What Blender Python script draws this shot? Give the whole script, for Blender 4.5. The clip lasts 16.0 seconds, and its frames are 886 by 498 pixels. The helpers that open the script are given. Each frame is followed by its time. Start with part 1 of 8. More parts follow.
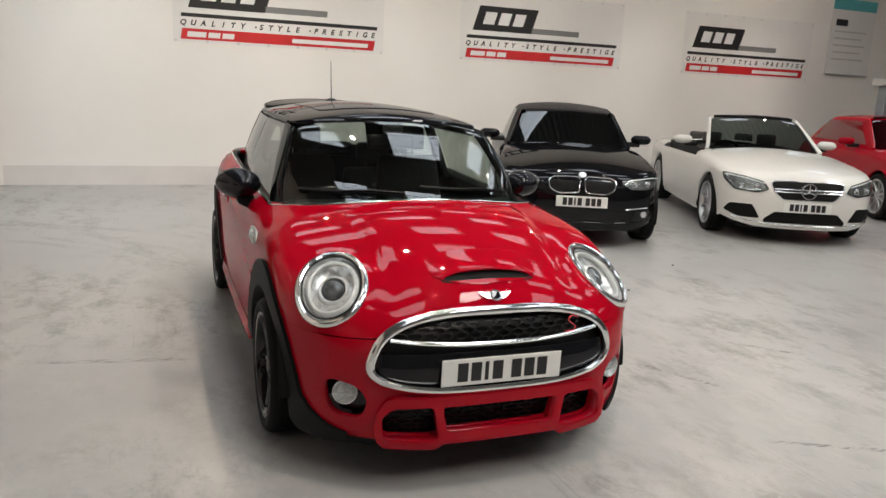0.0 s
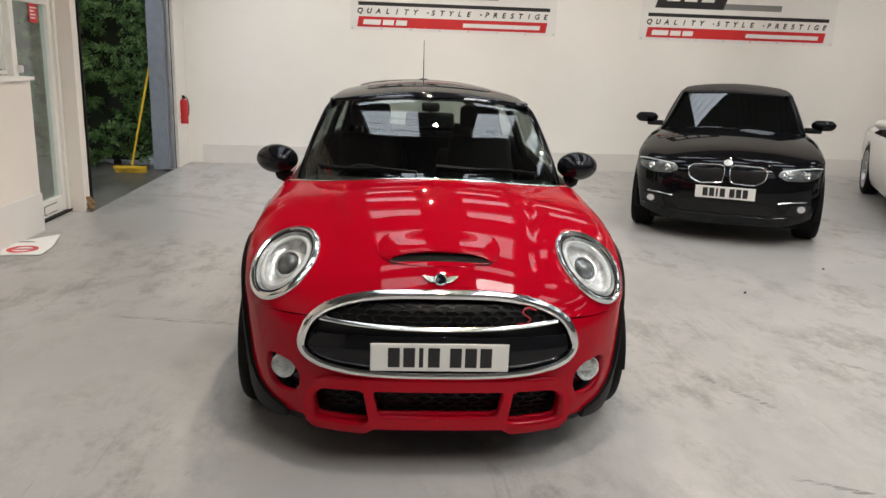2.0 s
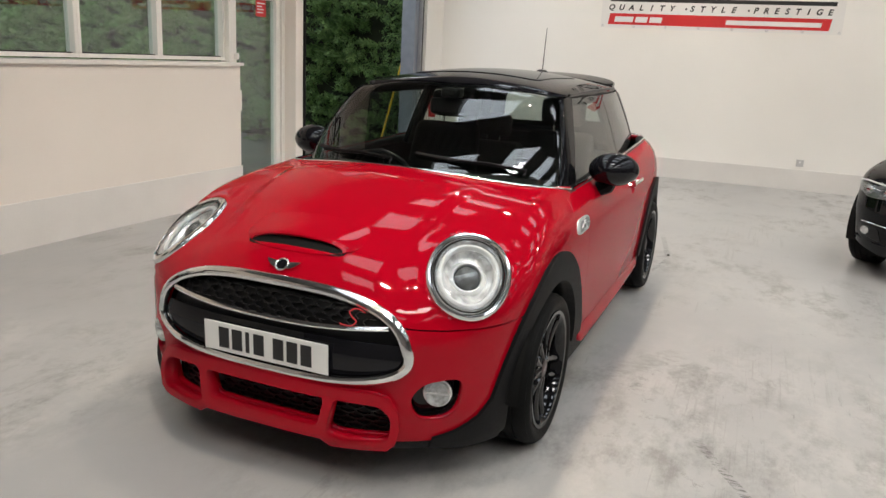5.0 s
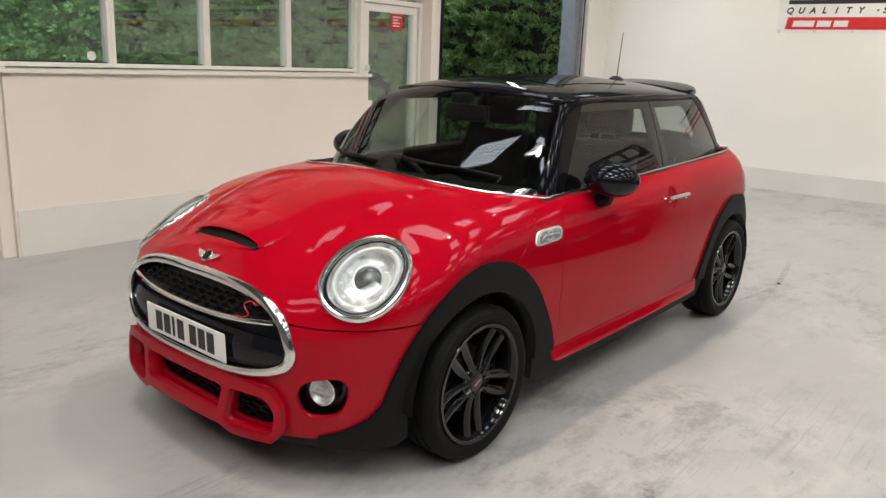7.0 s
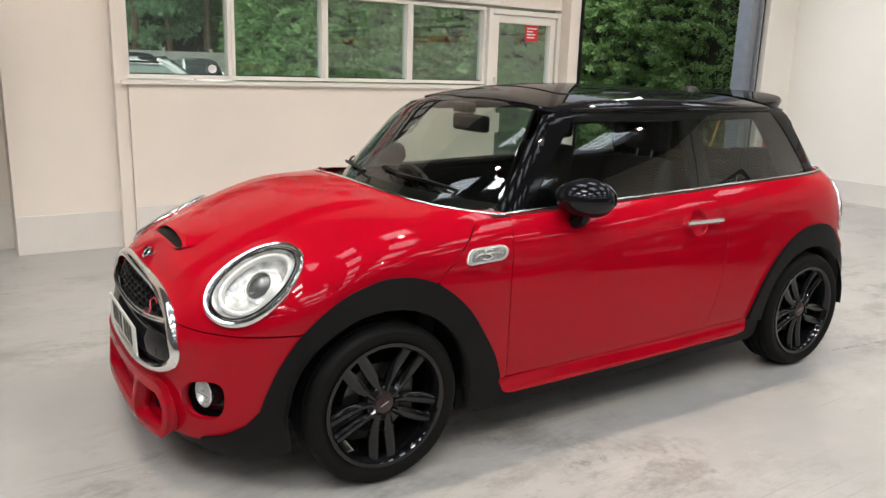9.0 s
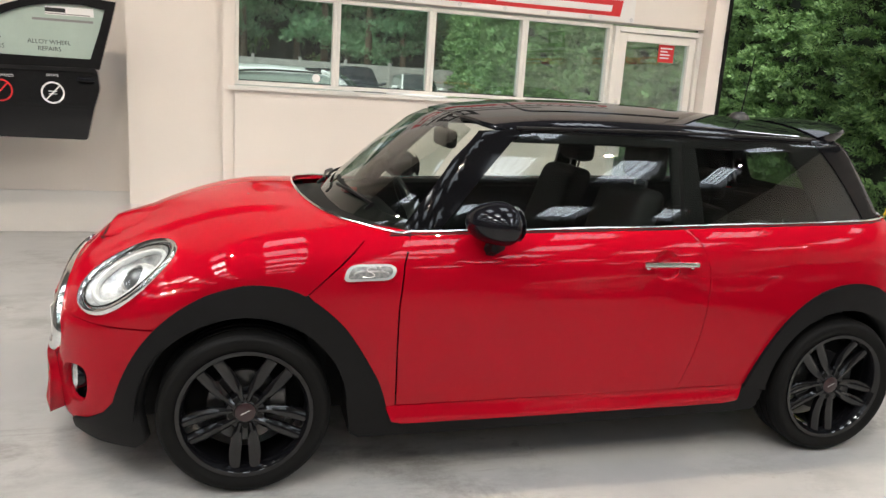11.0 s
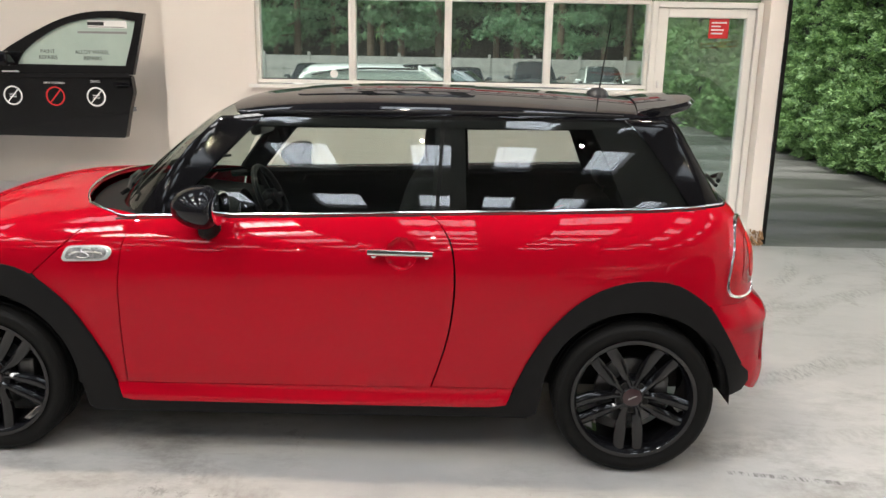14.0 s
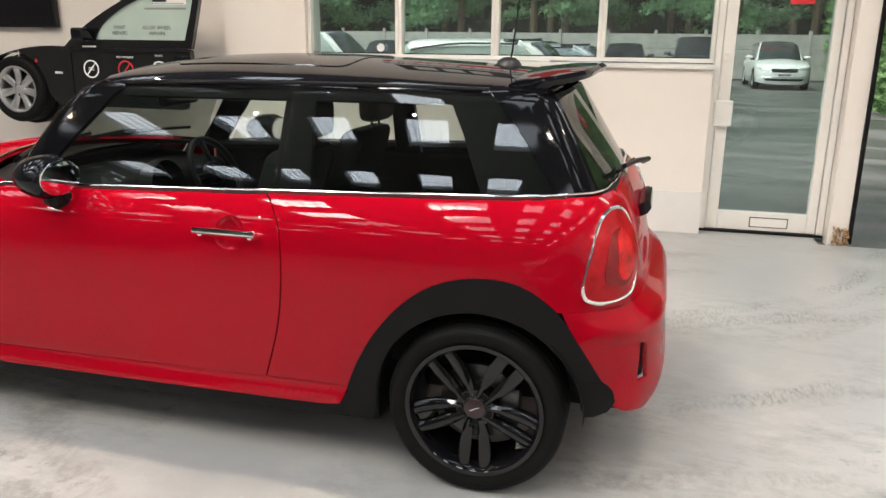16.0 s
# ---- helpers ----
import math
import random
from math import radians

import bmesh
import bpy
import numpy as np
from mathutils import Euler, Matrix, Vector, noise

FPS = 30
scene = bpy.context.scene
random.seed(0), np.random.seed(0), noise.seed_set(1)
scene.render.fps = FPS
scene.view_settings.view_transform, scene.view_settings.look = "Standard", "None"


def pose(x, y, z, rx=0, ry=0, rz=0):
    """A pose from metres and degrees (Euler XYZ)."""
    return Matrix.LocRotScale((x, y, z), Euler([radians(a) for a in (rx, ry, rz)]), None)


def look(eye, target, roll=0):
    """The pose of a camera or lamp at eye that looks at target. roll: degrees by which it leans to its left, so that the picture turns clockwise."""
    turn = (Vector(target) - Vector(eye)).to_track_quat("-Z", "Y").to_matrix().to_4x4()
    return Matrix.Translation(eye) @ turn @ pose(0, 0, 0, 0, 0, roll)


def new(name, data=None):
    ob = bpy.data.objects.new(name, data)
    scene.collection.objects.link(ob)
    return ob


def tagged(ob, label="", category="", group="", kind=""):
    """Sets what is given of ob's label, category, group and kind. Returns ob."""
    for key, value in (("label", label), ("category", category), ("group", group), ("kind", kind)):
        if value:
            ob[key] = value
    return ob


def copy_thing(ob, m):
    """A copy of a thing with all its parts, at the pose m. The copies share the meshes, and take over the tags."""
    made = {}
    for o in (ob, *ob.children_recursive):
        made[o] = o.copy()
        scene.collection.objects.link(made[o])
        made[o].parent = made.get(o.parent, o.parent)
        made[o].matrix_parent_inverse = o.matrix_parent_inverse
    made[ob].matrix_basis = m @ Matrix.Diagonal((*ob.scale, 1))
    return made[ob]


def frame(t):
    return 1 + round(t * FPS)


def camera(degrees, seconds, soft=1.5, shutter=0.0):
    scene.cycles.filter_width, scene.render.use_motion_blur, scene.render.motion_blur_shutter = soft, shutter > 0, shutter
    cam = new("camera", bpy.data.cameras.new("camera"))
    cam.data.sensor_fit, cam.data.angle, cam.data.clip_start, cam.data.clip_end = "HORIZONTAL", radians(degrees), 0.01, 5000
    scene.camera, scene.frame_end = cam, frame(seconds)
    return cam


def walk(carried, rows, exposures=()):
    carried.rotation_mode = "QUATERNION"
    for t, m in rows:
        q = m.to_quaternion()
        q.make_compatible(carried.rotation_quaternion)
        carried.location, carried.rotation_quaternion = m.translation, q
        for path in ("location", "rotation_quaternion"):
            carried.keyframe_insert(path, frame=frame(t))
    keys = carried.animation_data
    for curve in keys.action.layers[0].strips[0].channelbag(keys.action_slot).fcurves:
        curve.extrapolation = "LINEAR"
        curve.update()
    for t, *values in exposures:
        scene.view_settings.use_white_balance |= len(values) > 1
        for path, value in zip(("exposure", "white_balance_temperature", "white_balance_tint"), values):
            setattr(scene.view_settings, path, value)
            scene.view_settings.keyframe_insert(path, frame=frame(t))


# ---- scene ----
cam = camera(59.9, 16.0)
PATH = [
    (0, (-1.37, -4.561, 1.577), (-0.619, -2.755, 1.16), 2.8),
    (0.5, (-1.143, -4.619, 1.572), (-0.547, -2.759, 1.139), 2.3),
    (1, (-0.845, -4.621, 1.561), (-0.351, -2.737, 1.108), 2.9),
    (1.5, (-0.563, -4.649, 1.554), (-0.205, -2.738, 1.082), 2.9),
    (2, (-0.239, -4.68, 1.559), (-0.08, -2.743, 1.088), 1.9),
    (2.5, (0.027, -4.619, 1.523), (0.024, -2.677, 1.048), 2.2),
    (3, (0.302, -4.517, 1.531), (0.157, -2.581, 1.052), 2.9),
    (3.5, (0.631, -4.459, 1.517), (0.34, -2.538, 1.044), 4.0),
    (4, (0.92, -4.376, 1.516), (0.477, -2.484, 1.041), 4.0),
    (4.2, (1.019, -4.312, 1.499), (0.523, -2.436, 1.017), 3.8),
    (6.3, (2.126, -3.775, 1.515), (1.07, -2.146, 1.034), 2.2),
    (6.5, (2.186, -3.698, 1.513), (1.082, -2.101, 1.028), 2.2),
    (7, (2.416, -3.495, 1.501), (1.2, -1.981, 1.023), 2.2),
    (7.5, (2.603, -3.284, 1.503), (1.292, -1.849, 1.034), 1.7),
    (8, (2.759, -3.026, 1.5), (1.363, -1.671, 1.032), 1.8),
    (8.5, (2.9, -2.796, 1.489), (1.403, -1.557, 1.019), 1.9),
    (9, (3.079, -2.54, 1.502), (1.46, -1.46, 1.042), 1.8),
    (9.5, (3.17, -2.273, 1.469), (1.469, -1.324, 1.016), 2.0),
    (9.7, (3.191, -2.146, 1.479), (1.469, -1.235, 1.028), 2.4),
    (11.8, (3.598, -0.887, 1.518), (1.681, -0.529, 1.076), 3.0),
    (12, (3.63, -0.767, 1.512), (1.708, -0.443, 1.066), 2.6),
    (12.5, (3.697, -0.435, 1.533), (1.76, -0.21, 1.086), 2.1),
    (13, (3.676, -0.127, 1.511), (1.732, 0.0, 1.059), 1.7),
    (13.5, (3.6, 0.182, 1.523), (1.655, 0.226, 1.062), 1.5),
    (14, (3.606, 0.53, 1.532), (1.661, 0.506, 1.064), 1.0),
    (14.5, (3.57, 0.84, 1.532), (1.631, 0.774, 1.046), 0.5),
    (15, (3.449, 1.128, 1.518), (1.52, 1.021, 1.004), 1.6),
    (15.5, (3.323, 1.407, 1.504), (1.413, 1.148, 0.971), 1.5),
    (16, (3.185, 1.703, 1.507), (1.315, 1.227, 0.98), 0.6),
]
EXPOSURES = [(0, 0.58), (4, 0.58), (7, 0.68), (9.5, 0.92), (12, 1.11), (16, 1.08)]
walk(cam, [(t, look(eye, target, roll)) for t, eye, target, roll in PATH], EXPOSURES)

# ---- world and large lights ----
world = bpy.data.worlds.new("world")
scene.world = world
world.use_nodes = True
wn = world.node_tree
sky = wn.nodes.new("ShaderNodeTexSky")
sky.sky_type, sky.sun_disc = "NISHITA", False
sky.sun_elevation, sky.sun_rotation = radians(57.6), radians(142)
sky.air_density, sky.dust_density = 1.2, 1.0
hsv = wn.nodes.new("ShaderNodeHueSaturation")
hsv.inputs["Saturation"].default_value = 0.30
wn.links.new(sky.outputs[0], hsv.inputs["Color"])
wn.links.new(hsv.outputs[0], wn.nodes["Background"].inputs[0])
wn.nodes["Background"].inputs[1].default_value = 0.15


def lamp(name, kind, m, energy, color=(1, 1, 1), **more):
    data = bpy.data.lights.new(name, kind)
    data.energy, data.color = energy, color
    for key, value in more.items():
        if key == "size":
            data.shape, data.size, data.size_y = "RECTANGLE", value[0], value[1]
        if key == "angle":
            data.angle = value
        if key == "radius":
            data.shadow_soft_size = value
    ob = new(name, data)
    ob.matrix_world = m
    return ob


lamp("sun", "SUN", look((14, -18, 36), (0, 0, 0)), 2.9, (1.0, 0.97, 0.92), angle=radians(30))

CEIL = 4.6
# rooflights: (x centre, y centre), each an opening in the ceiling with a lamp for the sky above it
ROOFLIGHTS = [(x, y) for x in (-0.57, 1.45, 3.40, 5.25, 7.80, 10.6) for y in (-6.25, -4.65, -3.05, -1.40, 0.20, 1.62, 3.25, 5.20)]
RL_X, RL_Y = 1.05, 0.68
for rx, ry in ROOFLIGHTS:
    lamp("rooflight_sky", "AREA", pose(rx, ry, CEIL + 0.16), 5.8, (0.84, 0.93, 1.0), size=(RL_X, RL_Y))

# added fill lamp in the open gate's top, stands in for daylight on the north wall
lamp("gate_sky_fill", "AREA", look((-3.20, 4.80, 3.72), (-0.4, 7.0, 1.2)), 15, (0.93, 0.98, 1.0), size=(2.6, 0.28))

# ---- materials ----


def mat(name, base=(0.5, 0.5, 0.5), rough=0.5, metal=0.0, coat=0.0, spec=0.5, vary=0.0, scale=6.0, bump=0.0, bscale=80.0, rvary=0.0, second=None, coat_rough=0.03):
    """A principled surface with noise in colour at two scales, in roughness and in relief."""
    m = bpy.data.materials.new(name)
    m.use_nodes = True
    nt = m.node_tree
    b = nt.nodes["Principled BSDF"]
    b.inputs["Base Color"].default_value = (*base, 1)
    b.inputs["Roughness"].default_value = rough
    b.inputs["Metallic"].default_value = metal
    b.inputs["Coat Weight"].default_value = coat
    b.inputs["Coat Roughness"].default_value = coat_rough
    b.inputs["Specular IOR Level"].default_value = spec
    if vary or bump or rvary:
        co = nt.nodes.new("ShaderNodeTexCoord")
        big = nt.nodes.new("ShaderNodeTexNoise")
        big.inputs["Scale"].default_value, big.inputs["Detail"].default_value = scale, 8
        nt.links.new(co.outputs["Object"], big.inputs["Vector"])
        fine = nt.nodes.new("ShaderNodeTexNoise")
        fine.inputs["Scale"].default_value, fine.inputs["Detail"].default_value = bscale, 4
        nt.links.new(co.outputs["Object"], fine.inputs["Vector"])
        if vary:
            add = nt.nodes.new("ShaderNodeMath")
            add.operation = "MULTIPLY_ADD"
            add.inputs[1].default_value = 0.3
            nt.links.new(fine.outputs[0], add.inputs[0])
            nt.links.new(big.outputs[0], add.inputs[2])
            ramp = nt.nodes.new("ShaderNodeMapRange")
            ramp.inputs[1].default_value, ramp.inputs[2].default_value = 0.4, 0.9
            nt.links.new(add.outputs[0], ramp.inputs[0])
            mix = nt.nodes.new("ShaderNodeMix")
            mix.data_type = "RGBA"
            mix.inputs[6].default_value = (*[c * (1 - vary) for c in base], 1)
            mix.inputs[7].default_value = (*(second or [min(1, c * (1 + vary)) for c in base]), 1)
            nt.links.new(ramp.outputs[0], mix.inputs[0])
            nt.links.new(mix.outputs[2], b.inputs["Base Color"])
        if rvary:
            rr = nt.nodes.new("ShaderNodeMapRange")
            rr.inputs[1].default_value, rr.inputs[2].default_value = 0.3, 0.7
            rr.inputs[3].default_value, rr.inputs[4].default_value = max(0.02, rough - rvary), rough + rvary
            nt.links.new(big.outputs[0], rr.inputs[0])
            nt.links.new(rr.outputs[0], b.inputs["Roughness"])
        if bump:
            bp = nt.nodes.new("ShaderNodeBump")
            bp.inputs["Strength"].default_value, bp.inputs["Distance"].default_value = bump, 0.004
            nt.links.new(fine.outputs[0], bp.inputs["Height"])
            nt.links.new(bp.outputs[0], b.inputs["Normal"])
    return m


def glass(name, tint=(0.8, 0.85, 0.83), rough=0.0, f0=0.045, veil=0.0):
    """A thin pane: clear tinted glass with a real reflection on it, alike from both sides."""
    m = bpy.data.materials.new(name)
    m.use_nodes = True
    nt = m.node_tree
    nt.nodes.remove(nt.nodes["Principled BSDF"])
    out = nt.nodes["Material Output"]
    tr, gl, lw, pw, mr, mx = (nt.nodes.new("ShaderNode" + k) for k in ("BsdfTransparent", "BsdfGlossy", "LayerWeight", "Math", "MapRange", "MixShader"))
    tr.inputs[0].default_value = (*tint, 1)
    gl.inputs["Roughness"].default_value = rough
    lw.inputs[0].default_value = 0.5
    pw.operation, pw.inputs[1].default_value = "POWER", 5.0
    mr.inputs[3].default_value, mr.inputs[4].default_value = f0, 1.0
    nt.links.new(lw.outputs["Facing"], pw.inputs[0])
    nt.links.new(pw.outputs[0], mr.inputs[0])
    nt.links.new(mr.outputs[0], mx.inputs[0])
    nt.links.new(tr.outputs[0], mx.inputs[1])
    nt.links.new(gl.outputs[0], mx.inputs[2])
    last = mx.outputs[0]
    # uneven pale diffuse film, painted in for hazy reflections and dirt on the pane
    if veil:
        df, m2, co, no = (nt.nodes.new("ShaderNode" + k) for k in ("BsdfDiffuse", "MixShader", "TexCoord", "TexNoise"))
        df.inputs[0].default_value = (0.7, 0.72, 0.7, 1)
        no.inputs["Scale"].default_value, no.inputs["Detail"].default_value = 3.0, 8
        nt.links.new(co.outputs["Object"], no.inputs["Vector"])
        mr2 = nt.nodes.new("ShaderNodeMapRange")
        mr2.inputs[1].default_value, mr2.inputs[2].default_value = 0.25, 0.75
        mr2.inputs[3].default_value, mr2.inputs[4].default_value = veil * 0.5, veil * 1.5
        nt.links.new(no.outputs[0], mr2.inputs[0])
        nt.links.new(mr2.outputs[0], m2.inputs[0])
        nt.links.new(last, m2.inputs[1])
        nt.links.new(df.outputs[0], m2.inputs[2])
        last = m2.outputs[0]
    nt.links.new(last, out.inputs[0])
    return m


def floor_material():
    """Pale grey painted concrete, satin, with worn paint, rubbed-in tyre dirt and scuffs."""
    m = mat("painted_concrete", (0.44, 0.445, 0.45), 0.30)
    nt = m.node_tree
    b = nt.nodes["Principled BSDF"]
    co = nt.nodes.new("ShaderNodeTexCoord")

    def noise_node(scale, detail, stretch=(1, 1, 1), turn=0.0, rough=0.6):
        mp = nt.nodes.new("ShaderNodeMapping")
        mp.inputs["Scale"].default_value = stretch
        mp.inputs["Rotation"].default_value = (0, 0, turn)
        nt.links.new(co.outputs["Object"], mp.inputs[0])
        n = nt.nodes.new("ShaderNodeTexNoise")
        n.inputs["Scale"].default_value, n.inputs["Detail"].default_value, n.inputs["Roughness"].default_value = scale, detail, rough
        nt.links.new(mp.outputs[0], n.inputs["Vector"])
        return n.outputs[0]

    def span(v, lo, hi, a=0.0, c=1.0):
        r = nt.nodes.new("ShaderNodeMapRange")
        for i, x in enumerate((lo, hi, a, c)):
            r.inputs[i + 1].default_value = x
        nt.links.new(v, r.inputs[0])
        return r.outputs[0]

    def times(a, c):
        n = nt.nodes.new("ShaderNodeMath")
        n.operation = "MULTIPLY"
        nt.links.new(a, n.inputs[0])
        nt.links.new(c, n.inputs[1])
        return n.outputs[0]

    def blend(fac, a, color):
        n = nt.nodes.new("ShaderNodeMix")
        n.data_type = "RGBA"
        nt.links.new(fac, n.inputs[0])
        nt.links.new(a, n.inputs[6])
        n.inputs[7].default_value = (*color, 1)
        return n.outputs[2]

    def arc(cx, cy, r, w):
        """A tyre mark: a band at radius r round a centre, 0 outside."""
        d = nt.nodes.new("ShaderNodeVectorMath")
        d.operation = "DISTANCE"
        d.inputs[1].default_value = (cx, cy, 0)
        nt.links.new(co.outputs["Object"], d.inputs[0])
        s = nt.nodes.new("ShaderNodeMath")
        s.operation, s.inputs[1].default_value = "SUBTRACT", r
        nt.links.new(d.outputs["Value"], s.inputs[0])
        a = nt.nodes.new("ShaderNodeMath")
        a.operation = "ABSOLUTE"
        nt.links.new(s.outputs[0], a.inputs[0])
        return span(a.outputs[0], w, w * 0.55, 0, 1)

    def band(ax, ay, bx, by, wd):
        """A straight mark from one place to another, wd wide, 0 outside."""
        length = math.hypot(bx - ax, by - ay)
        mp = nt.nodes.new("ShaderNodeMapping")
        mp.vector_type = "TEXTURE"
        mp.inputs["Location"].default_value = (ax, ay, 0)
        mp.inputs["Rotation"].default_value = (0, 0, math.atan2(by - ay, bx - ax))
        nt.links.new(co.outputs["Object"], mp.inputs[0])
        sep = nt.nodes.new("ShaderNodeSeparateXYZ")
        nt.links.new(mp.outputs[0], sep.inputs[0])
        a = nt.nodes.new("ShaderNodeMath")
        a.operation = "ABSOLUTE"
        nt.links.new(sep.outputs[1], a.inputs[0])
        across = span(a.outputs[0], wd / 2, wd * 0.36)
        ends = times(span(sep.outputs[0], 0, 0.12), span(sep.outputs[0], length, length - 0.12))
        return times(across, ends)

    def most(a, c):
        n = nt.nodes.new("ShaderNodeMath")
        n.operation = "MAXIMUM"
        nt.links.new(a, n.inputs[0])
        nt.links.new(c, n.inputs[1])
        return n.outputs[0]

    cloud = noise_node(0.55, 6)
    base = nt.nodes.new("ShaderNodeMix")
    base.data_type = "RGBA"
    base.inputs[6].default_value, base.inputs[7].default_value = (0.325, 0.327, 0.330, 1), (0.405, 0.404, 0.398, 1)
    nt.links.new(span(cloud, 0.3, 0.7), base.inputs[0])
    # rubbed patches, paler or darker, drawn out along the way the cars are driven
    pale = times(span(noise_node(1.7, 12, (1.7, 1, 1), 0.15, 0.74), 0.47, 0.62), span(noise_node(0.6, 4), 0.38, 0.55))
    c1 = blend(times(pale, span(cloud, 0.2, 0.8, 0.5, 1.0)), base.outputs[2], (0.47, 0.463, 0.448))
    dirt = times(span(noise_node(2.0, 13, (1.9, 1, 1), 0.25, 0.76), 0.48, 0.62, 0, 0.72), span(noise_node(0.5, 4), 0.42, 0.57))
    c2 = blend(dirt, c1, (0.185, 0.178, 0.166))
    scuff = times(span(noise_node(3.0, 10, (9, 1, 1), 0.9, 0.7), 0.60, 0.70, 0, 0.75), span(noise_node(0.8, 3), 0.52, 0.62))
    c3 = blend(scuff, c2, (0.12, 0.118, 0.115))
    # tyre marks of cars that were turned on the spot
    marks = None
    for cx, cy, r, w in TYRE_MARKS:
        a = arc(cx, cy, r, w)
        marks = a if marks is None else most(marks, a)
    tread = span(noise_node(16.0, 6, (1, 3, 1), 0.5, 0.7), 0.44, 0.60, 0, 0.75)
    xyz = nt.nodes.new("ShaderNodeSeparateXYZ")
    nt.links.new(co.outputs["Object"], xyz.inputs[0])
    near_gate = span(xyz.outputs[1], 1.5, 2.4)
    c4 = blend(times(times(times(marks, tread), span(noise_node(1.6, 3), 0.42, 0.56)), near_gate), c3, (0.15, 0.15, 0.145))
    chip = times(span(noise_node(1.1, 14, rough=0.85), 0.575, 0.595), span(noise_node(5.0, 5), 0.46, 0.56, 0, 0.9))
    c5 = blend(chip, c4, (0.25, 0.245, 0.235))
    drag = times(span(noise_node(1.0, 5, (42, 1.0, 1), 0.12, 0.6), 0.57, 0.63, 0, 0.28), span(noise_node(0.9, 4), 0.52, 0.60))
    c5 = blend(drag, c5, (0.18, 0.175, 0.165))
    speck = span(noise_node(55, 3), 0.70, 0.78, 0, 0.35)
    # straight bands of rubbed-in tread, and thin scuffs
    treads = None
    for ax, ay, bx, by, wd in TREAD_BANDS:
        m_ = band(ax, ay, bx, by, wd)
        treads = m_ if treads is None else most(treads, m_)
    lug = span(noise_node(11.0, 9, (1, 2.2, 1), 1.6, 0.7), 0.44, 0.64, 0.06, 0.5)
    c5 = blend(times(times(treads, lug), span(noise_node(2.4, 4), 0.38, 0.55, 0.2, 1.0)), c5, (0.19, 0.18, 0.165))
    lines = None
    for ax, ay, bx, by, wd in SCUFFS:
        m_ = band(ax, ay, bx, by, wd)
        lines = m_ if lines is None else most(lines, m_)
    c5 = blend(times(lines, span(noise_node(9.0, 8, (1, 6, 1), 1.2, 0.75), 0.48, 0.58, 0, 0.85)), c5, (0.07, 0.068, 0.064))
    c6 = blend(speck, c5, (0.16, 0.16, 0.16))
    nt.links.new(c6, b.inputs["Base Color"])
    nt.links.new(span(most(pale, dirt), 0, 1, 0.30, 0.42), b.inputs["Roughness"])
    bp = nt.nodes.new("ShaderNodeBump")
    bp.inputs["Strength"].default_value, bp.inputs["Distance"].default_value = 0.04, 0.01
    nt.links.new(noise_node(14, 6), bp.inputs["Height"])
    nt.links.new(bp.outputs[0], b.inputs["Normal"])
    return m


TYRE_MARKS = [(-3.2, 0.7, 3.45, 0.085), (-3.6, 0.9, 2.65, 0.08), (-3.8, 0.8, 3.05, 0.07), (-4.6, 1.4, 3.55, 0.09)]
# (from x, y, to x, y, width)
TREAD_BANDS = [(0.50, -1.05, 1.30, 0.08, 0.17), (0.02, 2.15, -0.85, 3.60, 0.16), (0.75, 1.45, 0.45, 2.60, 0.15), (-0.90, 2.55, -1.75, 3.40, 0.14), (0.95, 1.35, 1.05, 2.5, 0.15), (-1.7, -1.2, -1.1, -2.1, 0.16), (-2.2, 0.4, -1.3, 1.9, 0.15)]
SCUFFS = [(1.40, -0.95, 1.68, -1.46, 0.045), (2.24, -0.76, 2.62, -1.16, 0.05), (1.36, -2.02, 1.95, -2.32, 0.04), (0.95, 2.2, 0.80, 3.1, 0.05), (-1.05, -0.25, -1.9, -0.1, 0.06), (0.86, 1.55, 0.95, 2.15, 0.035)]
M_FLOOR = floor_material()
M_WALL = mat("white_wall_paint", (0.79, 0.735, 0.685), 0.55, vary=0.03, scale=1.2, bump=0.10, bscale=120)
M_BACKWALL = mat("white_block_paint", (0.86, 0.845, 0.815), 0.55, vary=0.03, scale=0.8, bump=0.10, bscale=90)
M_BAND = mat("grey_white_skirting_paint", (0.72, 0.70, 0.68), 0.4, vary=0.05, scale=2.5, bump=0.1)
M_UPVC = mat("white_upvc", (0.80, 0.78, 0.74), 0.3, vary=0.02)
M_STEEL = mat("grey_blue_painted_steel", (0.20, 0.225, 0.27), 0.4, vary=0.12, scale=9, bump=0.05)
M_GALV = mat("galvanised_steel", (0.55, 0.56, 0.58), 0.3, metal=0.9, vary=0.15, scale=12)
M_CEIL = mat("dark_corrugated_roof", (0.13, 0.135, 0.14), 0.5, vary=0.15, scale=2)
nt = M_CEIL.node_tree
wave, co, bmp = (nt.nodes.new("ShaderNode" + k) for k in ("TexWave", "TexCoord", "Bump"))
wave.inputs["Scale"].default_value = 1.6
bmp.inputs["Distance"].default_value = 0.04
nt.links.new(co.outputs["Object"], wave.inputs["Vector"])
nt.links.new(wave.outputs[0], bmp.inputs["Height"])
nt.links.new(bmp.outputs[0], nt.nodes["Principled BSDF"].inputs["Normal"])
M_FARWALL = mat("dark_grey_wall_paint", (0.19, 0.19, 0.19), 0.6, vary=0.08, scale=1.0, bump=0.1)
M_DARK = mat("black_rubber", (0.006, 0.006, 0.006), 0.6, spec=0.15, vary=0.2, scale=20)


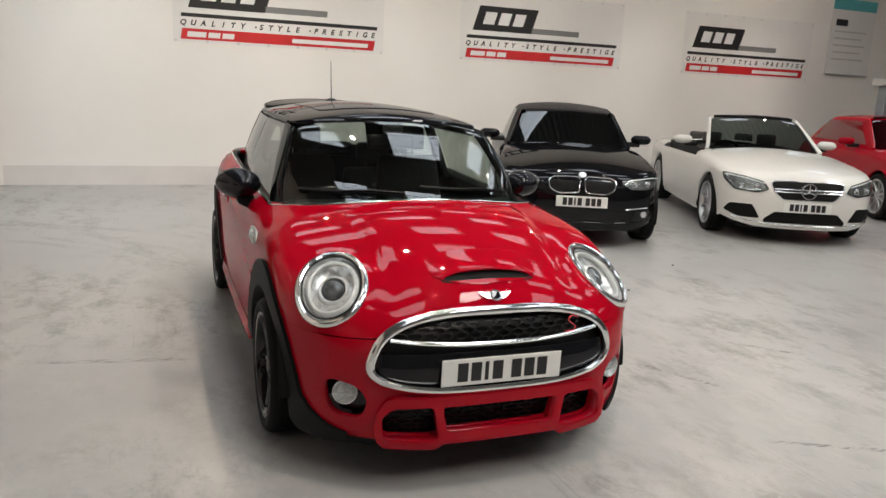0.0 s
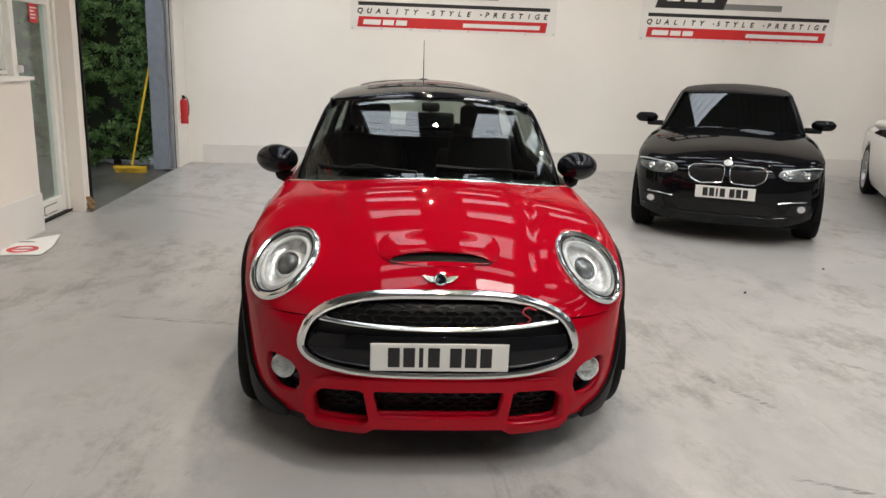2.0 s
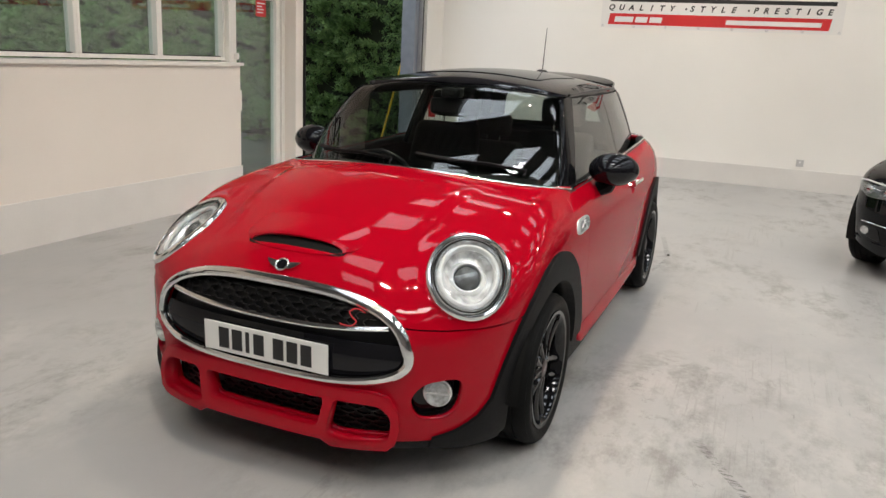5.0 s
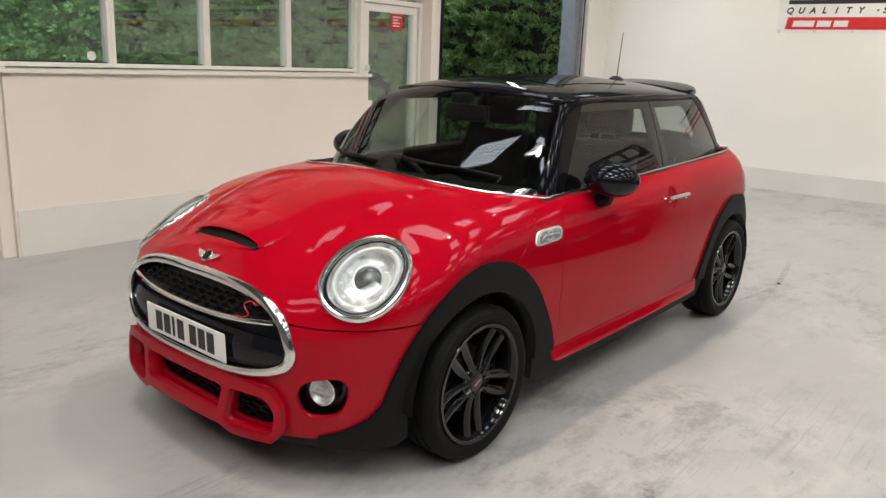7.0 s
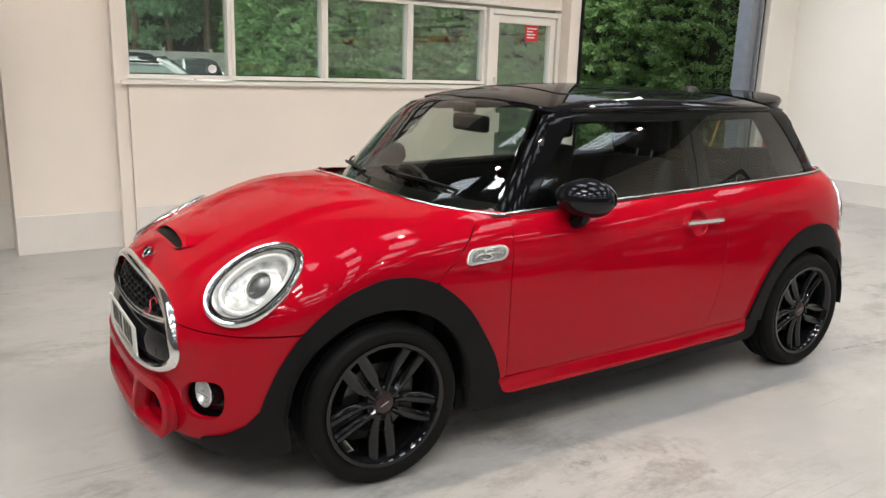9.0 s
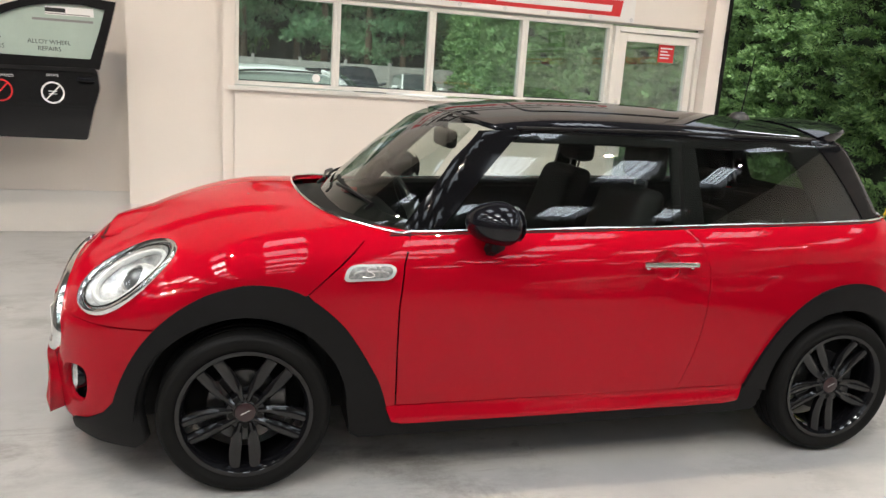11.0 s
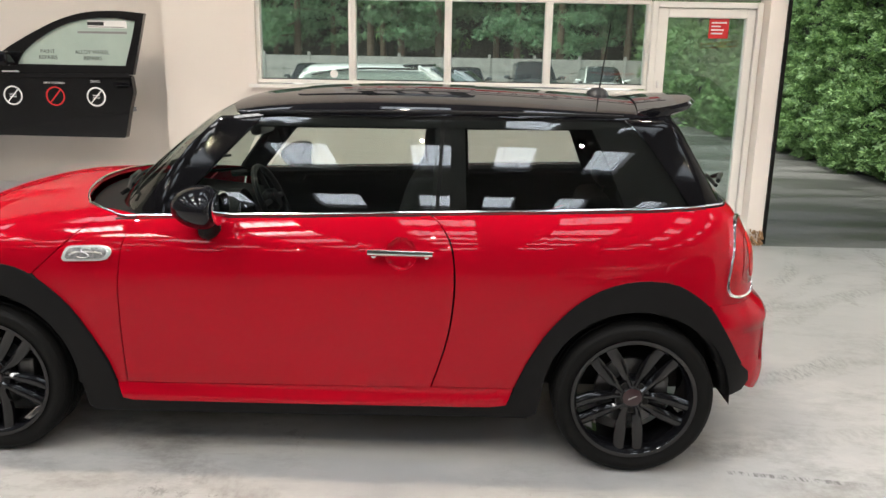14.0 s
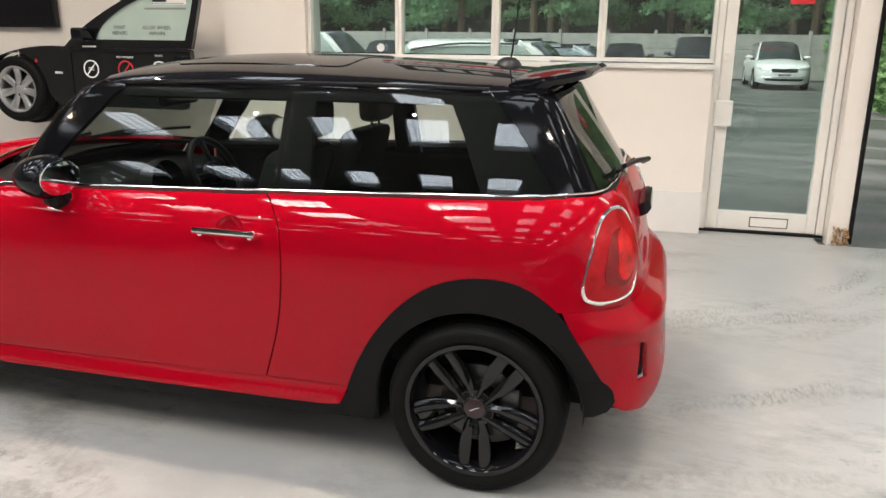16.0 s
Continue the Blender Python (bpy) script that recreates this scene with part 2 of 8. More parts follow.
def yard_material():
    """Wet worn asphalt: long damp streaks, pale dry patches, fine grit."""
    m = bpy.data.materials.new("wet_asphalt")
    m.use_nodes = True
    nt = m.node_tree
    b = nt.nodes["Principled BSDF"]
    co = nt.nodes.new("ShaderNodeTexCoord")

    def grain(scale, stretch, detail=6.0, warp=0.3):
        mp = nt.nodes.new("ShaderNodeMapping")
        mp.inputs["Scale"].default_value = stretch
        nt.links.new(co.outputs["Object"], mp.inputs[0])
        n = nt.nodes.new("ShaderNodeTexNoise")
        n.inputs["Scale"].default_value, n.inputs["Detail"].default_value, n.inputs["Distortion"].default_value = scale, detail, warp
        nt.links.new(mp.outputs[0], n.inputs["Vector"])
        return n.outputs["Fac"]

    def ramp(value, stops):
        r = nt.nodes.new("ShaderNodeValToRGB")
        r.color_ramp.elements[0].position, r.color_ramp.elements[0].color = stops[0]
        r.color_ramp.elements[1].position, r.color_ramp.elements[1].color = stops[-1]
        for pos, color in stops[1:-1]:
            r.color_ramp.elements.new(pos).color = color
        nt.links.new(value, r.inputs[0])
        return r.outputs[0]

    streak = grain(1.0, (1.5, 0.42, 1), 8, 0.6)
    tone = ramp(streak, [(0.34, (0.060, 0.061, 0.056, 1)), (0.47, (0.090, 0.091, 0.082, 1)), (0.57, (0.118, 0.118, 0.107, 1)), (0.70, (0.150, 0.148, 0.135, 1))])
    grit = ramp(grain(60.0, (1, 1, 1), 3, 0), [(0.35, (0.72, 0.72, 0.72, 1)), (0.65, (1.2, 1.2, 1.2, 1))])
    mix = nt.nodes.new("ShaderNodeMix")
    mix.data_type, mix.blend_type = "RGBA", "MULTIPLY"
    mix.inputs[0].default_value = 1.0
    nt.links.new(tone, mix.inputs[6])
    nt.links.new(grit, mix.inputs[7])
    nt.links.new(mix.outputs[2], b.inputs["Base Color"])
    nt.links.new(ramp(streak, [(0.40, (0.34, 0.34, 0.34, 1)), (0.58, (0.58, 0.58, 0.58, 1))]), b.inputs["Roughness"])
    bp = nt.nodes.new("ShaderNodeBump")
    bp.inputs["Strength"].default_value, bp.inputs["Distance"].default_value = 0.25, 0.01
    nt.links.new(grain(30.0, (1, 1, 1), 5, 0), bp.inputs["Height"])
    nt.links.new(bp.outputs[0], b.inputs["Normal"])
    return m


M_ASPHALT = yard_material()
M_PANE = glass("window_glass", (0.82, 0.90, 0.87), f0=0.10, veil=0.022)
M_RED_PRINT = mat("red_print", (0.60, 0.018, 0.022), 0.45, vary=0.04)
M_BLACK_PRINT = mat("black_print", (0.012, 0.012, 0.013), 0.45, vary=0.1)
M_WHITE_PRINT = mat("white_print", (0.80, 0.80, 0.79), 0.5, vary=0.02)
M_GREY_PRINT = mat("grey_print", (0.22, 0.22, 0.22), 0.5, vary=0.05)
M_BANNER = mat("white_vinyl_banner", (0.80, 0.79, 0.775), 0.42, vary=0.03, scale=2.0, bump=0.06, bscale=25)
M_WOOD = mat("hedge_wood", (0.12, 0.085, 0.055), 0.85, vary=0.3, scale=12, bump=0.6, bscale=60)
M_FENCE = mat("concrete_fence", (0.34, 0.32, 0.29), 0.8, vary=0.2, scale=3, bump=0.4, bscale=40)
M_YELLOW = mat("yellow_paint", (0.70, 0.46, 0.02), 0.45, vary=0.1, scale=12)
M_RUST = mat("rusty_dirt", (0.30, 0.19, 0.10), 0.9, vary=0.5, scale=25, bump=0.8, bscale=70)


def leaf_material(name, a, c):
    m = mat(name, a, 0.6)
    nt = m.node_tree
    g = nt.nodes.new("ShaderNodeNewGeometry")
    mix = nt.nodes.new("ShaderNodeMix")
    mix.data_type = "RGBA"
    mix.inputs[6].default_value, mix.inputs[7].default_value = (*a, 1), (*c, 1)
    nt.links.new(g.outputs["Random Per Island"], mix.inputs[0])
    b = nt.nodes["Principled BSDF"]
    nt.links.new(mix.outputs[2], b.inputs["Base Color"])
    tl, ad = nt.nodes.new("ShaderNodeBsdfTranslucent"), nt.nodes.new("ShaderNodeMixShader")
    nt.links.new(mix.outputs[2], tl.inputs[0])
    ad.inputs[0].default_value = 0.25
    nt.links.new(b.outputs[0], ad.inputs[1])
    nt.links.new(tl.outputs[0], ad.inputs[2])
    nt.links.new(ad.outputs[0], nt.nodes["Material Output"].inputs[0])
    return m


M_LEAF = leaf_material("conifer_leaf", (0.055, 0.125, 0.042), (0.24, 0.40, 0.14))
M_LEAF_FAR = leaf_material("tree_leaf", (0.085, 0.18, 0.095), (0.25, 0.42, 0.21))

# ---- building helpers ----


def mesh_of(name, bm, material, smooth=False):
    me = bpy.data.meshes.new(name)
    bmesh.ops.recalc_face_normals(bm, faces=bm.faces)
    bm.to_mesh(me)
    bm.free()
    if smooth:
        me.shade_smooth()
        me.set_sharp_from_angle(angle=radians(38))
    for m in material if isinstance(material, (list, tuple)) else [material]:
        me.materials.append(m)
    return me


def part(name, bm, material, parent=None, label="", smooth=False):
    """One mesh object from a bmesh (or mesh), under a thing or a part."""
    me = bm if isinstance(bm, bpy.types.Mesh) else mesh_of(name, bm, material, smooth)
    ob = new(name, me)
    if parent is not None:
        ob.parent = parent
    return tagged(ob, label=label)


def empty(name, m=Matrix(), label="", category="", group="", kind=""):
    ob = new(name)
    ob.empty_display_size = 0.1
    ob.matrix_world = m
    return tagged(ob, label, category, group, kind)


def box(x0, x1, y0, y1, z0, z1, bevel=0.0, seg=2, bm=None):
    bm = bm or bmesh.new()
    r = bmesh.ops.create_cube(bm, size=1.0)
    for v in r["verts"]:
        v.co = Vector((x0 if v.co.x < 0 else x1, y0 if v.co.y < 0 else y1, z0 if v.co.z < 0 else z1))
    if bevel:
        es = list({e for v in r["verts"] for e in v.link_edges})
        bmesh.ops.bevel(bm, geom=es, offset=bevel, segments=seg, affect="EDGES", profile=0.6)
    return bm


def rod(a, b, r, seg=12, bm=None, r2=None):
    """A round bar from a to b."""
    bm = bm or bmesh.new()
    a, b = Vector(a), Vector(b)
    m = Matrix.Translation((a + b) / 2) @ (b - a).to_track_quat("Z", "Y").to_matrix().to_4x4()
    bmesh.ops.create_cone(bm, cap_ends=True, segments=seg, radius1=r, radius2=r if r2 is None else r2, depth=(b - a).length, matrix=m)
    return bm


def prism(poly, depth, axis="x", at=0.0, bm=None):
    """A flat outline of (u, v) points, extruded: along x from (y, z), along y from (x, z), along z from (x, y)."""
    bm = bm or bmesh.new()

    def place(u, v, w):
        return (w, u, v) if axis == "x" else (u, w, v) if axis == "y" else (u, v, w)

    a = [bm.verts.new(place(u, v, at)) for u, v in poly]
    b = [bm.verts.new(place(u, v, at + depth)) for u, v in poly]
    bm.faces.new(a)
    bm.faces.new(b[::-1])
    for i in range(len(a)):
        j = (i + 1) % len(a)
        bm.faces.new((a[i], b[i], b[j], a[j]))
    return bm


def lathe(profile, seg=48, bm=None, m=Matrix(), close=False):
    """Turns a profile of (radius, height) points round z."""
    bm = bm or bmesh.new()
    rings = []
    for r, h in profile:
        rings.append([bm.verts.new(m @ Vector((r * math.cos(2 * math.pi * i / seg), r * math.sin(2 * math.pi * i / seg), h))) for i in range(seg)])
    pairs = list(zip(rings, rings[1:])) + ([(rings[-1], rings[0])] if close else [])
    for p, q in pairs:
        for i in range(seg):
            j = (i + 1) % seg
            bm.faces.new((p[i], p[j], q[j], q[i]))
    return bm


def tube(points, r, seg=10, closed=False, flat=1.0):
    """A round bar along a line of points; flat squeezes it along its second axis."""
    bm = bmesh.new()
    pts = [Vector(p) for p in points]
    n = len(pts)
    rings = []
    side = None
    for i, p in enumerate(pts):
        a = pts[(i - 1) % n] if closed or i else p
        b = pts[(i + 1) % n] if closed or i < n - 1 else p
        d = (b - a).normalized()
        if side is None:
            side = d.orthogonal().normalized()
        side = (side - d * side.dot(d)).normalized()
        up = d.cross(side)
        rings.append([bm.verts.new(p + r * (math.cos(2 * math.pi * k / seg) * side + flat * math.sin(2 * math.pi * k / seg) * up)) for k in range(seg)])
    for i in range(n if closed else n - 1):
        p, q = rings[i], rings[(i + 1) % n]
        for k in range(seg):
            bm.faces.new((p[k], p[(k + 1) % seg], q[(k + 1) % seg], q[k]))
    if not closed:
        bm.faces.new(rings[0][::-1])
        bm.faces.new(rings[-1])
    return bm


def words(name, text, size, material, m, parent=None, depth=0.001, shear=0.0, spacing=1.0, align="LEFT", width=None, bold=0.0):
    """Lettering in the built-in font as a mesh, on the plane of m."""
    cu = bpy.data.curves.new(name, "FONT")
    cu.body, cu.size, cu.extrude, cu.shear, cu.space_character, cu.align_x = text, size, depth, shear, spacing, align
    cu.offset = bold
    tmp = bpy.data.objects.new(name, cu)
    scene.collection.objects.link(tmp)
    bpy.context.view_layer.update()
    me = bpy.data.meshes.new_from_object(tmp.evaluated_get(bpy.context.evaluated_depsgraph_get()))
    bpy.data.objects.remove(tmp)
    me.materials.clear()
    me.materials.append(material)
    if width:
        xs = [v.co.x for v in me.vertices]
        k = width / (max(xs) - min(xs))
        for v in me.vertices:
            v.co.x *= k
    me.transform(m)
    ob = new(name, me)
    if parent is not None:
        ob.parent = parent
    return ob


def setting(name, bm, material, label="", parent=None, smooth=False):
    ob = part(name, bm, material, parent, label, smooth)
    return tagged(ob, category=name.split("_")[0], kind="structure") if parent is None else ob


# ---- the building ----
X_W, Y_N, X_E, Y_S = -3.36, 7.0, 15.0, -9.0
T = 0.25
setting("floor", box(-3.12, X_E, Y_S, Y_N, -0.15, 0), M_FLOOR, "pale grey painted concrete floor with worn patches and tyre marks")
setting("wall_north", box(-3.3, X_E + T, Y_N, Y_N + T, 0, CEIL), M_BACKWALL, "plain white painted showroom wall")
setting("wall_east", box(X_E, X_E + T, Y_S, Y_N, 0, CEIL), M_FARWALL, "plain dark grey painted wall")
setting("wall_south", box(-4.0, X_E + T, Y_S - T, Y_S, 0, CEIL), M_FARWALL, "plain dark grey painted wall")
setting("baseboard_north", box(-2.9, X_E, Y_N - 0.012, Y_N, 0.0, 0.27, 0.003), M_BAND, "off-white painted skirting band")
# west side: recessed bay, pier, window wall, door, pier, gate
setting("wall_west_recess", box(-4.0, -3.72, Y_S, -2.08, -0.1, CEIL), M_WALL, "cream painted wall behind the wall display")
setting("baseboard_recess", box(-3.72, -3.70, Y_S, -2.08, 0.0, 0.36, 0.004), M_BAND, "off-white painted skirting band")
setting("floor_recess", box(-3.72, -3.12, Y_S, 3.1, -0.15, -0.001), M_FLOOR, "pale grey painted concrete floor strip along the wall")
setting("wall_west_pier", box(-3.9, -3.44, -2.08, -1.33, -0.1, CEIL), M_WALL, "cream painted pier")
setting("baseboard_pier", box(-3.44, -3.43, -2.08, -1.33, 0.0, 0.30, 0.003), M_BAND, "off-white painted skirting band")
# the low wall stands proud of the windows and is a little out of square
LOW_S, LOW_N = (-3.315, -1.235), (-3.222, 2.21)
setting("wall_west_low", prism([(X_W - T, -1.33), (X_W, -1.33), (X_W, LOW_S[1]), LOW_S, LOW_N, (X_W - T, LOW_N[1])], 1.402, "z", -0.1), M_WALL, "cream painted low wall under the office windows")
setting("baseboard_west", prism([(LOW_S[0], LOW_S[1] + 0.01), (LOW_S[0] + 0.014, LOW_S[1] + 0.01), (LOW_N[0] + 0.014, LOW_N[1] + 0.006), (LOW_N[0], LOW_N[1] + 0.006)], 0.34, "z", 0.0), M_BAND, "off-white painted skirting board")
setting("wall_west_edge", box(X_W - T, X_W + 0.012, -1.33, -1.235, 1.315, CEIL), M_WALL, "cream painted wall beside the windows")
setting("wall_west_corner_bead", box(X_W, X_W + 0.012, -1.33, -1.237, 0.0, 1.315, 0.004), M_WALL, "cream painted corner bead")
setting("wall_west_over", box(X_W - T, X_W, -1.235, 3.19, 2.12, CEIL), M_WALL, "cream painted wall over windows and door")
setting("wall_west_pier_gate", box(-3.46, -3.215, 3.175, 3.325, -0.1, CEIL), M_WALL, "cream painted pier between door and gate, rusty at its foot")
setting("wall_west_gate_over", box(-3.40, -3.17, 3.325, Y_N, 3.9, CEIL), M_WALL, "cream wall over the gate")
setting("wall_west_end", box(-3.3, -3.1, 6.40, Y_N, -0.1, 3.9), M_BACKWALL, "white wall end between gate and corner")

# the rooflight ceiling: slab strips with openings
bm = bmesh.new()
xs = sorted({x for x, _ in ROOFLIGHTS})
ys = sorted({y for _, y in ROOFLIGHTS})
x_last = -4.2
for x in xs:
    box(x_last, x - RL_X / 2, Y_S - 0.2, Y_N + 0.2, CEIL, CEIL + 0.12, bm=bm)
    y_last = Y_S - 0.2
    for y in ys:
        box(x - RL_X / 2, x + RL_X / 2, y_last, y - RL_Y / 2, CEIL, CEIL + 0.12, bm=bm)
        y_last = y + RL_Y / 2
    box(x - RL_X / 2, x + RL_X / 2, y_last, Y_N + 0.2, CEIL, CEIL + 0.12, bm=bm)
    x_last = x + RL_X / 2
box(x_last, X_E + 0.3, Y_S - 0.2, Y_N + 0.2, CEIL, CEIL + 0.12, bm=bm)
setting("ceiling", bm, M_CEIL, "dark corrugated roof with rooflight openings")
bm = bmesh.new()
for x, y in ROOFLIGHTS:
    for d in (-0.21, -0.07, 0.07, 0.21):
        box(x - RL_X / 2, x + RL_X / 2, y + d - 0.004, y + d + 0.004, CEIL + 0.03, CEIL + 0.05, bm=bm)
setting("trim_rooflight_bars", bm, M_STEEL, "thin dark bars across the rooflights")

# windows in the west wall
MULLIONS = [-1.235, -0.39, 0.455, 1.335, 2.22]
Z_SILL, Z_HEAD = 1.345, 2.10


def window_unit(n, y0, y1):
    root = tagged(empty("window_%d" % n, pose(X_W - 0.10, (y0 + y1) / 2, Z_SILL)), "white framed office window looking on the car park", "window", kind="structure")
    w, h, t = (y1 - y0) / 2, Z_HEAD - Z_SILL, 0.032
    for a, b, c, d in ((-w, w, 0, t), (-w, w, h - t, h), (-w, -w + t, t, h - t), (w - t, w, t, h - t)):
        part("window_frame", box(-0.035, 0.06, a, b, c, d, 0.006), M_UPVC, root)
    part("glazing_bead", box(-0.012, 0.030, -w + t, w - t, t, t + 0.008), M_DARK, root, "dark rubber glazing seal")
    p = part("pane", box(-0.006, 0.006, -w + t, w - t, t + 0.008, h - t), M_PANE, root)
    p.visible_shadow = False
    return root


for n in range(4):
    window_unit(n + 1, MULLIONS[n], MULLIONS[n + 1])
setting("window_sill", prism([(X_W - 0.16, -1.235), (X_W + 0.002, -1.235), (X_W + 0.002, -1.29), (LOW_S[0] + 0.03, -1.29), (LOW_N[0] + 0.03, 2.235), (X_W - 0.16, 2.235)], 0.030, "z", 1.303), M_UPVC, "white window board on the low wall")

# glazed door
door = tagged(empty("door_1", pose(X_W - 0.06, 2.22, 0.0)), "closed white framed glazed door with a red notice and a letter slot", "door", kind="structure")
DW, DH = 0.95, 2.09
for a, b, c, d in ((0, 0.05, 0, DH), (DW - 0.05, DW, 0, DH), (0.05, DW - 0.05, DH - 0.05, DH)):
    part("door_frame", box(-0.04, 0.07, a, b, c, d, 0.006), M_UPVC, door)
leaf = part("door_leaf", box(-0.03, 0.045, 0.055, 0.145, 0.02, DH - 0.055, 0.006), M_UPVC, door)
for a, b, c, d in ((DW - 0.125, DW - 0.055, 0.02, DH - 0.055), (0.145, DW - 0.125, 0.02, 0.17), (0.145, DW - 0.125, DH - 0.13, DH - 0.055)):
    part("door_rail", box(-0.03, 0.045, a, b, c, d, 0.006), M_UPVC, leaf)
part("letter_slot", box(0.045, 0.052, 0.40, 0.68, 0.055, 0.125, 0.004), M_UPVC, leaf)
# thin black plate behind the slot cover, paints the shadow line round it
part("slot_shadow_gap", box(0.045, 0.0465, 0.393, 0.687, 0.048, 0.132), M_DARK, leaf, "black plate drawn as the shadow gap round the slot")
p = part("pane", box(0.0, 0.012, 0.145, DW - 0.125, 0.17, DH - 0.13), M_PANE, leaf)
p.visible_shadow = False
part("lock_box", box(0.045, 0.085, 0.03, 0.17, 0.86, 1.06, 0.008), M_UPVC, leaf)
part("handle", box(0.06, 0.11, 0.075, 0.10, 1.36, 1.42, 0.008), M_UPVC, leaf)
part("door_threshold", box(-0.05, 0.085, 0.0, DW, 0.0, 0.02, 0.004), M_DARK, door, "dark metal threshold")
notice = empty("door_notice", pose(X_W + 0.0, 2.72, 1.78), "red and white warning notice stuck on the door glass", "notice")
notice.location = (X_W - 0.044, 2.73, 1.79)
part("backing", box(0, 0.002, 0, 0.17, 0, 0.20), M_RED_PRINT, notice)
part("heading", box(0.0022, 0.003, 0.0, 0.17, 0.165, 0.20), M_WHITE_PRINT, notice)
for k, (w0, w1) in enumerate(((0.02, 0.15), (0.02, 0.10), (0.02, 0.13), (0.02, 0.12))):
    part("text_bar", box(0.0022, 0.003, w0, w1, 0.125 - 0.03 * k, 0.137 - 0.03 * k), M_WHITE_PRINT, notice)

# gate: steel column, roller guide, dark edge strip, threshold
setting("trim_gate_edge", box(-3.222, -3.195, 3.318, 3.348, 0.0, 3.9), M_DARK, "dark rubber gate edge strip")
gate_post = empty("steel_column", pose(-3.285, 6.26, 0), "grey-blue painted steel column with a shiny roller guide", "column")
part("web", box(-0.08, 0.08, -0.006, 0.006, 0, 3.9), M_STEEL, gate_post)
for s in (-1, 1):
    part("flange", box(-0.10, 0.10, s * 0.09 - 0.007, s * 0.09 + 0.007, 0, 3.9), M_STEEL, gate_post)
part("front_plate", box(0.095, 0.105, -0.10, 0.10, 0, 3.9), M_STEEL, gate_post)
part("roller_guide", box(0.105, 0.16, 0.03, 0.085, 0, 3.9, 0.006), M_GALV, gate_post, "galvanised roller guide")
part("guide_slot", box(0.160, 0.164, 0.045, 0.068, 0, 3.9), M_DARK, gate_post)
bm = bmesh.new()
random.seed(5)
for k in range(70):
    r, up = random.uniform(0.005, 0.016), random.uniform(0.0, 1.0) ** 2
    bmesh.ops.create_icosphere(bm, subdivisions=1, radius=r, matrix=pose(-3.208 + (1 - up) * random.uniform(-0.01, 0.05), 3.275 + random.uniform(-0.07, 0.045), 0.002 + 0.12 * up, random.uniform(0, 90), random.uniform(0, 90), 0) @ Matrix.Diagonal((1.5, 1.0, 0.55, 1)))
tagged(part("rust_heap", bm, M_RUST, None, "brown rust and dirt crumbs at the foot of the gate pier"), category="dirt", kind="stuff")

# outside ground
setting("ground", box(-70, -3.12, -45, 60, -0.20, -0.03), M_ASPHALT, "wet dark asphalt car park")

# ---- skins: smooth bodies given by a field, and panels cut out of them ----


def curve(*pts):
    """A smooth line through (x, y) points that never overshoots, flat beyond its ends."""
    xs, ys = np.array([p[0] for p in pts], float), np.array([p[1] for p in pts], float)
    h, n = np.diff(xs), len(xs)
    d = np.diff(ys) / h
    m = np.zeros(n)
    for i in range(1, n - 1):
        if d[i - 1] * d[i] > 0:
            m[i] = 2 * d[i - 1] * d[i] / (d[i - 1] + d[i])
    m[0], m[-1] = d[0], d[-1]

    def f(x):
        x = np.clip(x, xs[0], xs[-1])
        i = np.clip(np.searchsorted(xs, x) - 1, 0, n - 2)
        t = (x - xs[i]) / h[i]
        return ys[i] * (1 + 2 * t) * (1 - t) ** 2 + ys[i + 1] * t * t * (3 - 2 * t) + h[i] * (m[i] * t * (1 - t) ** 2 - m[i + 1] * t * t * (1 - t))

    return f


def poly(degree, *pts):
    """A smooth line of one formula near (x, y) points."""
    c = np.polyfit([p[0] for p in pts], [p[1] for p in pts], degree)
    return lambda x: np.polyval(c, x)


def smax(a, b, k):
    h = np.clip(0.5 + 0.5 * (a - b) / k, 0, 1)
    return b * (1 - h) + a * h + k * h * (1 - h)


class Skin:
    def __init__(self, field):
        self.field = field

    def hit(self, o, d, far=4.0, n=90):
        ts = np.linspace(0, far, n)
        pts = o[:, None] + ts[None, :, None] * d[:, None]
        v = self.field(pts.reshape(-1, 3)).reshape(len(o), n)
        inside = v <= 0
        found = inside.any(1)
        i = np.where(found, inside.argmax(1), np.argmin(v, 1))
        hi = ts[i]
        lo = ts[np.maximum(i - 1, 0)]
        for _ in range(22):
            mid = (lo + hi) / 2
            neg = self.field(o + mid[:, None] * d) <= 0
            hi, lo = np.where(neg, mid, hi), np.where(neg, lo, mid)
        t = np.where(found, hi, ts[i])
        return o + t[:, None] * d

    def normal(self, p, e=2e-3):
        g = np.stack([self.field(p + e * a) - self.field(p - e * a) for a in np.eye(3)], 1)
        return g / np.maximum(np.linalg.norm(g, axis=1, keepdims=True), 1e-9)


class Flat:
    """Parallel rays against the way n: a side, front, top or slanting view."""

    def __init__(self, centre, n, up):
        self.c, self.n = np.array(centre, float), np.array(n, float) / np.linalg.norm(n)
        r = np.cross(up, self.n)
        self.r = r / np.linalg.norm(r)
        self.up = np.cross(self.n, self.r)

    def uv(self, p):
        q = np.array(p, float) - self.c
        return (q @ self.r, q @ self.up)

    def rays(self, uv):
        o = self.c + uv[:, :1] * self.r + uv[:, 1:] * self.up + 2.6 * self.n
        return o, np.broadcast_to(-self.n, o.shape)


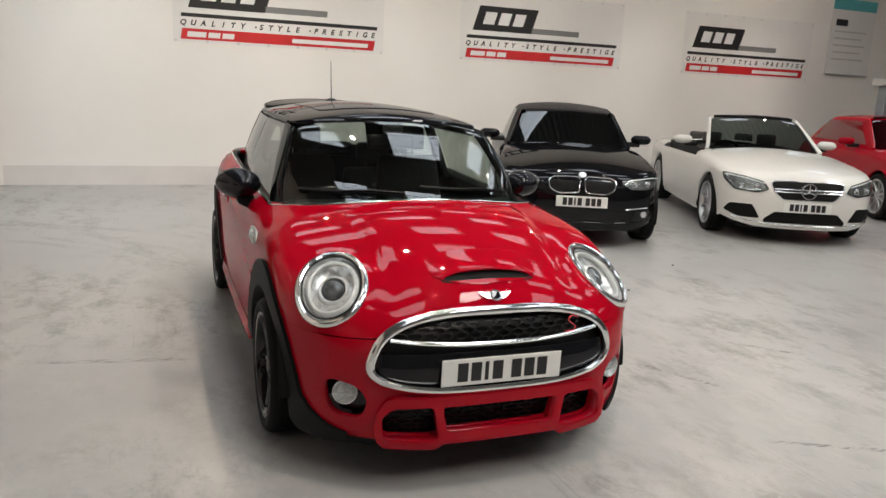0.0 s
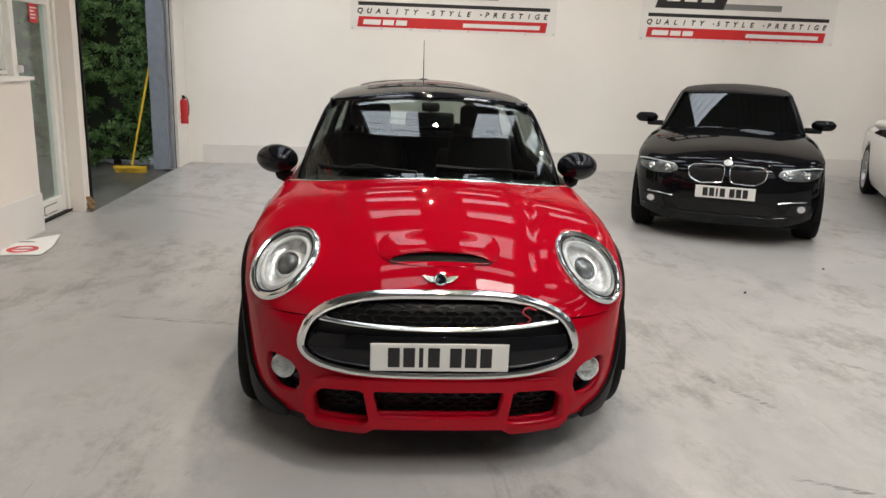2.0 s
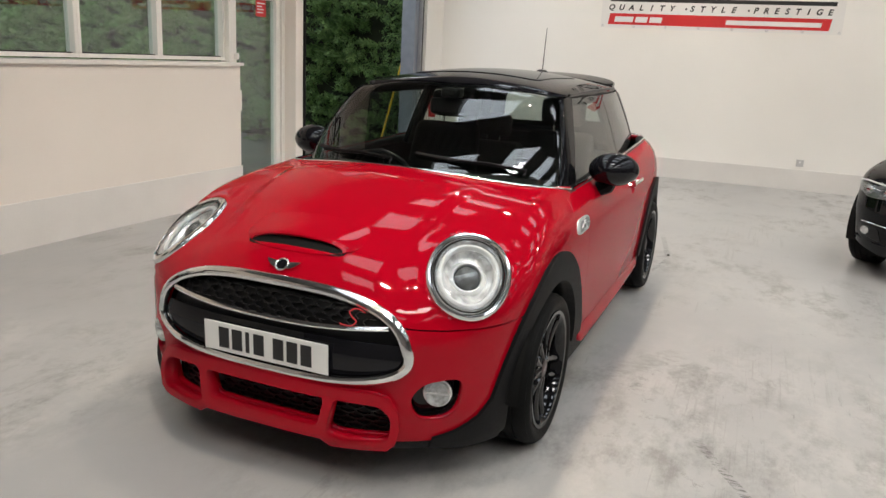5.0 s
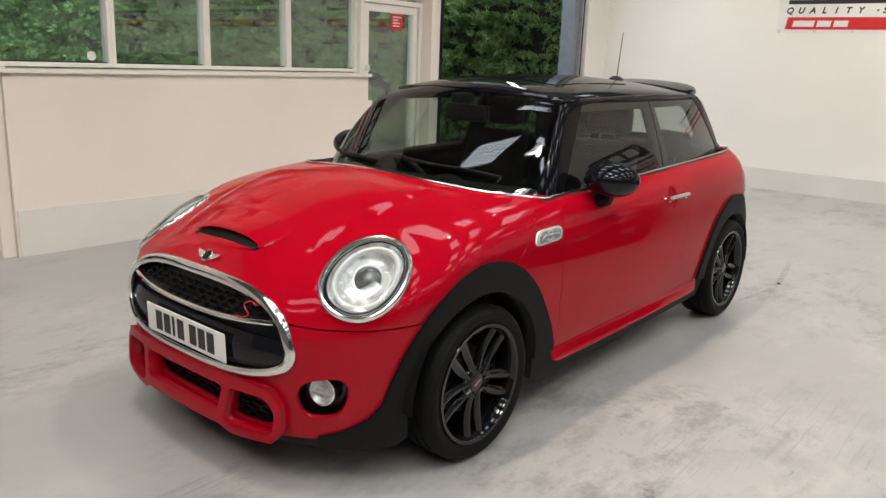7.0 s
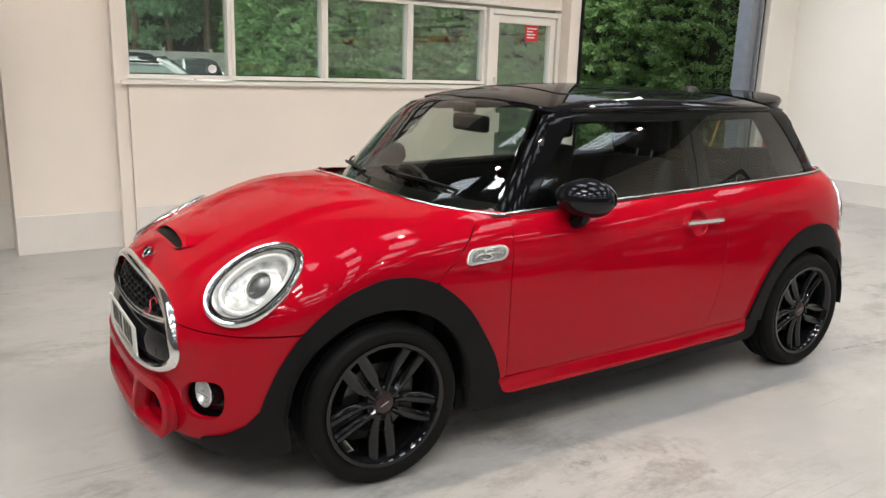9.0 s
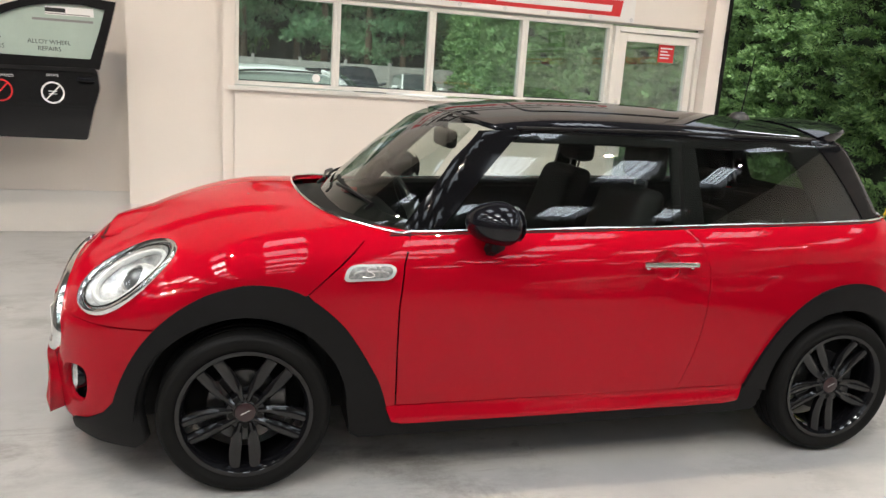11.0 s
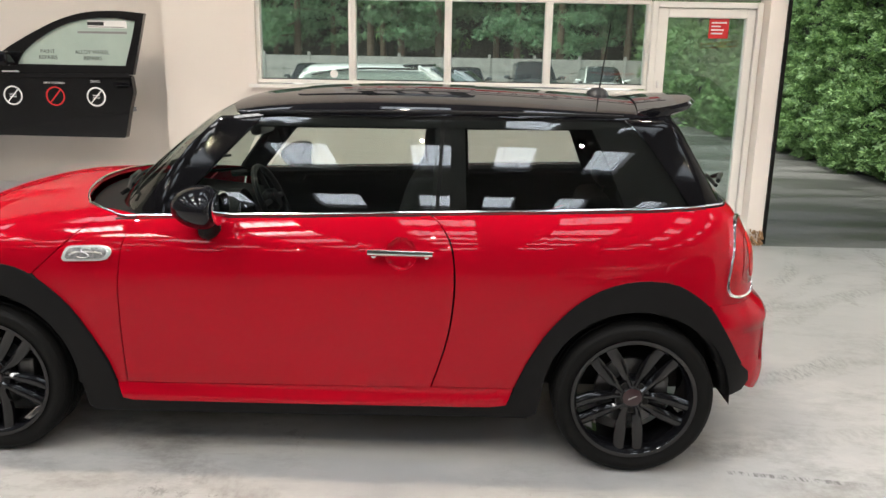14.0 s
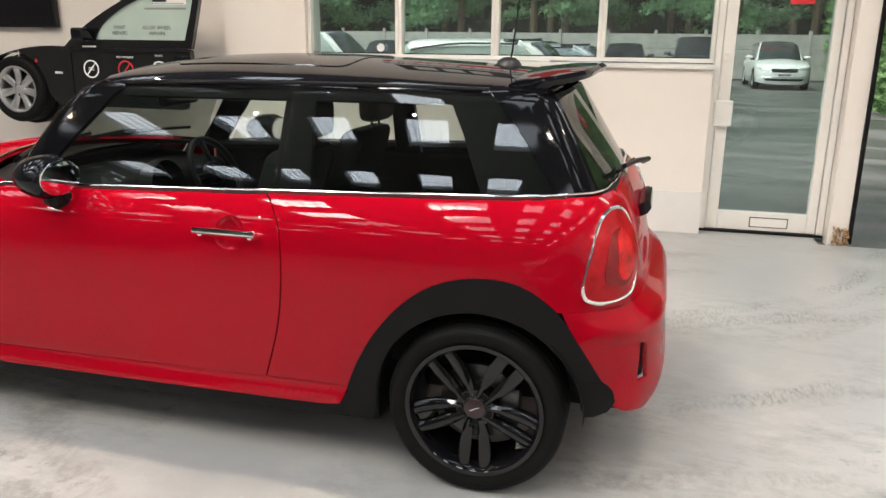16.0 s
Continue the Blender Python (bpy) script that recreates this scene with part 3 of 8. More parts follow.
class Round:
    """Level rays towards an upright line at y = yc; way -1 looks at the front, 1 at the rear. u is an angle times 0.8."""

    def __init__(self, yc, way):
        self.yc, self.way = yc, way

    def uv(self, p):
        return (-self.way * 0.8 * math.atan2(p[0], self.way * (p[1] - self.yc)), p[2])

    def rays(self, uv):
        a = -self.way * uv[:, 0] / 0.8
        d = np.stack([np.sin(a), self.way * np.cos(a), 0 * a], 1)
        o = np.stack([0 * a, 0 * a + self.yc, uv[:, 1]], 1) + 2.2 * d
        return o, -d


class Dome:
    """Rays towards one inner point, laid flat round an axis."""

    def __init__(self, centre, axis, up):
        self.f = Flat(centre, axis, up)

    def uv(self, p):
        q = np.array(p, float) - self.f.c
        q /= np.linalg.norm(q)
        a = math.acos(max(-1, min(1, q @ self.f.n)))
        x, y = q @ self.f.r, q @ self.f.up
        s = math.hypot(x, y) or 1
        return (a * x / s, a * y / s)

    def rays(self, uv):
        a = np.maximum(np.linalg.norm(uv, axis=1), 1e-9)
        w = uv / a[:, None]
        d = np.cos(a)[:, None] * self.f.n + np.sin(a)[:, None] * (w[:, :1] * self.f.r + w[:, 1:] * self.f.up)
        return self.f.c + 2.4 * d, -d


SIDE, FRONT, TOP, REAR = Flat((0, 0, 0), (1, 0, 0), (0, 0, 1)), Flat((0, 0, 0), (0, -1, 0), (0, 0, 1)), Flat((0, 0, 0), (0, 0, 1), (0, 1, 0)), Flat((0, 0, 0), (0, 1, 0), (0, 0, 1))


def flow(pts, n=6, closed=False):
    """A rounded line (Catmull-Rom) through points."""
    p = [np.array(q, float) for q in pts]
    out = []
    last = len(p) if closed else len(p) - 1
    for i in range(last):
        a, b = p[i - 1] if closed or i else p[0], p[i]
        c = p[(i + 1) % len(p)]
        d = p[(i + 2) % len(p)] if closed or i + 2 < len(p) else p[-1]
        for k in range(n):
            t = k / n
            out.append(0.5 * ((2 * b) + (c - a) * t + (2 * a - 5 * b + 4 * c - d) * t * t + (3 * b - a - 3 * c + d) * t ** 3))
    if not closed:
        out.append(p[-1])
    return [tuple(q) for q in out]


def rounded(poly, r, n=4):
    """A flat outline with its corners rounded."""
    out = []
    m = len(poly)
    for i in range(m):
        a, b, c = (np.array(poly[k % m], float) for k in (i - 1, i, i + 1))
        ra = min(r, 0.45 * np.linalg.norm(a - b))
        rc = min(r, 0.45 * np.linalg.norm(c - b))
        p, q = b + (a - b) / np.linalg.norm(a - b) * ra, b + (c - b) / np.linalg.norm(c - b) * rc
        for k in range(n + 1):
            t = k / n
            out.append(tuple((1 - t) ** 2 * p + 2 * t * (1 - t) * b + t * t * q))
    return out


def oval(u, v, a, b, n=2.0, count=40, tilt=0.0):
    out = []
    for i in range(count):
        t = 2 * math.pi * i / count
        x = a * abs(math.cos(t)) ** (2 / n) * (1 if math.cos(t) >= 0 else -1)
        y = b * abs(math.sin(t)) ** (2 / n) * (1 if math.sin(t) >= 0 else -1)
        out.append((u + x * math.cos(tilt) - y * math.sin(tilt), v + x * math.sin(tilt) + y * math.cos(tilt)))
    return out


def on_skin(skin, dom, outline, lift=0.0):
    """3D points on a skin for an outline of (u, v) or (x, y, z) points."""
    uv = np.array([p if len(p) == 2 else dom.uv(p) for p in outline], float)
    p = skin.hit(*dom.rays(uv))
    return p + lift * skin.normal(p)


def panel(name, skin, dom, outline, material, parent, holes=(), step=0.045, lift=0.0, rim=0.018, flip=False, label="", both=False):
    """A piece of a skin inside an outline, with its edges turned in by rim. lift: metres, or a function of places. both: also its mirror twin."""

    def line(pts):
        uv = []
        for i in range(len(pts)):
            a, b = np.array(pts[i], float), np.array(pts[(i + 1) % len(pts)], float)
            if len(a) != len(b):
                a, b = (np.array(q if len(q) == 2 else dom.uv(q)) for q in (a, b))
            ua, ub = (np.array(q if len(q) == 2 else dom.uv(q)) for q in (a, b))
            k = max(1, int(math.ceil(np.linalg.norm(ub - ua) / step)))
            for j in range(k):
                q = a + (b - a) * j / k
                uv.append(tuple(q if len(q) == 2 else dom.uv(q)))
        return uv

    bm = bmesh.new()
    edges = []
    for ring in (outline, *holes):
        vs = [bm.verts.new((u, v, 0)) for u, v in line(ring)]
        edges += [bm.edges.new((vs[i], vs[(i + 1) % len(vs)])) for i in range(len(vs))]
    bmesh.ops.triangle_fill(bm, use_beauty=True, use_dissolve=False, edges=edges, normal=(0, 0, 1))
    lo = [min(v.co[i] for v in bm.verts) for i in (0, 1)]
    hi = [max(v.co[i] for v in bm.verts) for i in (0, 1)]
    for axis in (0, 1):
        k = int((hi[axis] - lo[axis]) / step)
        for j in range(1, k + 1):
            at = lo[axis] + (hi[axis] - lo[axis]) * j / (k + 1)
            co, no = [0, 0, 0], [0, 0, 0]
            co[axis], no[axis] = at, 1
            bmesh.ops.bisect_plane(bm, geom=bm.verts[:] + bm.edges[:] + bm.faces[:], dist=1e-6, plane_co=co, plane_no=no)
    for f in bm.faces:
        f.normal_update()
        if f.normal.z < 0:
            f.normal_flip()
    bm.verts.index_update()
    bm.verts.ensure_lookup_table()
    uv = np.array([v.co[:2] for v in bm.verts])
    p = skin.hit(*dom.rays(uv))
    nrm = skin.normal(p)
    if callable(lift):
        # shading follows the lifted shape
        near = []
        for du in ((0, 0), (0.004, 0), (0, 0.004)):
            q = skin.hit(*dom.rays(uv + du)) if any(du) else p
            near.append(q + lift(q)[:, None] * skin.normal(q))
        w = np.cross(near[1] - near[0], near[2] - near[0])
        w /= np.maximum(np.linalg.norm(w, axis=1, keepdims=True), 1e-12)
        w *= np.where((w * nrm).sum(1, keepdims=True) < 0, -1, 1)
        p, nrm = near[0], np.where((w * nrm).sum(1, keepdims=True) > 0.25, w, nrm)
    else:
        p = p + lift * nrm
    faces = [[v.index for v in f.verts] for f in bm.faces]
    border = []
    for f in bm.faces:
        for l in f.loops:
            if len(l.edge.link_faces) == 1:
                border.append((l.vert.index, l.link_loop_next.vert.index))
    bm.free()
    if rim:
        inner, out_way = {}, {}
        for a, b in border:
            w = np.cross(p[b] - p[a], nrm[a])
            for q in (a, b):
                out_way[q] = out_way.get(q, 0) + w
        extra_p, extra_n = [], []
        for q, w in out_way.items():
            inner[q] = len(p) + len(extra_p)
            extra_p.append(p[q] - rim * nrm[q])
            extra_n.append(w / max(np.linalg.norm(w), 1e-9))
        faces += [[b, a, inner[a], inner[b]] for a, b in border]
        p, nrm = np.concatenate([p, extra_p]), np.concatenate([nrm, extra_n])
    made = []
    for sgn in ((1, -1) if both else (-1,) if flip else (1,)):
        q, w = p * (sgn, 1, 1), nrm * (sgn, 1, 1)
        me = bpy.data.meshes.new(name)
        me.from_pydata(q.tolist(), [], faces if sgn > 0 else [f[::-1] for f in faces])
        me.shade_smooth()
        me.normals_split_custom_set_from_vertices(w.tolist())
        me.materials.append(material)
        made.append(part(name, me, None, parent, label))
    return made if both else made[0]


def strip(name, points, r, material, parent, closed=False, flat=1.0, label="", seg=8):
    return part(name, tube([tuple(q) for q in points], r, seg, closed, flat), material, parent, label, smooth=True)


# ---- car materials ----
M_RED = mat("red_car_paint", (0.360, 0.0014, 0.0112), 0.4, coat=0.55, spec=0.0, vary=0.03, scale=2, coat_rough=0.02)
M_GLOSS = mat("gloss_black_paint", (0.006, 0.006, 0.008), 0.3, coat=0.7, spec=0.0, vary=0.1, scale=4, coat_rough=0.015)
M_PILLAR = mat("black_pillar_trim", (0.005, 0.005, 0.006), 0.3, coat=0.45, spec=0.0, vary=0.1, scale=4, coat_rough=0.07)
M_PLASTIC = mat("black_grained_plastic", (0.0055, 0.0055, 0.006), 0.55, spec=0.18, vary=0.15, scale=14, bump=0.25, bscale=350)
M_SATIN = mat("dark_satin_plastic", (0.008, 0.008, 0.009), 0.35, spec=0.3, vary=0.15, scale=10)
M_CHROME = mat("chrome", (0.84, 0.84, 0.84), 0.11, metal=1.0, vary=0.04, scale=8)
M_SILVER = mat("silver_reflector", (0.80, 0.80, 0.80), 0.25, metal=0.55, vary=0.08, scale=20)
M_TYRE = mat("tyre_rubber", (0.0045, 0.0045, 0.0045), 0.62, spec=0.15, vary=0.2, scale=18, bump=0.25, bscale=140)
M_ALLOY_BLACK = mat("gloss_black_alloy", (0.005, 0.005, 0.006), 0.35, spec=0.0, coat=1.0, vary=0.1, scale=8, coat_rough=0.06)
M_ALLOY = mat("silver_alloy", (0.55, 0.55, 0.56), 0.28, metal=0.85, vary=0.08, scale=12)
M_BADGE_GREY = mat("grey_badge_inset", (0.34, 0.34, 0.345), 0.25, metal=0.5, vary=0.5, scale=60)
M_BRAKE = mat("brake_steel", (0.09, 0.09, 0.09), 0.35, metal=0.9, vary=0.2, scale=30)
M_CABIN = mat("dark_cabin_trim", (0.009, 0.009, 0.010), 0.6, spec=0.2, vary=0.15, scale=12, bump=0.2)
M_SEAT = mat("dark_seat_cloth", (0.014, 0.014, 0.014), 0.8, spec=0.2, vary=0.2, scale=15, bump=0.35, bscale=220)
M_SCREEN_GLASS = glass("windscreen_glass", (0.60, 0.66, 0.62), f0=0.085)
M_SIDE_GLASS = glass("side_glass", (0.74, 0.80, 0.77), f0=0.085)
M_DARK_GLASS = glass("tinted_rear_glass", (0.68, 0.73, 0.71), f0=0.085)
M_HATCH_GLASS = glass("dark_hatch_glass", (0.55, 0.60, 0.57), f0=0.085)
M_LENS = glass("lamp_lens", (0.93, 0.95, 0.95))
M_SMOKE_BOWL = mat("dark_lamp_bowl", (0.16, 0.165, 0.17), 0.25, metal=0.5, vary=0.7, scale=22)
M_LAMPBOWL = mat("grey_lamp_bowl", (0.66, 0.66, 0.67), 0.22, metal=0.45, vary=0.5, scale=30)
M_DRL = mat("white_lamp_ring", (0.66, 0.67, 0.68), 0.3, coat=0.5, vary=0.05, scale=30)
M_TAIL = mat("red_tail_lens", (0.40, 0.004, 0.010), 0.30, coat=0.35, spec=0.1, vary=0.35, scale=22)
M_TAIL_DARK = mat("deep_red_lamp_inside", (0.24, 0.003, 0.007), 0.25, coat=0.4, spec=0.1, vary=0.3, scale=30)
M_TAIL_GLOW = mat("red_lens_painted_glow", (0.62, 0.012, 0.013), 0.35, coat=0.3, spec=0.1, vary=0.6, scale=14)
M_PLATE = mat("number_plate_white", (0.78, 0.78, 0.76), 0.35, vary=0.02)
M_MIRROR = mat("mirror_glass", (0.85, 0.86, 0.87), 0.02, metal=1.0)
M_RED_MARK = mat("red_enamel_mark", (0.55, 0.05, 0.06), 0.25, coat=0.6, vary=0.05)

# ---- wheels ----


def wheel_mesh(root_name, parent, m, radius, width, rim_r, rim_mat, style="twin", group=""):
    """A wheel with tyre, rim, spokes, hub cap, bolts and brake disc. Its axis is local x, outside towards +x."""
    root = new(root_name)
    root.empty_display_size = 0.1
    root.parent = parent
    root.matrix_local = m
    to_x = Matrix.Rotation(math.pi / 2, 4, "Y")
    w = width / 2
    b = radius - rim_r
    prof = [(rim_r - 0.004, -w * 0.86), (rim_r + b * 0.35, -w * 1.0), (radius - b * 0.28, -w * 0.99), (radius - 0.008, -w * 0.86), (radius, -w * 0.7)]
    for g in (-0.42, 0.0, 0.42):
        prof += [(radius, w * (g - 0.07)), (radius - 0.006, w * (g - 0.055)), (radius - 0.006, w * (g + 0.055)), (radius, w * (g + 0.07))]
    prof += [(radius, w * 0.7), (radius - 0.008, w * 0.86), (radius - b * 0.28, w * 0.99), (rim_r + b * 0.62, w * 1.02), (rim_r + b * 0.35, w * 1.0), (rim_r + 0.006, w * 0.90), (rim_r - 0.004, w * 0.84)]
    tyre = part("tyre", lathe(prof, 72, m=to_x), M_TYRE, root, "black rubber tyre", smooth=True)
    bm = bmesh.new()
    n = 96
    for i in range(n):
        a = 2 * math.pi * (i + 0.5) / n
        for s in (-1, 1):
            c = Vector((s * w * 0.78, math.cos(a) * (radius - 0.0135), math.sin(a) * (radius - 0.0135)))
            q = Matrix.Translation(c) @ Matrix.Rotation(a, 4, "X")
            r = bmesh.ops.create_cube(bm, size=1.0)
            for v in r["verts"]:
                v.co = q @ Vector((v.co.x * w * 0.20, v.co.y * 0.010, v.co.z * radius * 2 * math.pi / n * 0.62))
    tagged(part("tread", bm, M_TYRE, tyre), kind="stuff")
    rim = part("rim", lathe([(rim_r - 0.002, w * 0.90), (rim_r + 0.006, w * 0.93), (rim_r + 0.004, w * 0.97), (rim_r - 0.010, w * 0.95), (rim_r - 0.020, w * 0.80), (rim_r - 0.026, w * 0.2), (rim_r - 0.026, -w * 0.85), (rim_r - 0.002, -w * 0.9)], 64, m=to_x), rim_mat, root, smooth=True)

    def spoke(a, y0, y1, r0, r1, wd0, wd1, x0, x1, swell=0.0):
        """One bar of a spoke in the plane of the wheel, bevelled, from radius r0 to r1."""
        bm = bmesh.new()
        k = 6
        rows = []
        for i in range(k + 1):
            t = i / k
            r = r0 + (r1 - r0) * t
            y = y0 + (y1 - y0) * math.sin(t * math.pi / 2) ** 0.8
            wd = wd0 + (wd1 - wd0) * t + swell * math.sin(t * math.pi) ** 1.3
            x = x0 + (x1 - x0) * t - 0.010 * math.sin(t * math.pi)
            rows.append([Vector((x - dx, y + dy * wd, r)) for dx, dy in ((0.030, -0.5), (0.010, -0.5), (0, -0.16), (0, 0.16), (0.010, 0.5), (0.030, 0.5))])
        rot = Matrix.Rotation(a, 4, "X")
        vs = [[bm.verts.new(rot @ p) for p in row] for row in rows]
        for p, q in zip(vs, vs[1:]):
            for j in range(6):
                bm.faces.new((p[j], p[(j + 1) % 6], q[(j + 1) % 6], q[j]))
        bm.faces.new(vs[0])
        bm.faces.new(vs[-1][::-1])
        return bm

    for i in range(5 if style == "twin" else 7 if style == "seven" else 10):
        count = 5 if style == "twin" else 7 if style == "seven" else 10
        a = 2 * math.pi * i / count + (math.pi if style == "twin" else 0)
        if style == "twin":
            for s in (-1, 1):
                part("spoke", spoke(a, s * 0.017, s * 0.037, 0.040, rim_r - 0.012, 0.024, 0.040, w * 0.74, w * 0.82, 0.010), rim_mat, rim, smooth=True)
        else:
            part("spoke", spoke(a, 0, 0, 0.045, rim_r - 0.012, 0.055 if style == "seven" else 0.022, 0.075 if style == "seven" else 0.030, w * 0.72, w * 0.8), rim_mat, rim, smooth=True)
    hub = part("hub", lathe([(0.0, w * 0.72), (0.030, w * 0.72), (0.034, w * 0.70), (0.038, w * 0.66), (0.066, w * 0.66), (0.074, w * 0.55), (0.074, w * 0.1), (0.0, w * 0.1)], 40, m=to_x), rim_mat, root, smooth=True)
    part("centre_cap", lathe([(0.0, w * 0.755), (0.030, w * 0.750), (0.036, w * 0.72)], 32, m=to_x), M_CAP if style == "twin" else rim_mat, hub, smooth=True)
    if style == "twin":
        part("cap_mark", prism([(-0.018, -0.0075), (-0.012, -0.0075), (0.018, 0.0075), (0.012, 0.0075)], w * 0.016, "x", w * 0.750), M_SILVER, hub)
    for i in range(5):
        a = 2 * math.pi * i / 5 + math.pi
        part("wheel_bolt", rod((w * 0.5, 0.053 * math.sin(-a), 0.053 * math.cos(a)), (w * 0.675, 0.053 * math.sin(-a), 0.053 * math.cos(a)), 0.011, 8), M_DARK, hub)
    part("brake_disc", lathe([(0.03, w * 0.10), (0.135, w * 0.10), (0.135, -w * 0.1), (0.03, -w * 0.1)], 40, m=to_x), M_BRAKE, root, "grey steel brake disc", smooth=True)
    part("brake_caliper", box(-w * 0.35, w * 0.32, 0.075, 0.145, -0.07, 0.07, 0.015), M_BRAKE, root)
    return root


M_CAP = mat("dark_red_wheel_cap", (0.022, 0.005, 0.007), 0.35, coat=0.3, vary=0.1)

# ---- the red hatchback ----
CAR = Matrix.Translation((0.0275, 0, 0)) @ Matrix.Rotation(-0.022, 4, "Z")
hatchback = empty("hatchback_car", CAR, "shiny red three-door hatchback with black roof and black alloy wheels", "car")
YF, YR, WR = -1.2475, 1.2475, 0.305

half_width = curve((0.10, 0.79), (0.25, 0.822), (0.45, 0.838), (0.66, 0.842), (0.78, 0.833), (0.86, 0.812), (0.92, 0.772), (0.965, 0.715), (1.00, 0.66), (1.1, 0.5))
nose_line = curve((0.10, -1.90), (0.22, -1.965), (0.38, -1.975), (0.55, -1.972), (0.66, -1.955), (0.72, -1.92), (0.80, -1.86), (0.95, -1.72), (1.1, -1.5))
tail_line = curve((0.10, 1.70), (0.28, 1.825), (0.42, 1.875), (0.54, 1.870), (0.62, 1.825), (0.69, 1.765), (0.85, 1.735), (0.98, 1.685), (1.05, 1.62), (1.2, 1.5))
deck_line = curve((-2.05, 0.61), (-1.97, 0.675), (-1.90, 0.742), (-1.83, 0.793), (-1.70, 0.858), (-1.57, 0.912), (-1.41, 0.965), (-1.30, 0.990), (-1.2, 1.004), (-1.1, 1.012), (-0.9, 1.020), (-0.5, 1.06), (0.6, 1.10), (1.4, 1.13), (1.9, 1.14))
deck_drop = curve((-2.0, 0.40), (-1.62, 0.30), (-1.3, 0.20), (-0.8, 0.13), (0.0, 0.08), (1.9, 0.08))


def belt(y):
    return 0.948 + 0.034 * (np.asarray(y) + 0.6)


def hatch_low(p):
    x, y, z = np.abs(p[:, 0]), p[:, 1], p[:, 2]
    a = half_width(z - 0.030 * np.clip(y + 0.6, 0, 3)) - 0.012 * (y / 1.2) ** 2
    df = np.maximum(-1.25 - y, 0) / (-1.25 - nose_line(z))
    dr = np.maximum(y - 1.02, 0) / (tail_line(z) - 1.02)
    n = np.where(y < 0, 3.0, 4.6)
    plan = (((x / a) ** n + (df + dr) ** n + 1e-12) ** (1 / n) - 1) * 0.75
    deck = (z - deck_line(y) + deck_drop(y) * x * x) * 0.85
    return smax(smax(plan, deck, 0.075), 0.14 - z, 0.03)


glass_half = poly(2, (0.95, 0.708), (1.15, 0.6385), (1.35, 0.553))
screen_line = poly(2, (0.95, -0.940), (1.018, -0.862), (1.103, -0.766), (1.222, -0.620), (1.321, -0.482), (1.40, -0.358))
screen_wrap = poly(1, (0.95, 0.62), (1.36, 0.27))
roof_line = poly(4, (-0.45, 1.370), (-0.34, 1.389), (-0.2, 1.409), (0.06, 1.428), (0.35, 1.434), (0.6, 1.430), (1.1, 1.408), (1.4, 1.385), (1.7, 1.35))
hatch_line = poly(2, (0.85, 1.76), (1.0, 1.66), (1.15, 1.575), (1.33, 1.455))


def crown(y):
    t = np.clip((y + 0.45) / 0.85, 0, 1)
    return 0.185 + 0.05 * t * t * (3 - 2 * t)


def hatch_up(p):
    x, y, z = np.abs(p[:, 0]), p[:, 1], p[:, 2]
    side = (x - glass_half(z) + 0.072 * np.clip(y - 0.35, 0, 2) ** 2 + 0.05 * np.clip(-0.25 - y, 0, 2) ** 2) * 0.95
    front = (screen_line(z) + screen_wrap(z) * (0.62 * x * x + 0.83 * x ** 4) - y) * 0.6
    top = z - roof_line(y) + crown(y) * x * x
    rear = (y - hatch_line(z) + 0.22 * x * x) * 0.8
    return smax(smax(side, top, 0.035), smax(front, rear, 0.02), 0.040)


LOW, UP = Skin(hatch_low), Skin(hatch_up)
NOSE, TAIL = Round(-1.1, -1), Round(0.85, 1)
HOOD = Dome((0, -1.05, 0.50), (0, -0.30, 0.95), (0, 0.95, 0.30))


def ring_pts(a=0.530, b=0.163, zc=0.556, n=2.9, count=60, squash=0.0):
    """The outline of the grille: (x, z), wider below."""
    return [(x * (1 - 0.10 * (z - zc) / b), z) for x, z in oval(0, zc, a, b, n, count)]


def nose_pt(x, z):
    """A place on the nose, for an (x, z) seen from ahead."""
    n = 3.0
    y = -1.25 + (nose_line(z) + 1.25) * (1 - min(0.999, abs(x) / 0.836) ** n) ** (1 / n)
    return (x, float(y), z)


F_OUT = flow([(-1.690, 0.33), (-1.668, 0.405), (-1.632, 0.490), (-1.578, 0.580), (-1.500, 0.664), (-1.405, 0.728), (-1.315, 0.761), (-1.225, 0.776), (-1.101, 0.760), (-1.0, 0.707), (-0.90, 0.615), (-0.822, 0.496), (-0.770, 0.400), (-0.742, 0.311)], 3)
R_OUT = flow([(0.792, 0.325), (0.834, 0.43), (0.903, 0.551), (0.996, 0.658), (1.104, 0.732), (1.239, 0.768), (1.383, 0.754), (1.500, 0.675), (1.575, 0.572), (1.628, 0.485), (1.654, 0.442)], 3)


def arch(yc, r, a0, a1, n=22, zc=WR):
    return [(yc + r * math.cos(radians(a0 + (a1 - a0) * i / n)), zc + r * math.sin(radians(a0 + (a1 - a0) * i / n))) for i in range(n + 1)]


def cut(pts, y0, y1):
    return [p for p in pts if y0 <= p[0] <= y1]


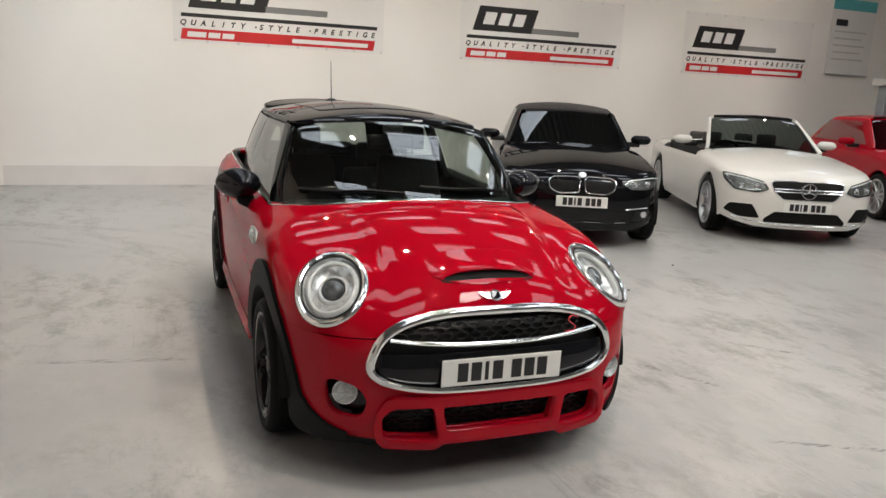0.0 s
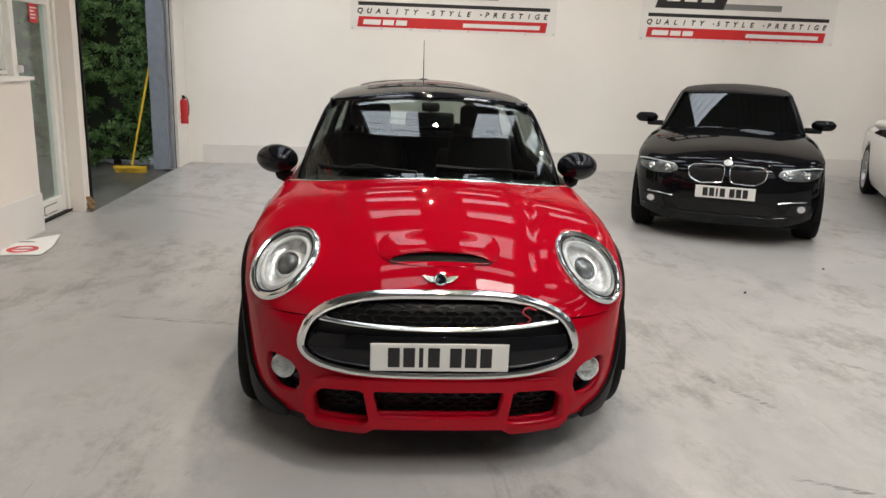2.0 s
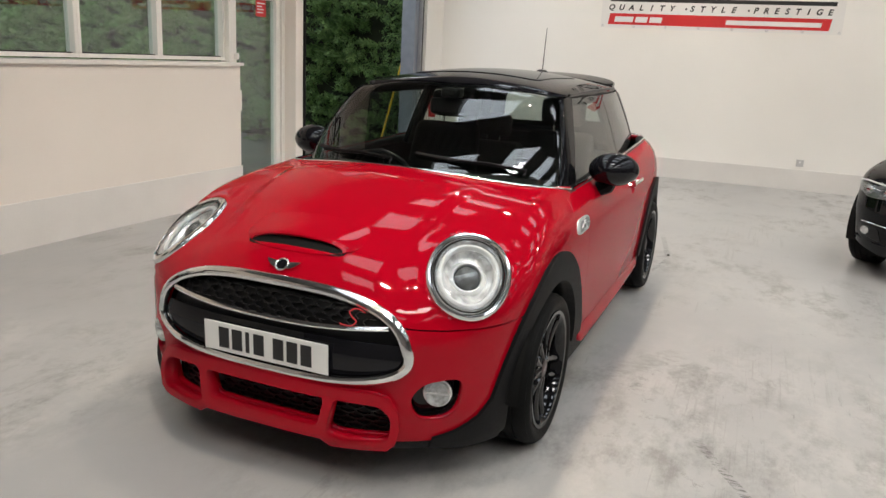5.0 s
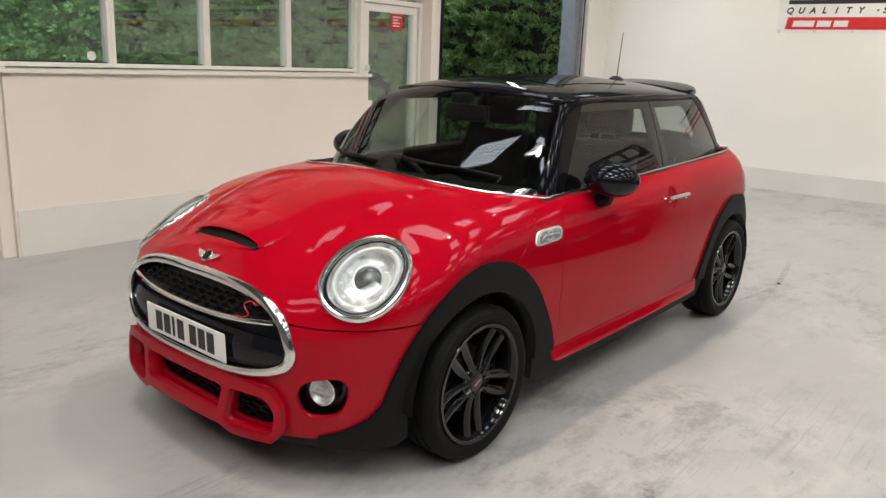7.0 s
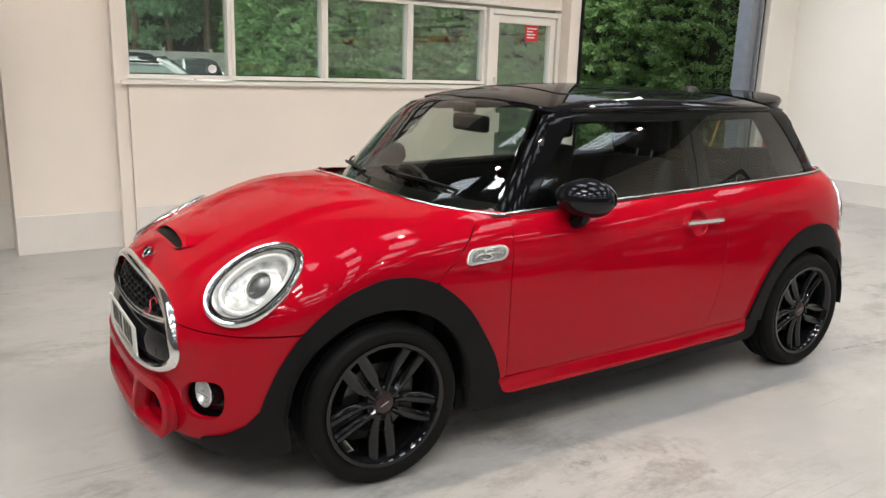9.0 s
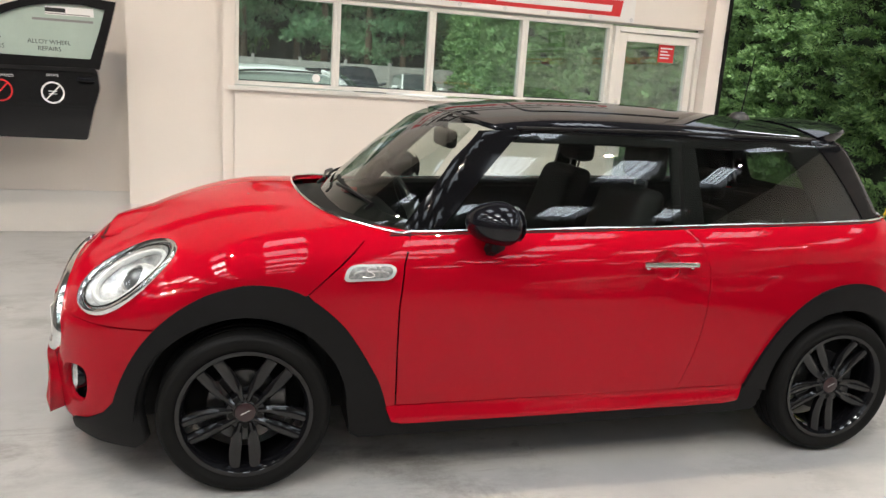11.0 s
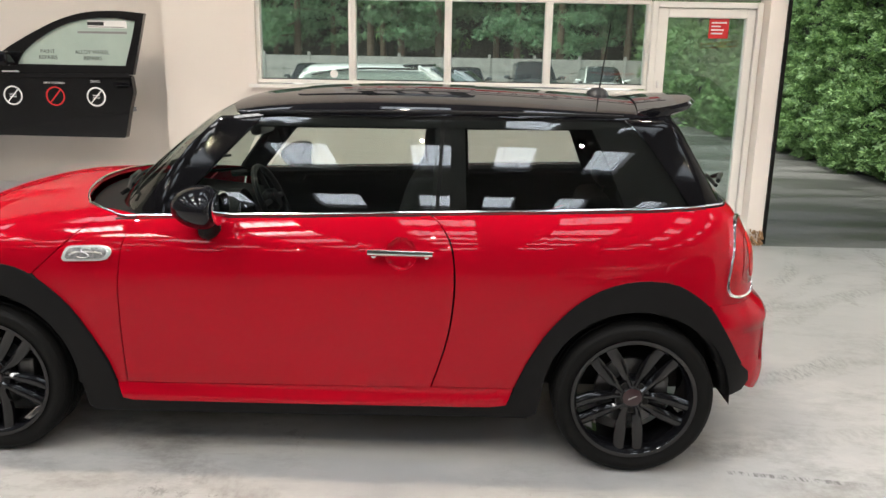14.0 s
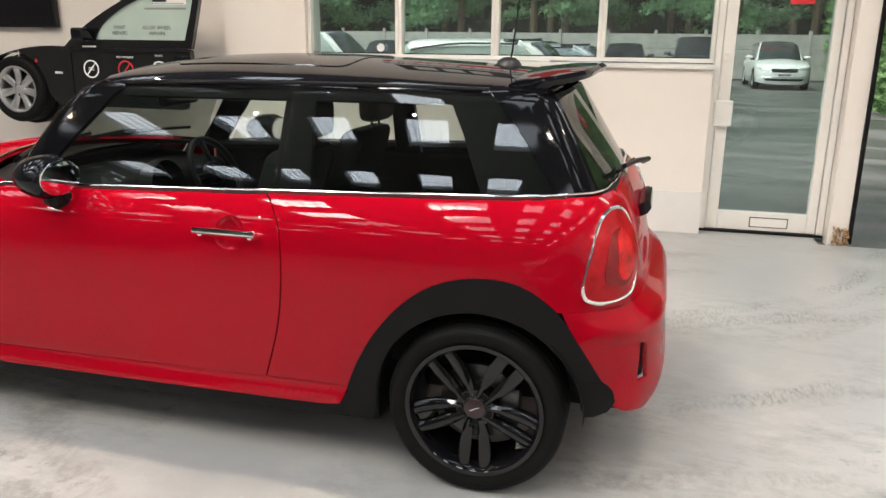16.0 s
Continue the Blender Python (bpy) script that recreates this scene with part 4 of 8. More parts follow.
# flares and lower black trim
panel("front_arch_flare", LOW, SIDE, F_OUT + arch(YF, 0.362, 0, 180)[0:], M_PLASTIC, hatchback, lift=0.016, rim=0.07, both=True, label="black grained plastic wheel arch flare")
panel("rear_arch_flare", LOW, SIDE, R_OUT[::-1] + arch(YR, 0.350, 180, 22), M_PLASTIC, hatchback, lift=0.016, rim=0.07, both=True, label="black grained plastic wheel arch flare")
panel("front_lower_trim", LOW, SIDE, [(-1.692, 0.334), (-1.606, 0.326), (-1.585, 0.19), (-1.62, 0.165), (-1.75, 0.168), (-1.84, 0.185), (-1.845, 0.222), (-1.79, 0.245), (-1.73, 0.285)], M_PLASTIC, hatchback, lift=0.014, rim=0.05, both=True)
panel("rear_lower_trim", LOW, SIDE, [(1.572, 0.434), (1.652, 0.438), (1.688, 0.405), (1.697, 0.362), (1.675, 0.325), (1.63, 0.308), (1.603, 0.310), (1.598, 0.36)], M_PLASTIC, hatchback, lift=0.014, rim=0.05, both=True)
panel("sill_trim", LOW, SIDE, [(-0.885, 0.305), (-0.748, 0.305), (-0.715, 0.245), (0.755, 0.262), (0.80, 0.32), (0.90, 0.32), (0.885, 0.225), (0.86, 0.205), (-0.84, 0.180), (-0.87, 0.20)], M_PLASTIC, hatchback, lift=0.004, rim=0.05, both=True)

# red side panels
panel("front_wing", LOW, SIDE, [(-0.815, 0.938), (-1.035, 0.738)] + [(y, z - 0.006) for y, z in cut(F_OUT, -1.03, -0.70)] + [(-0.708, 0.309), (-0.714, 0.515), (-0.714, 0.696), (-0.697, 0.85), (-0.668, 0.945)], M_RED, hatchback, both=True)
panel("wing_top", LOW, TOP, [(0.655, -0.835), (0.79, -0.835), (0.79, -0.668), (0.715, -0.668), (0.685, -0.75)], M_RED, hatchback, lift=-0.002, rim=0, both=True, step=0.03)
DOOR = [(-0.660, 0.947)] + [(y, float(belt(y))) for y in (-0.4, -0.1, 0.2)] + flow([(0.452, 0.984), (0.498, 0.952), (0.545, 0.868), (0.556, 0.709), (0.532, 0.521), (0.474, 0.327)], 4) + [(-0.701, 0.311), (-0.707, 0.515), (-0.707, 0.696), (-0.690, 0.85)]
BOWL = oval(0.36, 0.848, 0.060, 0.060, 2.0, 28)
doors = panel("door", LOW, SIDE, DOOR, M_RED, hatchback, holes=[BOWL[::-1]], both=True, rim=0.012)
panel("sill", LOW, SIDE, [(-0.742, 0.307), (-0.70, 0.3075), (0.0, 0.317), (0.47, 0.3235), (0.790, 0.326), (0.765, 0.268), (0.70, 0.258), (-0.68, 0.243), (-0.72, 0.252)], M_RED, hatchback, lift=lambda p: 0.001 + 0.020 * np.clip((0.318 + 0.01 * p[:, 1] - p[:, 2]) / 0.05, 0, 1), rim=0.03, both=True, step=0.03)
QSEAM = flow([(0.459, 0.986), (0.505, 0.952), (0.552, 0.868), (0.563, 0.709), (0.539, 0.521), (0.481, 0.329)], 4)
LAMP_UV = [(-0.8 * radians(a), z) for a, z in flow([(41.5, 0.945), (43.8, 0.89), (45.8, 0.80), (46.5, 0.735), (45.0, 0.702), (40.0, 0.692), (34.0, 0.712), (31.5, 0.80), (31.3, 0.91), (33.0, 0.962), (37.5, 0.972)], 4, True)]
quarter = [tuple(q) for q in on_skin(LOW, SIDE, QSEAM + [(0.79, 0.33)] + [(y, z - 0.006) for y, z in cut(R_OUT, 0.80, 1.52)])] + [(0.74, 1.66, 0.672), (0.64, 1.74, 0.672), (0.478, 1.77, 0.672), (0.470, 1.74, 0.85), (0.468, 1.70, 0.97), (0.470, 1.67, 1.016), (0.585, 1.575, 1.014)] + [tuple(q) for q in on_skin(LOW, SIDE, [(y, float(belt(y))) for y in (1.45, 1.2, 0.9, 0.65)])]
panel("rear_quarter", LOW, TAIL, quarter, M_RED, hatchback, holes=[LAMP_UV], both=True)
# rear end
tg = [(x, 1.75, z) for x, z in ((0.462, 0.675), (0.462, 0.85), (0.474, 0.975), (0.485, 1.012), (0.3, 1.020), (0, 1.024))]
panel("tailgate", LOW, TAIL, tg + [(-x, y, z) for x, y, z in tg[-2::-1]], M_RED, hatchback)
bp = [(0.785, 1.515, 0.668), (0.735, 1.67, 0.6695), (0.64, 1.745, 0.6695), (0.5, 1.77, 0.6695), (0, 1.79, 0.670)]
bq = [(0.815, 1.590, 0.555), (0.805, 1.630, 0.478), (0.795, 1.655, 0.438), (0.775, 1.690, 0.400), (0.765, 1.70, 0.355), (0.72, 1.75, 0.318), (0.60, 1.79, 0.288), (0.5, 1.80, 0.275), (0, 1.82, 0.27)]
loop = [(-x, y, z) for x, y, z in bp][:-1] + bp[::-1] + bq[:-1] + [bq[-1]] + [(-x, y, z) for x, y, z in bq[-2::-1]]
VENT_R = [(0.655, 1.77, 0.40), (0.59, 1.79, 0.40), (0.605, 1.79, 0.53), (0.645, 1.77, 0.545)]


def bumper_lift(p):
    """A shelf under the lamps, a hollow with the vents below it, and a lower edge that stands out again."""
    z = p[:, 2]
    hollow = np.clip((0.595 - z) / 0.05, 0, 1) * np.clip((z - 0.30) / 0.12, 0, 1)
    hollow = hollow * hollow * (3 - 2 * hollow)
    low = np.clip((0.44 - z) / 0.12, 0, 1)
    return (0.004 * np.exp(-((z - 0.615) / 0.022) ** 2) - 0.022 * hollow + 0.014 * low) * np.clip((p[:, 1] - 1.58) / 0.12, 0, 1)


panel("rear_bumper", LOW, TAIL, loop, M_RED, hatchback, holes=[[TAIL.uv(q) for q in VENT_R], [TAIL.uv((-q[0], q[1], q[2])) for q in VENT_R[::-1]]], step=0.022, lift=bumper_lift)
panel("bumper_vent", LOW, TAIL, [TAIL.uv(q) for q in VENT_R], M_SATIN, hatchback, lift=-0.040, rim=0, both=True)
panel("tail_lamp", LOW, TAIL, LAMP_UV, M_TAIL, hatchback, lift=lambda p: 0.005 + 0.013 * np.exp(-((p[:, 2] - 0.83) / 0.11) ** 2), rim=0.03, both=True, label="red tail lamp in a chrome ring")
for s in (1, -1):
    q = on_skin(LOW, TAIL, LAMP_UV, 0.004) * (s, 1, 1)
    strip("lamp_ring", q, 0.010, M_CHROME, hatchback, True, 0.8, "chrome lamp ring")
LAMP_IN = [(-0.8 * radians(a), z) for a, z in flow([(40.0, 0.90), (42.0, 0.83), (42.3, 0.76), (39.0, 0.735), (35.0, 0.75), (34.0, 0.83), (35.5, 0.91)], 4, True)]
panel("lamp_core", LOW, TAIL, LAMP_IN, M_TAIL_DARK, hatchback, lift=lambda p: 0.007 + 0.013 * np.exp(-((p[:, 2] - 0.83) / 0.11) ** 2), rim=0.004, both=True, label="dark red lamp core")
# brighter red patch: the lens's reflected glow put into its colour
GLOW_PATCH = [(-0.8 * radians(a), z) for a, z in flow([(36.0, 0.915), (38.2, 0.895), (39.2, 0.845), (39.4, 0.79), (38.0, 0.755), (35.6, 0.762), (34.4, 0.80), (34.6, 0.87)], 4, True)]
panel("lamp_glow_patch", LOW, TAIL, GLOW_PATCH, M_TAIL_GLOW, hatchback, lift=lambda p: 0.0095 + 0.013 * np.exp(-((p[:, 2] - 0.83) / 0.11) ** 2), rim=0.003, both=True, step=0.02)
strip("boot_handle", on_skin(LOW, REAR, [(x, 0.890) for x in np.linspace(-0.17, 0.17, 12)], 0.016), 0.034, M_GLOSS, hatchback, flat=0.7, label="gloss black boot handle")
panel("boot_lining", LOW, TAIL, [(x, y, z) for x, y, z in ((-0.70, 1.40, 0.80), (-0.70, 1.52, 0.72), (-0.70, 1.64, 0.5), (0.70, 1.64, 0.5), (0.70, 1.52, 0.72), (0.70, 1.40, 0.80), (0.70, 1.40, 1.012), (0.58, 1.57, 1.014), (0.47, 1.66, 1.018), (0.3, 1.68, 1.022), (0, 1.7, 1.026), (-0.3, 1.68, 1.022), (-0.47, 1.66, 1.018), (-0.58, 1.57, 1.014), (-0.70, 1.40, 1.012))][::-1], M_CABIN, hatchback, lift=-0.045, rim=0)

# nose: bumper with its openings, bonnet, lamps
RING = ring_pts()
SHUT = 0.612
low_ring = [(x, z) for x, z in RING if z < SHUT]
low_ring.sort(key=lambda q: math.atan2(q[1] - SHUT, q[0]))  # from the -x side under to the +x side
FOG = rounded([(0.535, 0.375), (0.575, 0.425), (0.665, 0.442), (0.692, 0.42), (0.688, 0.34), (0.66, 0.292), (0.575, 0.285), (0.545, 0.315)], 0.03)
MID = rounded([(-0.250, 0.352), (0.250, 0.352), (0.228, 0.249), (-0.228, 0.249)], 0.02)
OUTER = rounded([(0.282, 0.353), (0.438, 0.351), (0.480, 0.312), (0.470, 0.229), (0.305, 0.217), (0.256, 0.228)], 0.022)


def grown(pts, d=0.007):
    """An outline drawn a little wider round its middle."""
    cx, cz = sum(p[0] for p in pts) / len(pts), sum(p[1] for p in pts) / len(pts)
    return [(x + d * (1 if x > cx else -1), z + d * (1 if z > cz else -1)) for x, z in pts]


def nose_uv(pts, s=1):
    return [NOSE.uv(nose_pt(s * x, z)) for x, z in pts]


edge_r = [(0.80, -1.548, 0.607), (0.805, -1.606, 0.525), (0.80, -1.657, 0.42), (0.79, -1.688, 0.335), (0.775, -1.725, 0.285), (0.74, -1.78, 0.243), (0.70, -1.82, 0.220), nose_pt(0.60, 0.208), nose_pt(0.5, 0.202), nose_pt(0.25, 0.196), nose_pt(0, 0.196)]
bump = [nose_pt(0.523, SHUT), nose_pt(0.62, 0.608), nose_pt(0.72, 0.607)] + edge_r
bumper_line = [NOSE.uv(q) for q in bump] + [NOSE.uv((-q[0], q[1], q[2])) for q in bump[-2::-1]] + nose_uv([(x, z) for x, z in low_ring])
panel("front_bumper", LOW, NOSE, bumper_line, M_RED, hatchback, holes=[nose_uv(FOG), nose_uv(FOG[::-1], -1), nose_uv(grown(MID)), nose_uv(grown(OUTER)), nose_uv(grown(OUTER)[::-1], -1)], step=0.035, rim=0.03)
panel("front_lip", LOW, NOSE, nose_uv([(0.72, 0.226), (0.62, 0.207), (0.5, 0.188), (0.25, 0.190), (0, 0.190), (-0.25, 0.190), (-0.5, 0.188), (-0.62, 0.207), (-0.72, 0.226), (-0.70, 0.175), (-0.5, 0.152), (0, 0.150), (0.5, 0.152), (0.70, 0.175)]), M_PLASTIC, hatchback, lift=-0.008, rim=0.04)

top_ring = [(x, z) for x, z in RING if z > SHUT + 0.004]
top_ring.sort(key=lambda q: -math.atan2(q[1] - SHUT, q[0]))  # from -x over to +x
LAMP_C, LAMP_N = np.array((0.616, -1.646, 0.755)), np.array((0.36, -0.70, 0.60))
LAMP = Flat(LAMP_C, LAMP_N, (0, 0.55, 0.65))
LAMP_A, LAMP_B = 0.137, 0.172
lamp_hole = [tuple(q) for q in on_skin(LOW, LAMP, oval(0, 0, LAMP_A - 0.006, LAMP_B - 0.006, 2.1))]
REAR_ARC = [(0, -1.050), (0.2, -1.040), (0.38, -1.005), (0.52, -0.950), (0.62, -0.885), (0.672, -0.825)]
rear_pts = [tuple(q) for q in on_skin(LOW, TOP, REAR_ARC)]
hood = [nose_pt(0.523, SHUT + 0.006), nose_pt(0.62, 0.614), nose_pt(0.72, 0.613), (0.80, -1.545, 0.613)]
hood += [tuple(q) for q in on_skin(LOW, SIDE, [(y, z - 0.008) for y, z in cut(F_OUT, -1.56, -1.045)])]
hood += [tuple(q) for q in on_skin(LOW, SIDE, [(-1.042, 0.738), (-0.93, 0.84), (-0.823, 0.935)])] + rear_pts[::-1]
hood_line = hood + [(-x, y, z) for x, y, z in hood[-2::-1]] + [nose_pt(x, z) for x, z in top_ring]
SCOOP = oval(0, -1.705, 0.245, 0.120, 2.5, 44)


def hood_lift(p):
    """Two soft creases along the bonnet and the swell round each lamp."""
    x, y = np.abs(p[:, 0]), p[:, 1]
    edge = 0.43 + 0.10 * (y + 1.2)
    t = np.clip((edge - x) / 0.07 + 0.5, 0, 1)
    crease = 0.011 * t * t * (3 - 2 * t) * np.clip((y + 1.88) / 0.35, 0, 1) * np.clip((-1.02 - y) / 0.22, 0, 1)
    d = np.linalg.norm(p * (1, 1, 1) * (np.sign(p[:, :1]) * (1, 0, 0) + (0, 1, 1)) - LAMP_C, axis=1)
    return crease + 0.010 * np.exp(-(np.maximum(d - 0.16, 0) / 0.05) ** 2)


bonnet = panel("bonnet", LOW, HOOD, hood_line, M_RED, hatchback, holes=[[HOOD.uv(q) for q in lamp_hole], [HOOD.uv((-q[0], q[1], q[2])) for q in lamp_hole[::-1]]], step=0.04, lift=hood_lift)


def scoop_lift(p):
    """Low ahead of the slot, a raised lip behind it that dies away towards the screen."""
    x, y = np.abs(p[:, 0]), p[:, 1]
    t = np.clip((y + 1.800) / 0.030, 0, 1)
    back = np.clip((-1.590 - y) / 0.19, 0, 1)
    return 0.006 + 0.020 * np.clip(1 - (x / 0.240) ** 2.6, 0, 1) ** 0.8 * t * back * back * (3 - 2 * back)


SLOT = oval(0, -1.789, 0.194, 0.017, 2.8, 36)
scoop = panel("bonnet_scoop", LOW, TOP, SCOOP, M_RED, hatchback, step=0.018, lift=scoop_lift, rim=0.012, holes=[SLOT])
panel("scoop_slot", LOW, TOP, oval(0, -1.787, 0.206, 0.031, 2.5, 30), M_DARK, scoop, lift=0.0045, rim=0, label="black air slot")

# grille
grille = empty("grille", label="wide chrome framed grille with dark honeycomb mesh")
grille.parent = hatchback
strip("grille_frame", on_skin(LOW, NOSE, nose_uv(ring_pts(0.517, 0.152)), 0.006), 0.021, M_CHROME, grille, True, 0.75, "chrome grille surround", 10)
panel("grille_backing", LOW, NOSE, nose_uv(ring_pts(0.505, 0.140)), M_SATIN, grille, lift=-0.035, rim=0)
BAR = [(x, 0.590 + 0.06 * (x / 0.45) ** 2 * 0.35) for x in np.linspace(-0.455, 0.455, 25)]
strip("grille_bar", on_skin(LOW, NOSE, nose_uv(BAR), 0.004), 0.009, M_CHROME, grille, False, 0.8, "thin chrome bar")
inner = [(x, z) for x, z in ring_pts(0.495, 0.132) if z < 0.578]
inner.sort(key=lambda q: math.atan2(q[1] - 0.6, q[0]))
panel("lower_blade", LOW, NOSE, nose_uv(inner), M_GLOSS, grille, lift=lambda p: -0.012 + 0.016 * np.exp(-((p[:, 2] - 0.49) / 0.06) ** 2), rim=0.02, label="gloss black lower grille panel")


def honeycomb(name, inside, x0, x1, z0, z1, lift, parent, cw=0.062, ch=0.026, bar=0.004):
    """A mesh of flat six-sided cells on the nose, where inside(x, z) holds."""
    bm = bmesh.new()
    cells = []
    row = 0
    z = z0
    while z <= z1:
        x = x0 + (cw * 0.5 if row % 2 else 0)
        while x <= x1:
            if inside(x, z):
                cells.append((x, z))
            x += cw
        z += ch * 0.78
        row += 1
    six = [(-0.5, 0), (-0.27, 0.5), (0.27, 0.5), (0.5, 0), (0.27, -0.5), (-0.27, -0.5)]
    pts = []
    for cx, cz in cells:
        for k in (1.0, 0.86):
            pts += [(cx + k * sx * cw * 1.16, cz + k * sz * ch * 1.04) for sx, sz in six]
    p = on_skin(LOW, NOSE, nose_uv(pts), lift)
    n = LOW.normal(p)
    for i in range(len(cells)):
        o = [bm.verts.new(p[12 * i + k]) for k in range(6)]
        q = [bm.verts.new(p[12 * i + 6 + k]) for k in range(6)]
        r = [bm.verts.new(p[12 * i + 6 + k] - 0.014 * n[12 * i + k]) for k in range(6)]
        for k in range(6):
            j = (k + 1) % 6
            bm.faces.new((o[k], o[j], q[j], q[k]))
            bm.faces.new((q[k], q[j], r[j], r[k]))
    return part(name, bm, M_SATIN, parent, "black honeycomb mesh")


def in_ring(x, z):
    return abs(x / 0.488) ** 2.9 + abs((z - 0.556) / 0.128) ** 2.9 < 0.9 and z > 0.602 + 0.02 * (x / 0.45) ** 2


honeycomb("grille_mesh", in_ring, -0.48, 0.48, 0.585, 0.70, -0.016, grille)
for nm, a, b_, pts in (("intake_backing", -0.25, 0.25, MID), ("intake_backing", 0.255, 0.465, OUTER)):
    panel(nm, LOW, NOSE, nose_uv(grown(pts, 0.03)), M_SATIN, hatchback, lift=-0.05, rim=0, both=a > 0)
honeycomb("intake_mesh", lambda x, z: abs(x) < 0.215 + (z - 0.25) * 0.3, -0.24, 0.24, 0.255, 0.34, -0.03, hatchback)
for s in (1, -1):
    honeycomb("intake_mesh", lambda x, z: 0.275 < s * x < 0.45, *((0.28, 0.46) if s > 0 else (-0.46, -0.28)), 0.230, 0.335, -0.03, hatchback)
FRAME = [(0.0, 0.212), (0.240, 0.212), (0.275, 0.196), (0.465, 0.204), (0.490, 0.222), (0.504, 0.27), (0.497, 0.330), (0.464, 0.378), (0.42, 0.389), (0.2, 0.392), (0.0, 0.392)]
frame_line = [(x, z) for x, z in FRAME[:-1]] + [FRAME[-1]] + [(-x, z) for x, z in FRAME[-2:0:-1]]
panel("intake_surround", LOW, NOSE, nose_uv(frame_line), M_RED, hatchback, holes=[nose_uv(MID), nose_uv(OUTER), nose_uv(OUTER[::-1], -1)], lift=lambda p: 0.030 + 0.022 * np.clip((0.36 - p[:, 2]) / 0.14, 0, 1), rim=0.055, step=0.03, label="raised red frame round the lower intakes")
for s in (1, -1):
    # fog lamp in its black recess
    fog = panel("fog_lamp", LOW, NOSE, nose_uv(FOG, 1), M_GLOSS, hatchback, lift=-0.055, rim=0, flip=s < 0)
    fc, fn = on_skin(LOW, NOSE, [nose_pt(0.620, 0.387)], -0.012)[0], np.array((0.30, -0.95, 0.05))
    mm = Matrix.Translation((s * fc[0], fc[1], fc[2])) @ Vector((s * fn[0], fn[1], fn[2])).to_track_quat("Z", "Y").to_matrix().to_4x4()
    part("fog_bowl", lathe([(0.0, -0.028), (0.03, -0.02), (0.046, 0.002), (0.050, 0.0), (0.046, -0.03)], 32, m=mm), M_LAMPBOWL, fog, "silver lamp bowl", True)
    part("fog_lens", lathe([(0.0, 0.012), (0.02, 0.011), (0.037, 0.007), (0.046, 0.0)], 32, m=mm), M_LENS, fog, "clear ribbed lens", True)
    part("fog_bar", rod(mm @ Vector((-0.040, -0.006, -0.004)), mm @ Vector((0.040, -0.006, -0.004)), 0.003, 8), M_SILVER, fog)
    part("fog_wall", lathe([(0.050, 0.0), (0.052, -0.05)], 24, m=mm), M_GLOSS, fog, smooth=True)

    # headlamp
    head = empty("headlamp", label="oval clear headlamp with chrome ring and white light ring")
    head.parent = hatchback

    def lamp_ring(a, b, lift, k=40):
        return on_skin(LOW, LAMP, oval(0, 0, a, b, 2.1, k), lift) * (s, 1, 1)

    strip("lamp_ring", lamp_ring(LAMP_A, LAMP_B, 0.012), 0.0155, M_CHROME, head, True, 0.75, "chrome lamp ring", 10)
    strip("lamp_gasket", lamp_ring(LAMP_A - 0.018, LAMP_B - 0.018, 0.016), 0.0034, M_DARK, head, True)
    dn = LAMP_N / np.linalg.norm(LAMP_N)
    rings = [(1.00, -0.004), (0.94, -0.012), (0.90, -0.022), (0.74, -0.024), (0.70, -0.034), (0.5, -0.052), (0.0, -0.056)]
    bm = bmesh.new()
    base = on_skin(LOW, LAMP, oval(0, 0, LAMP_A - 0.014, LAMP_B - 0.014, 2.1, 40), 0.014)
    mid = LAMP_C + 0.012 * dn
    loops = []
    for f, dep in rings:
        if f > 0:
            loops.append([bm.verts.new((mid + (q - mid) * f + dep * dn) * (s, 1, 1)) for q in base])
    tip = bm.verts.new((mid - 0.056 * dn) * (s, 1, 1))
    for p, q in zip(loops, loops[1:]):
        for i in range(40):
            bm.faces.new((p[i], p[(i + 1) % 40], q[(i + 1) % 40], q[i]))
    for i in range(40):
        bm.faces.new((loops[-1][i], loops[-1][(i + 1) % 40], tip))
    part("reflector", bm, M_LAMPBOWL, head, "silver reflector bowl", True)
    drl = [(mid + (q - mid) * 0.80 - 0.012 * dn) * (s, 1, 1) for q in base]
    strip("light_ring", drl, 0.012, M_DRL, head, True, 0.8, "white daytime light ring")
    mm = Matrix.Translation(Vector((mid - 0.04 * dn) * (s, 1, 1))) @ Vector(dn * (s, 1, 1)).to_track_quat("Z", "Y").to_matrix().to_4x4()
    part("projector", lathe([(0.0, 0.036), (0.017, 0.035), (0.033, 0.028), (0.044, 0.013), (0.047, 0.0)], 28, m=mm), M_SMOKE_BOWL, head, "dark round projector lens", True)
    part("projector_ring", lathe([(0.047, 0.0), (0.050, 0.016), (0.054, 0.017), (0.059, 0.014), (0.068, -0.005), (0.074, -0.02)], 28, m=mm), M_SILVER, head, smooth=True)
    bm = bmesh.new()
    loops = []
    for f, dep in ((1.0, 0.004), (0.85, 0.013), (0.6, 0.022), (0.3, 0.027)):
        loops.append([bm.verts.new((mid + (q - mid) * f + dep * dn) * (s, 1, 1)) for q in base])
    tip = bm.verts.new((mid + 0.029 * dn) * (s, 1, 1))
    for p, q in zip(loops, loops[1:]):
        for i in range(40):
            bm.faces.new((p[i], p[(i + 1) % 40], q[(i + 1) % 40], q[i]))
    for i in range(40):
        bm.faces.new((loops[-1][i], loops[-1][(i + 1) % 40], tip))
    part("lamp_cover", bm, M_LENS, head, "clear lamp cover", True)

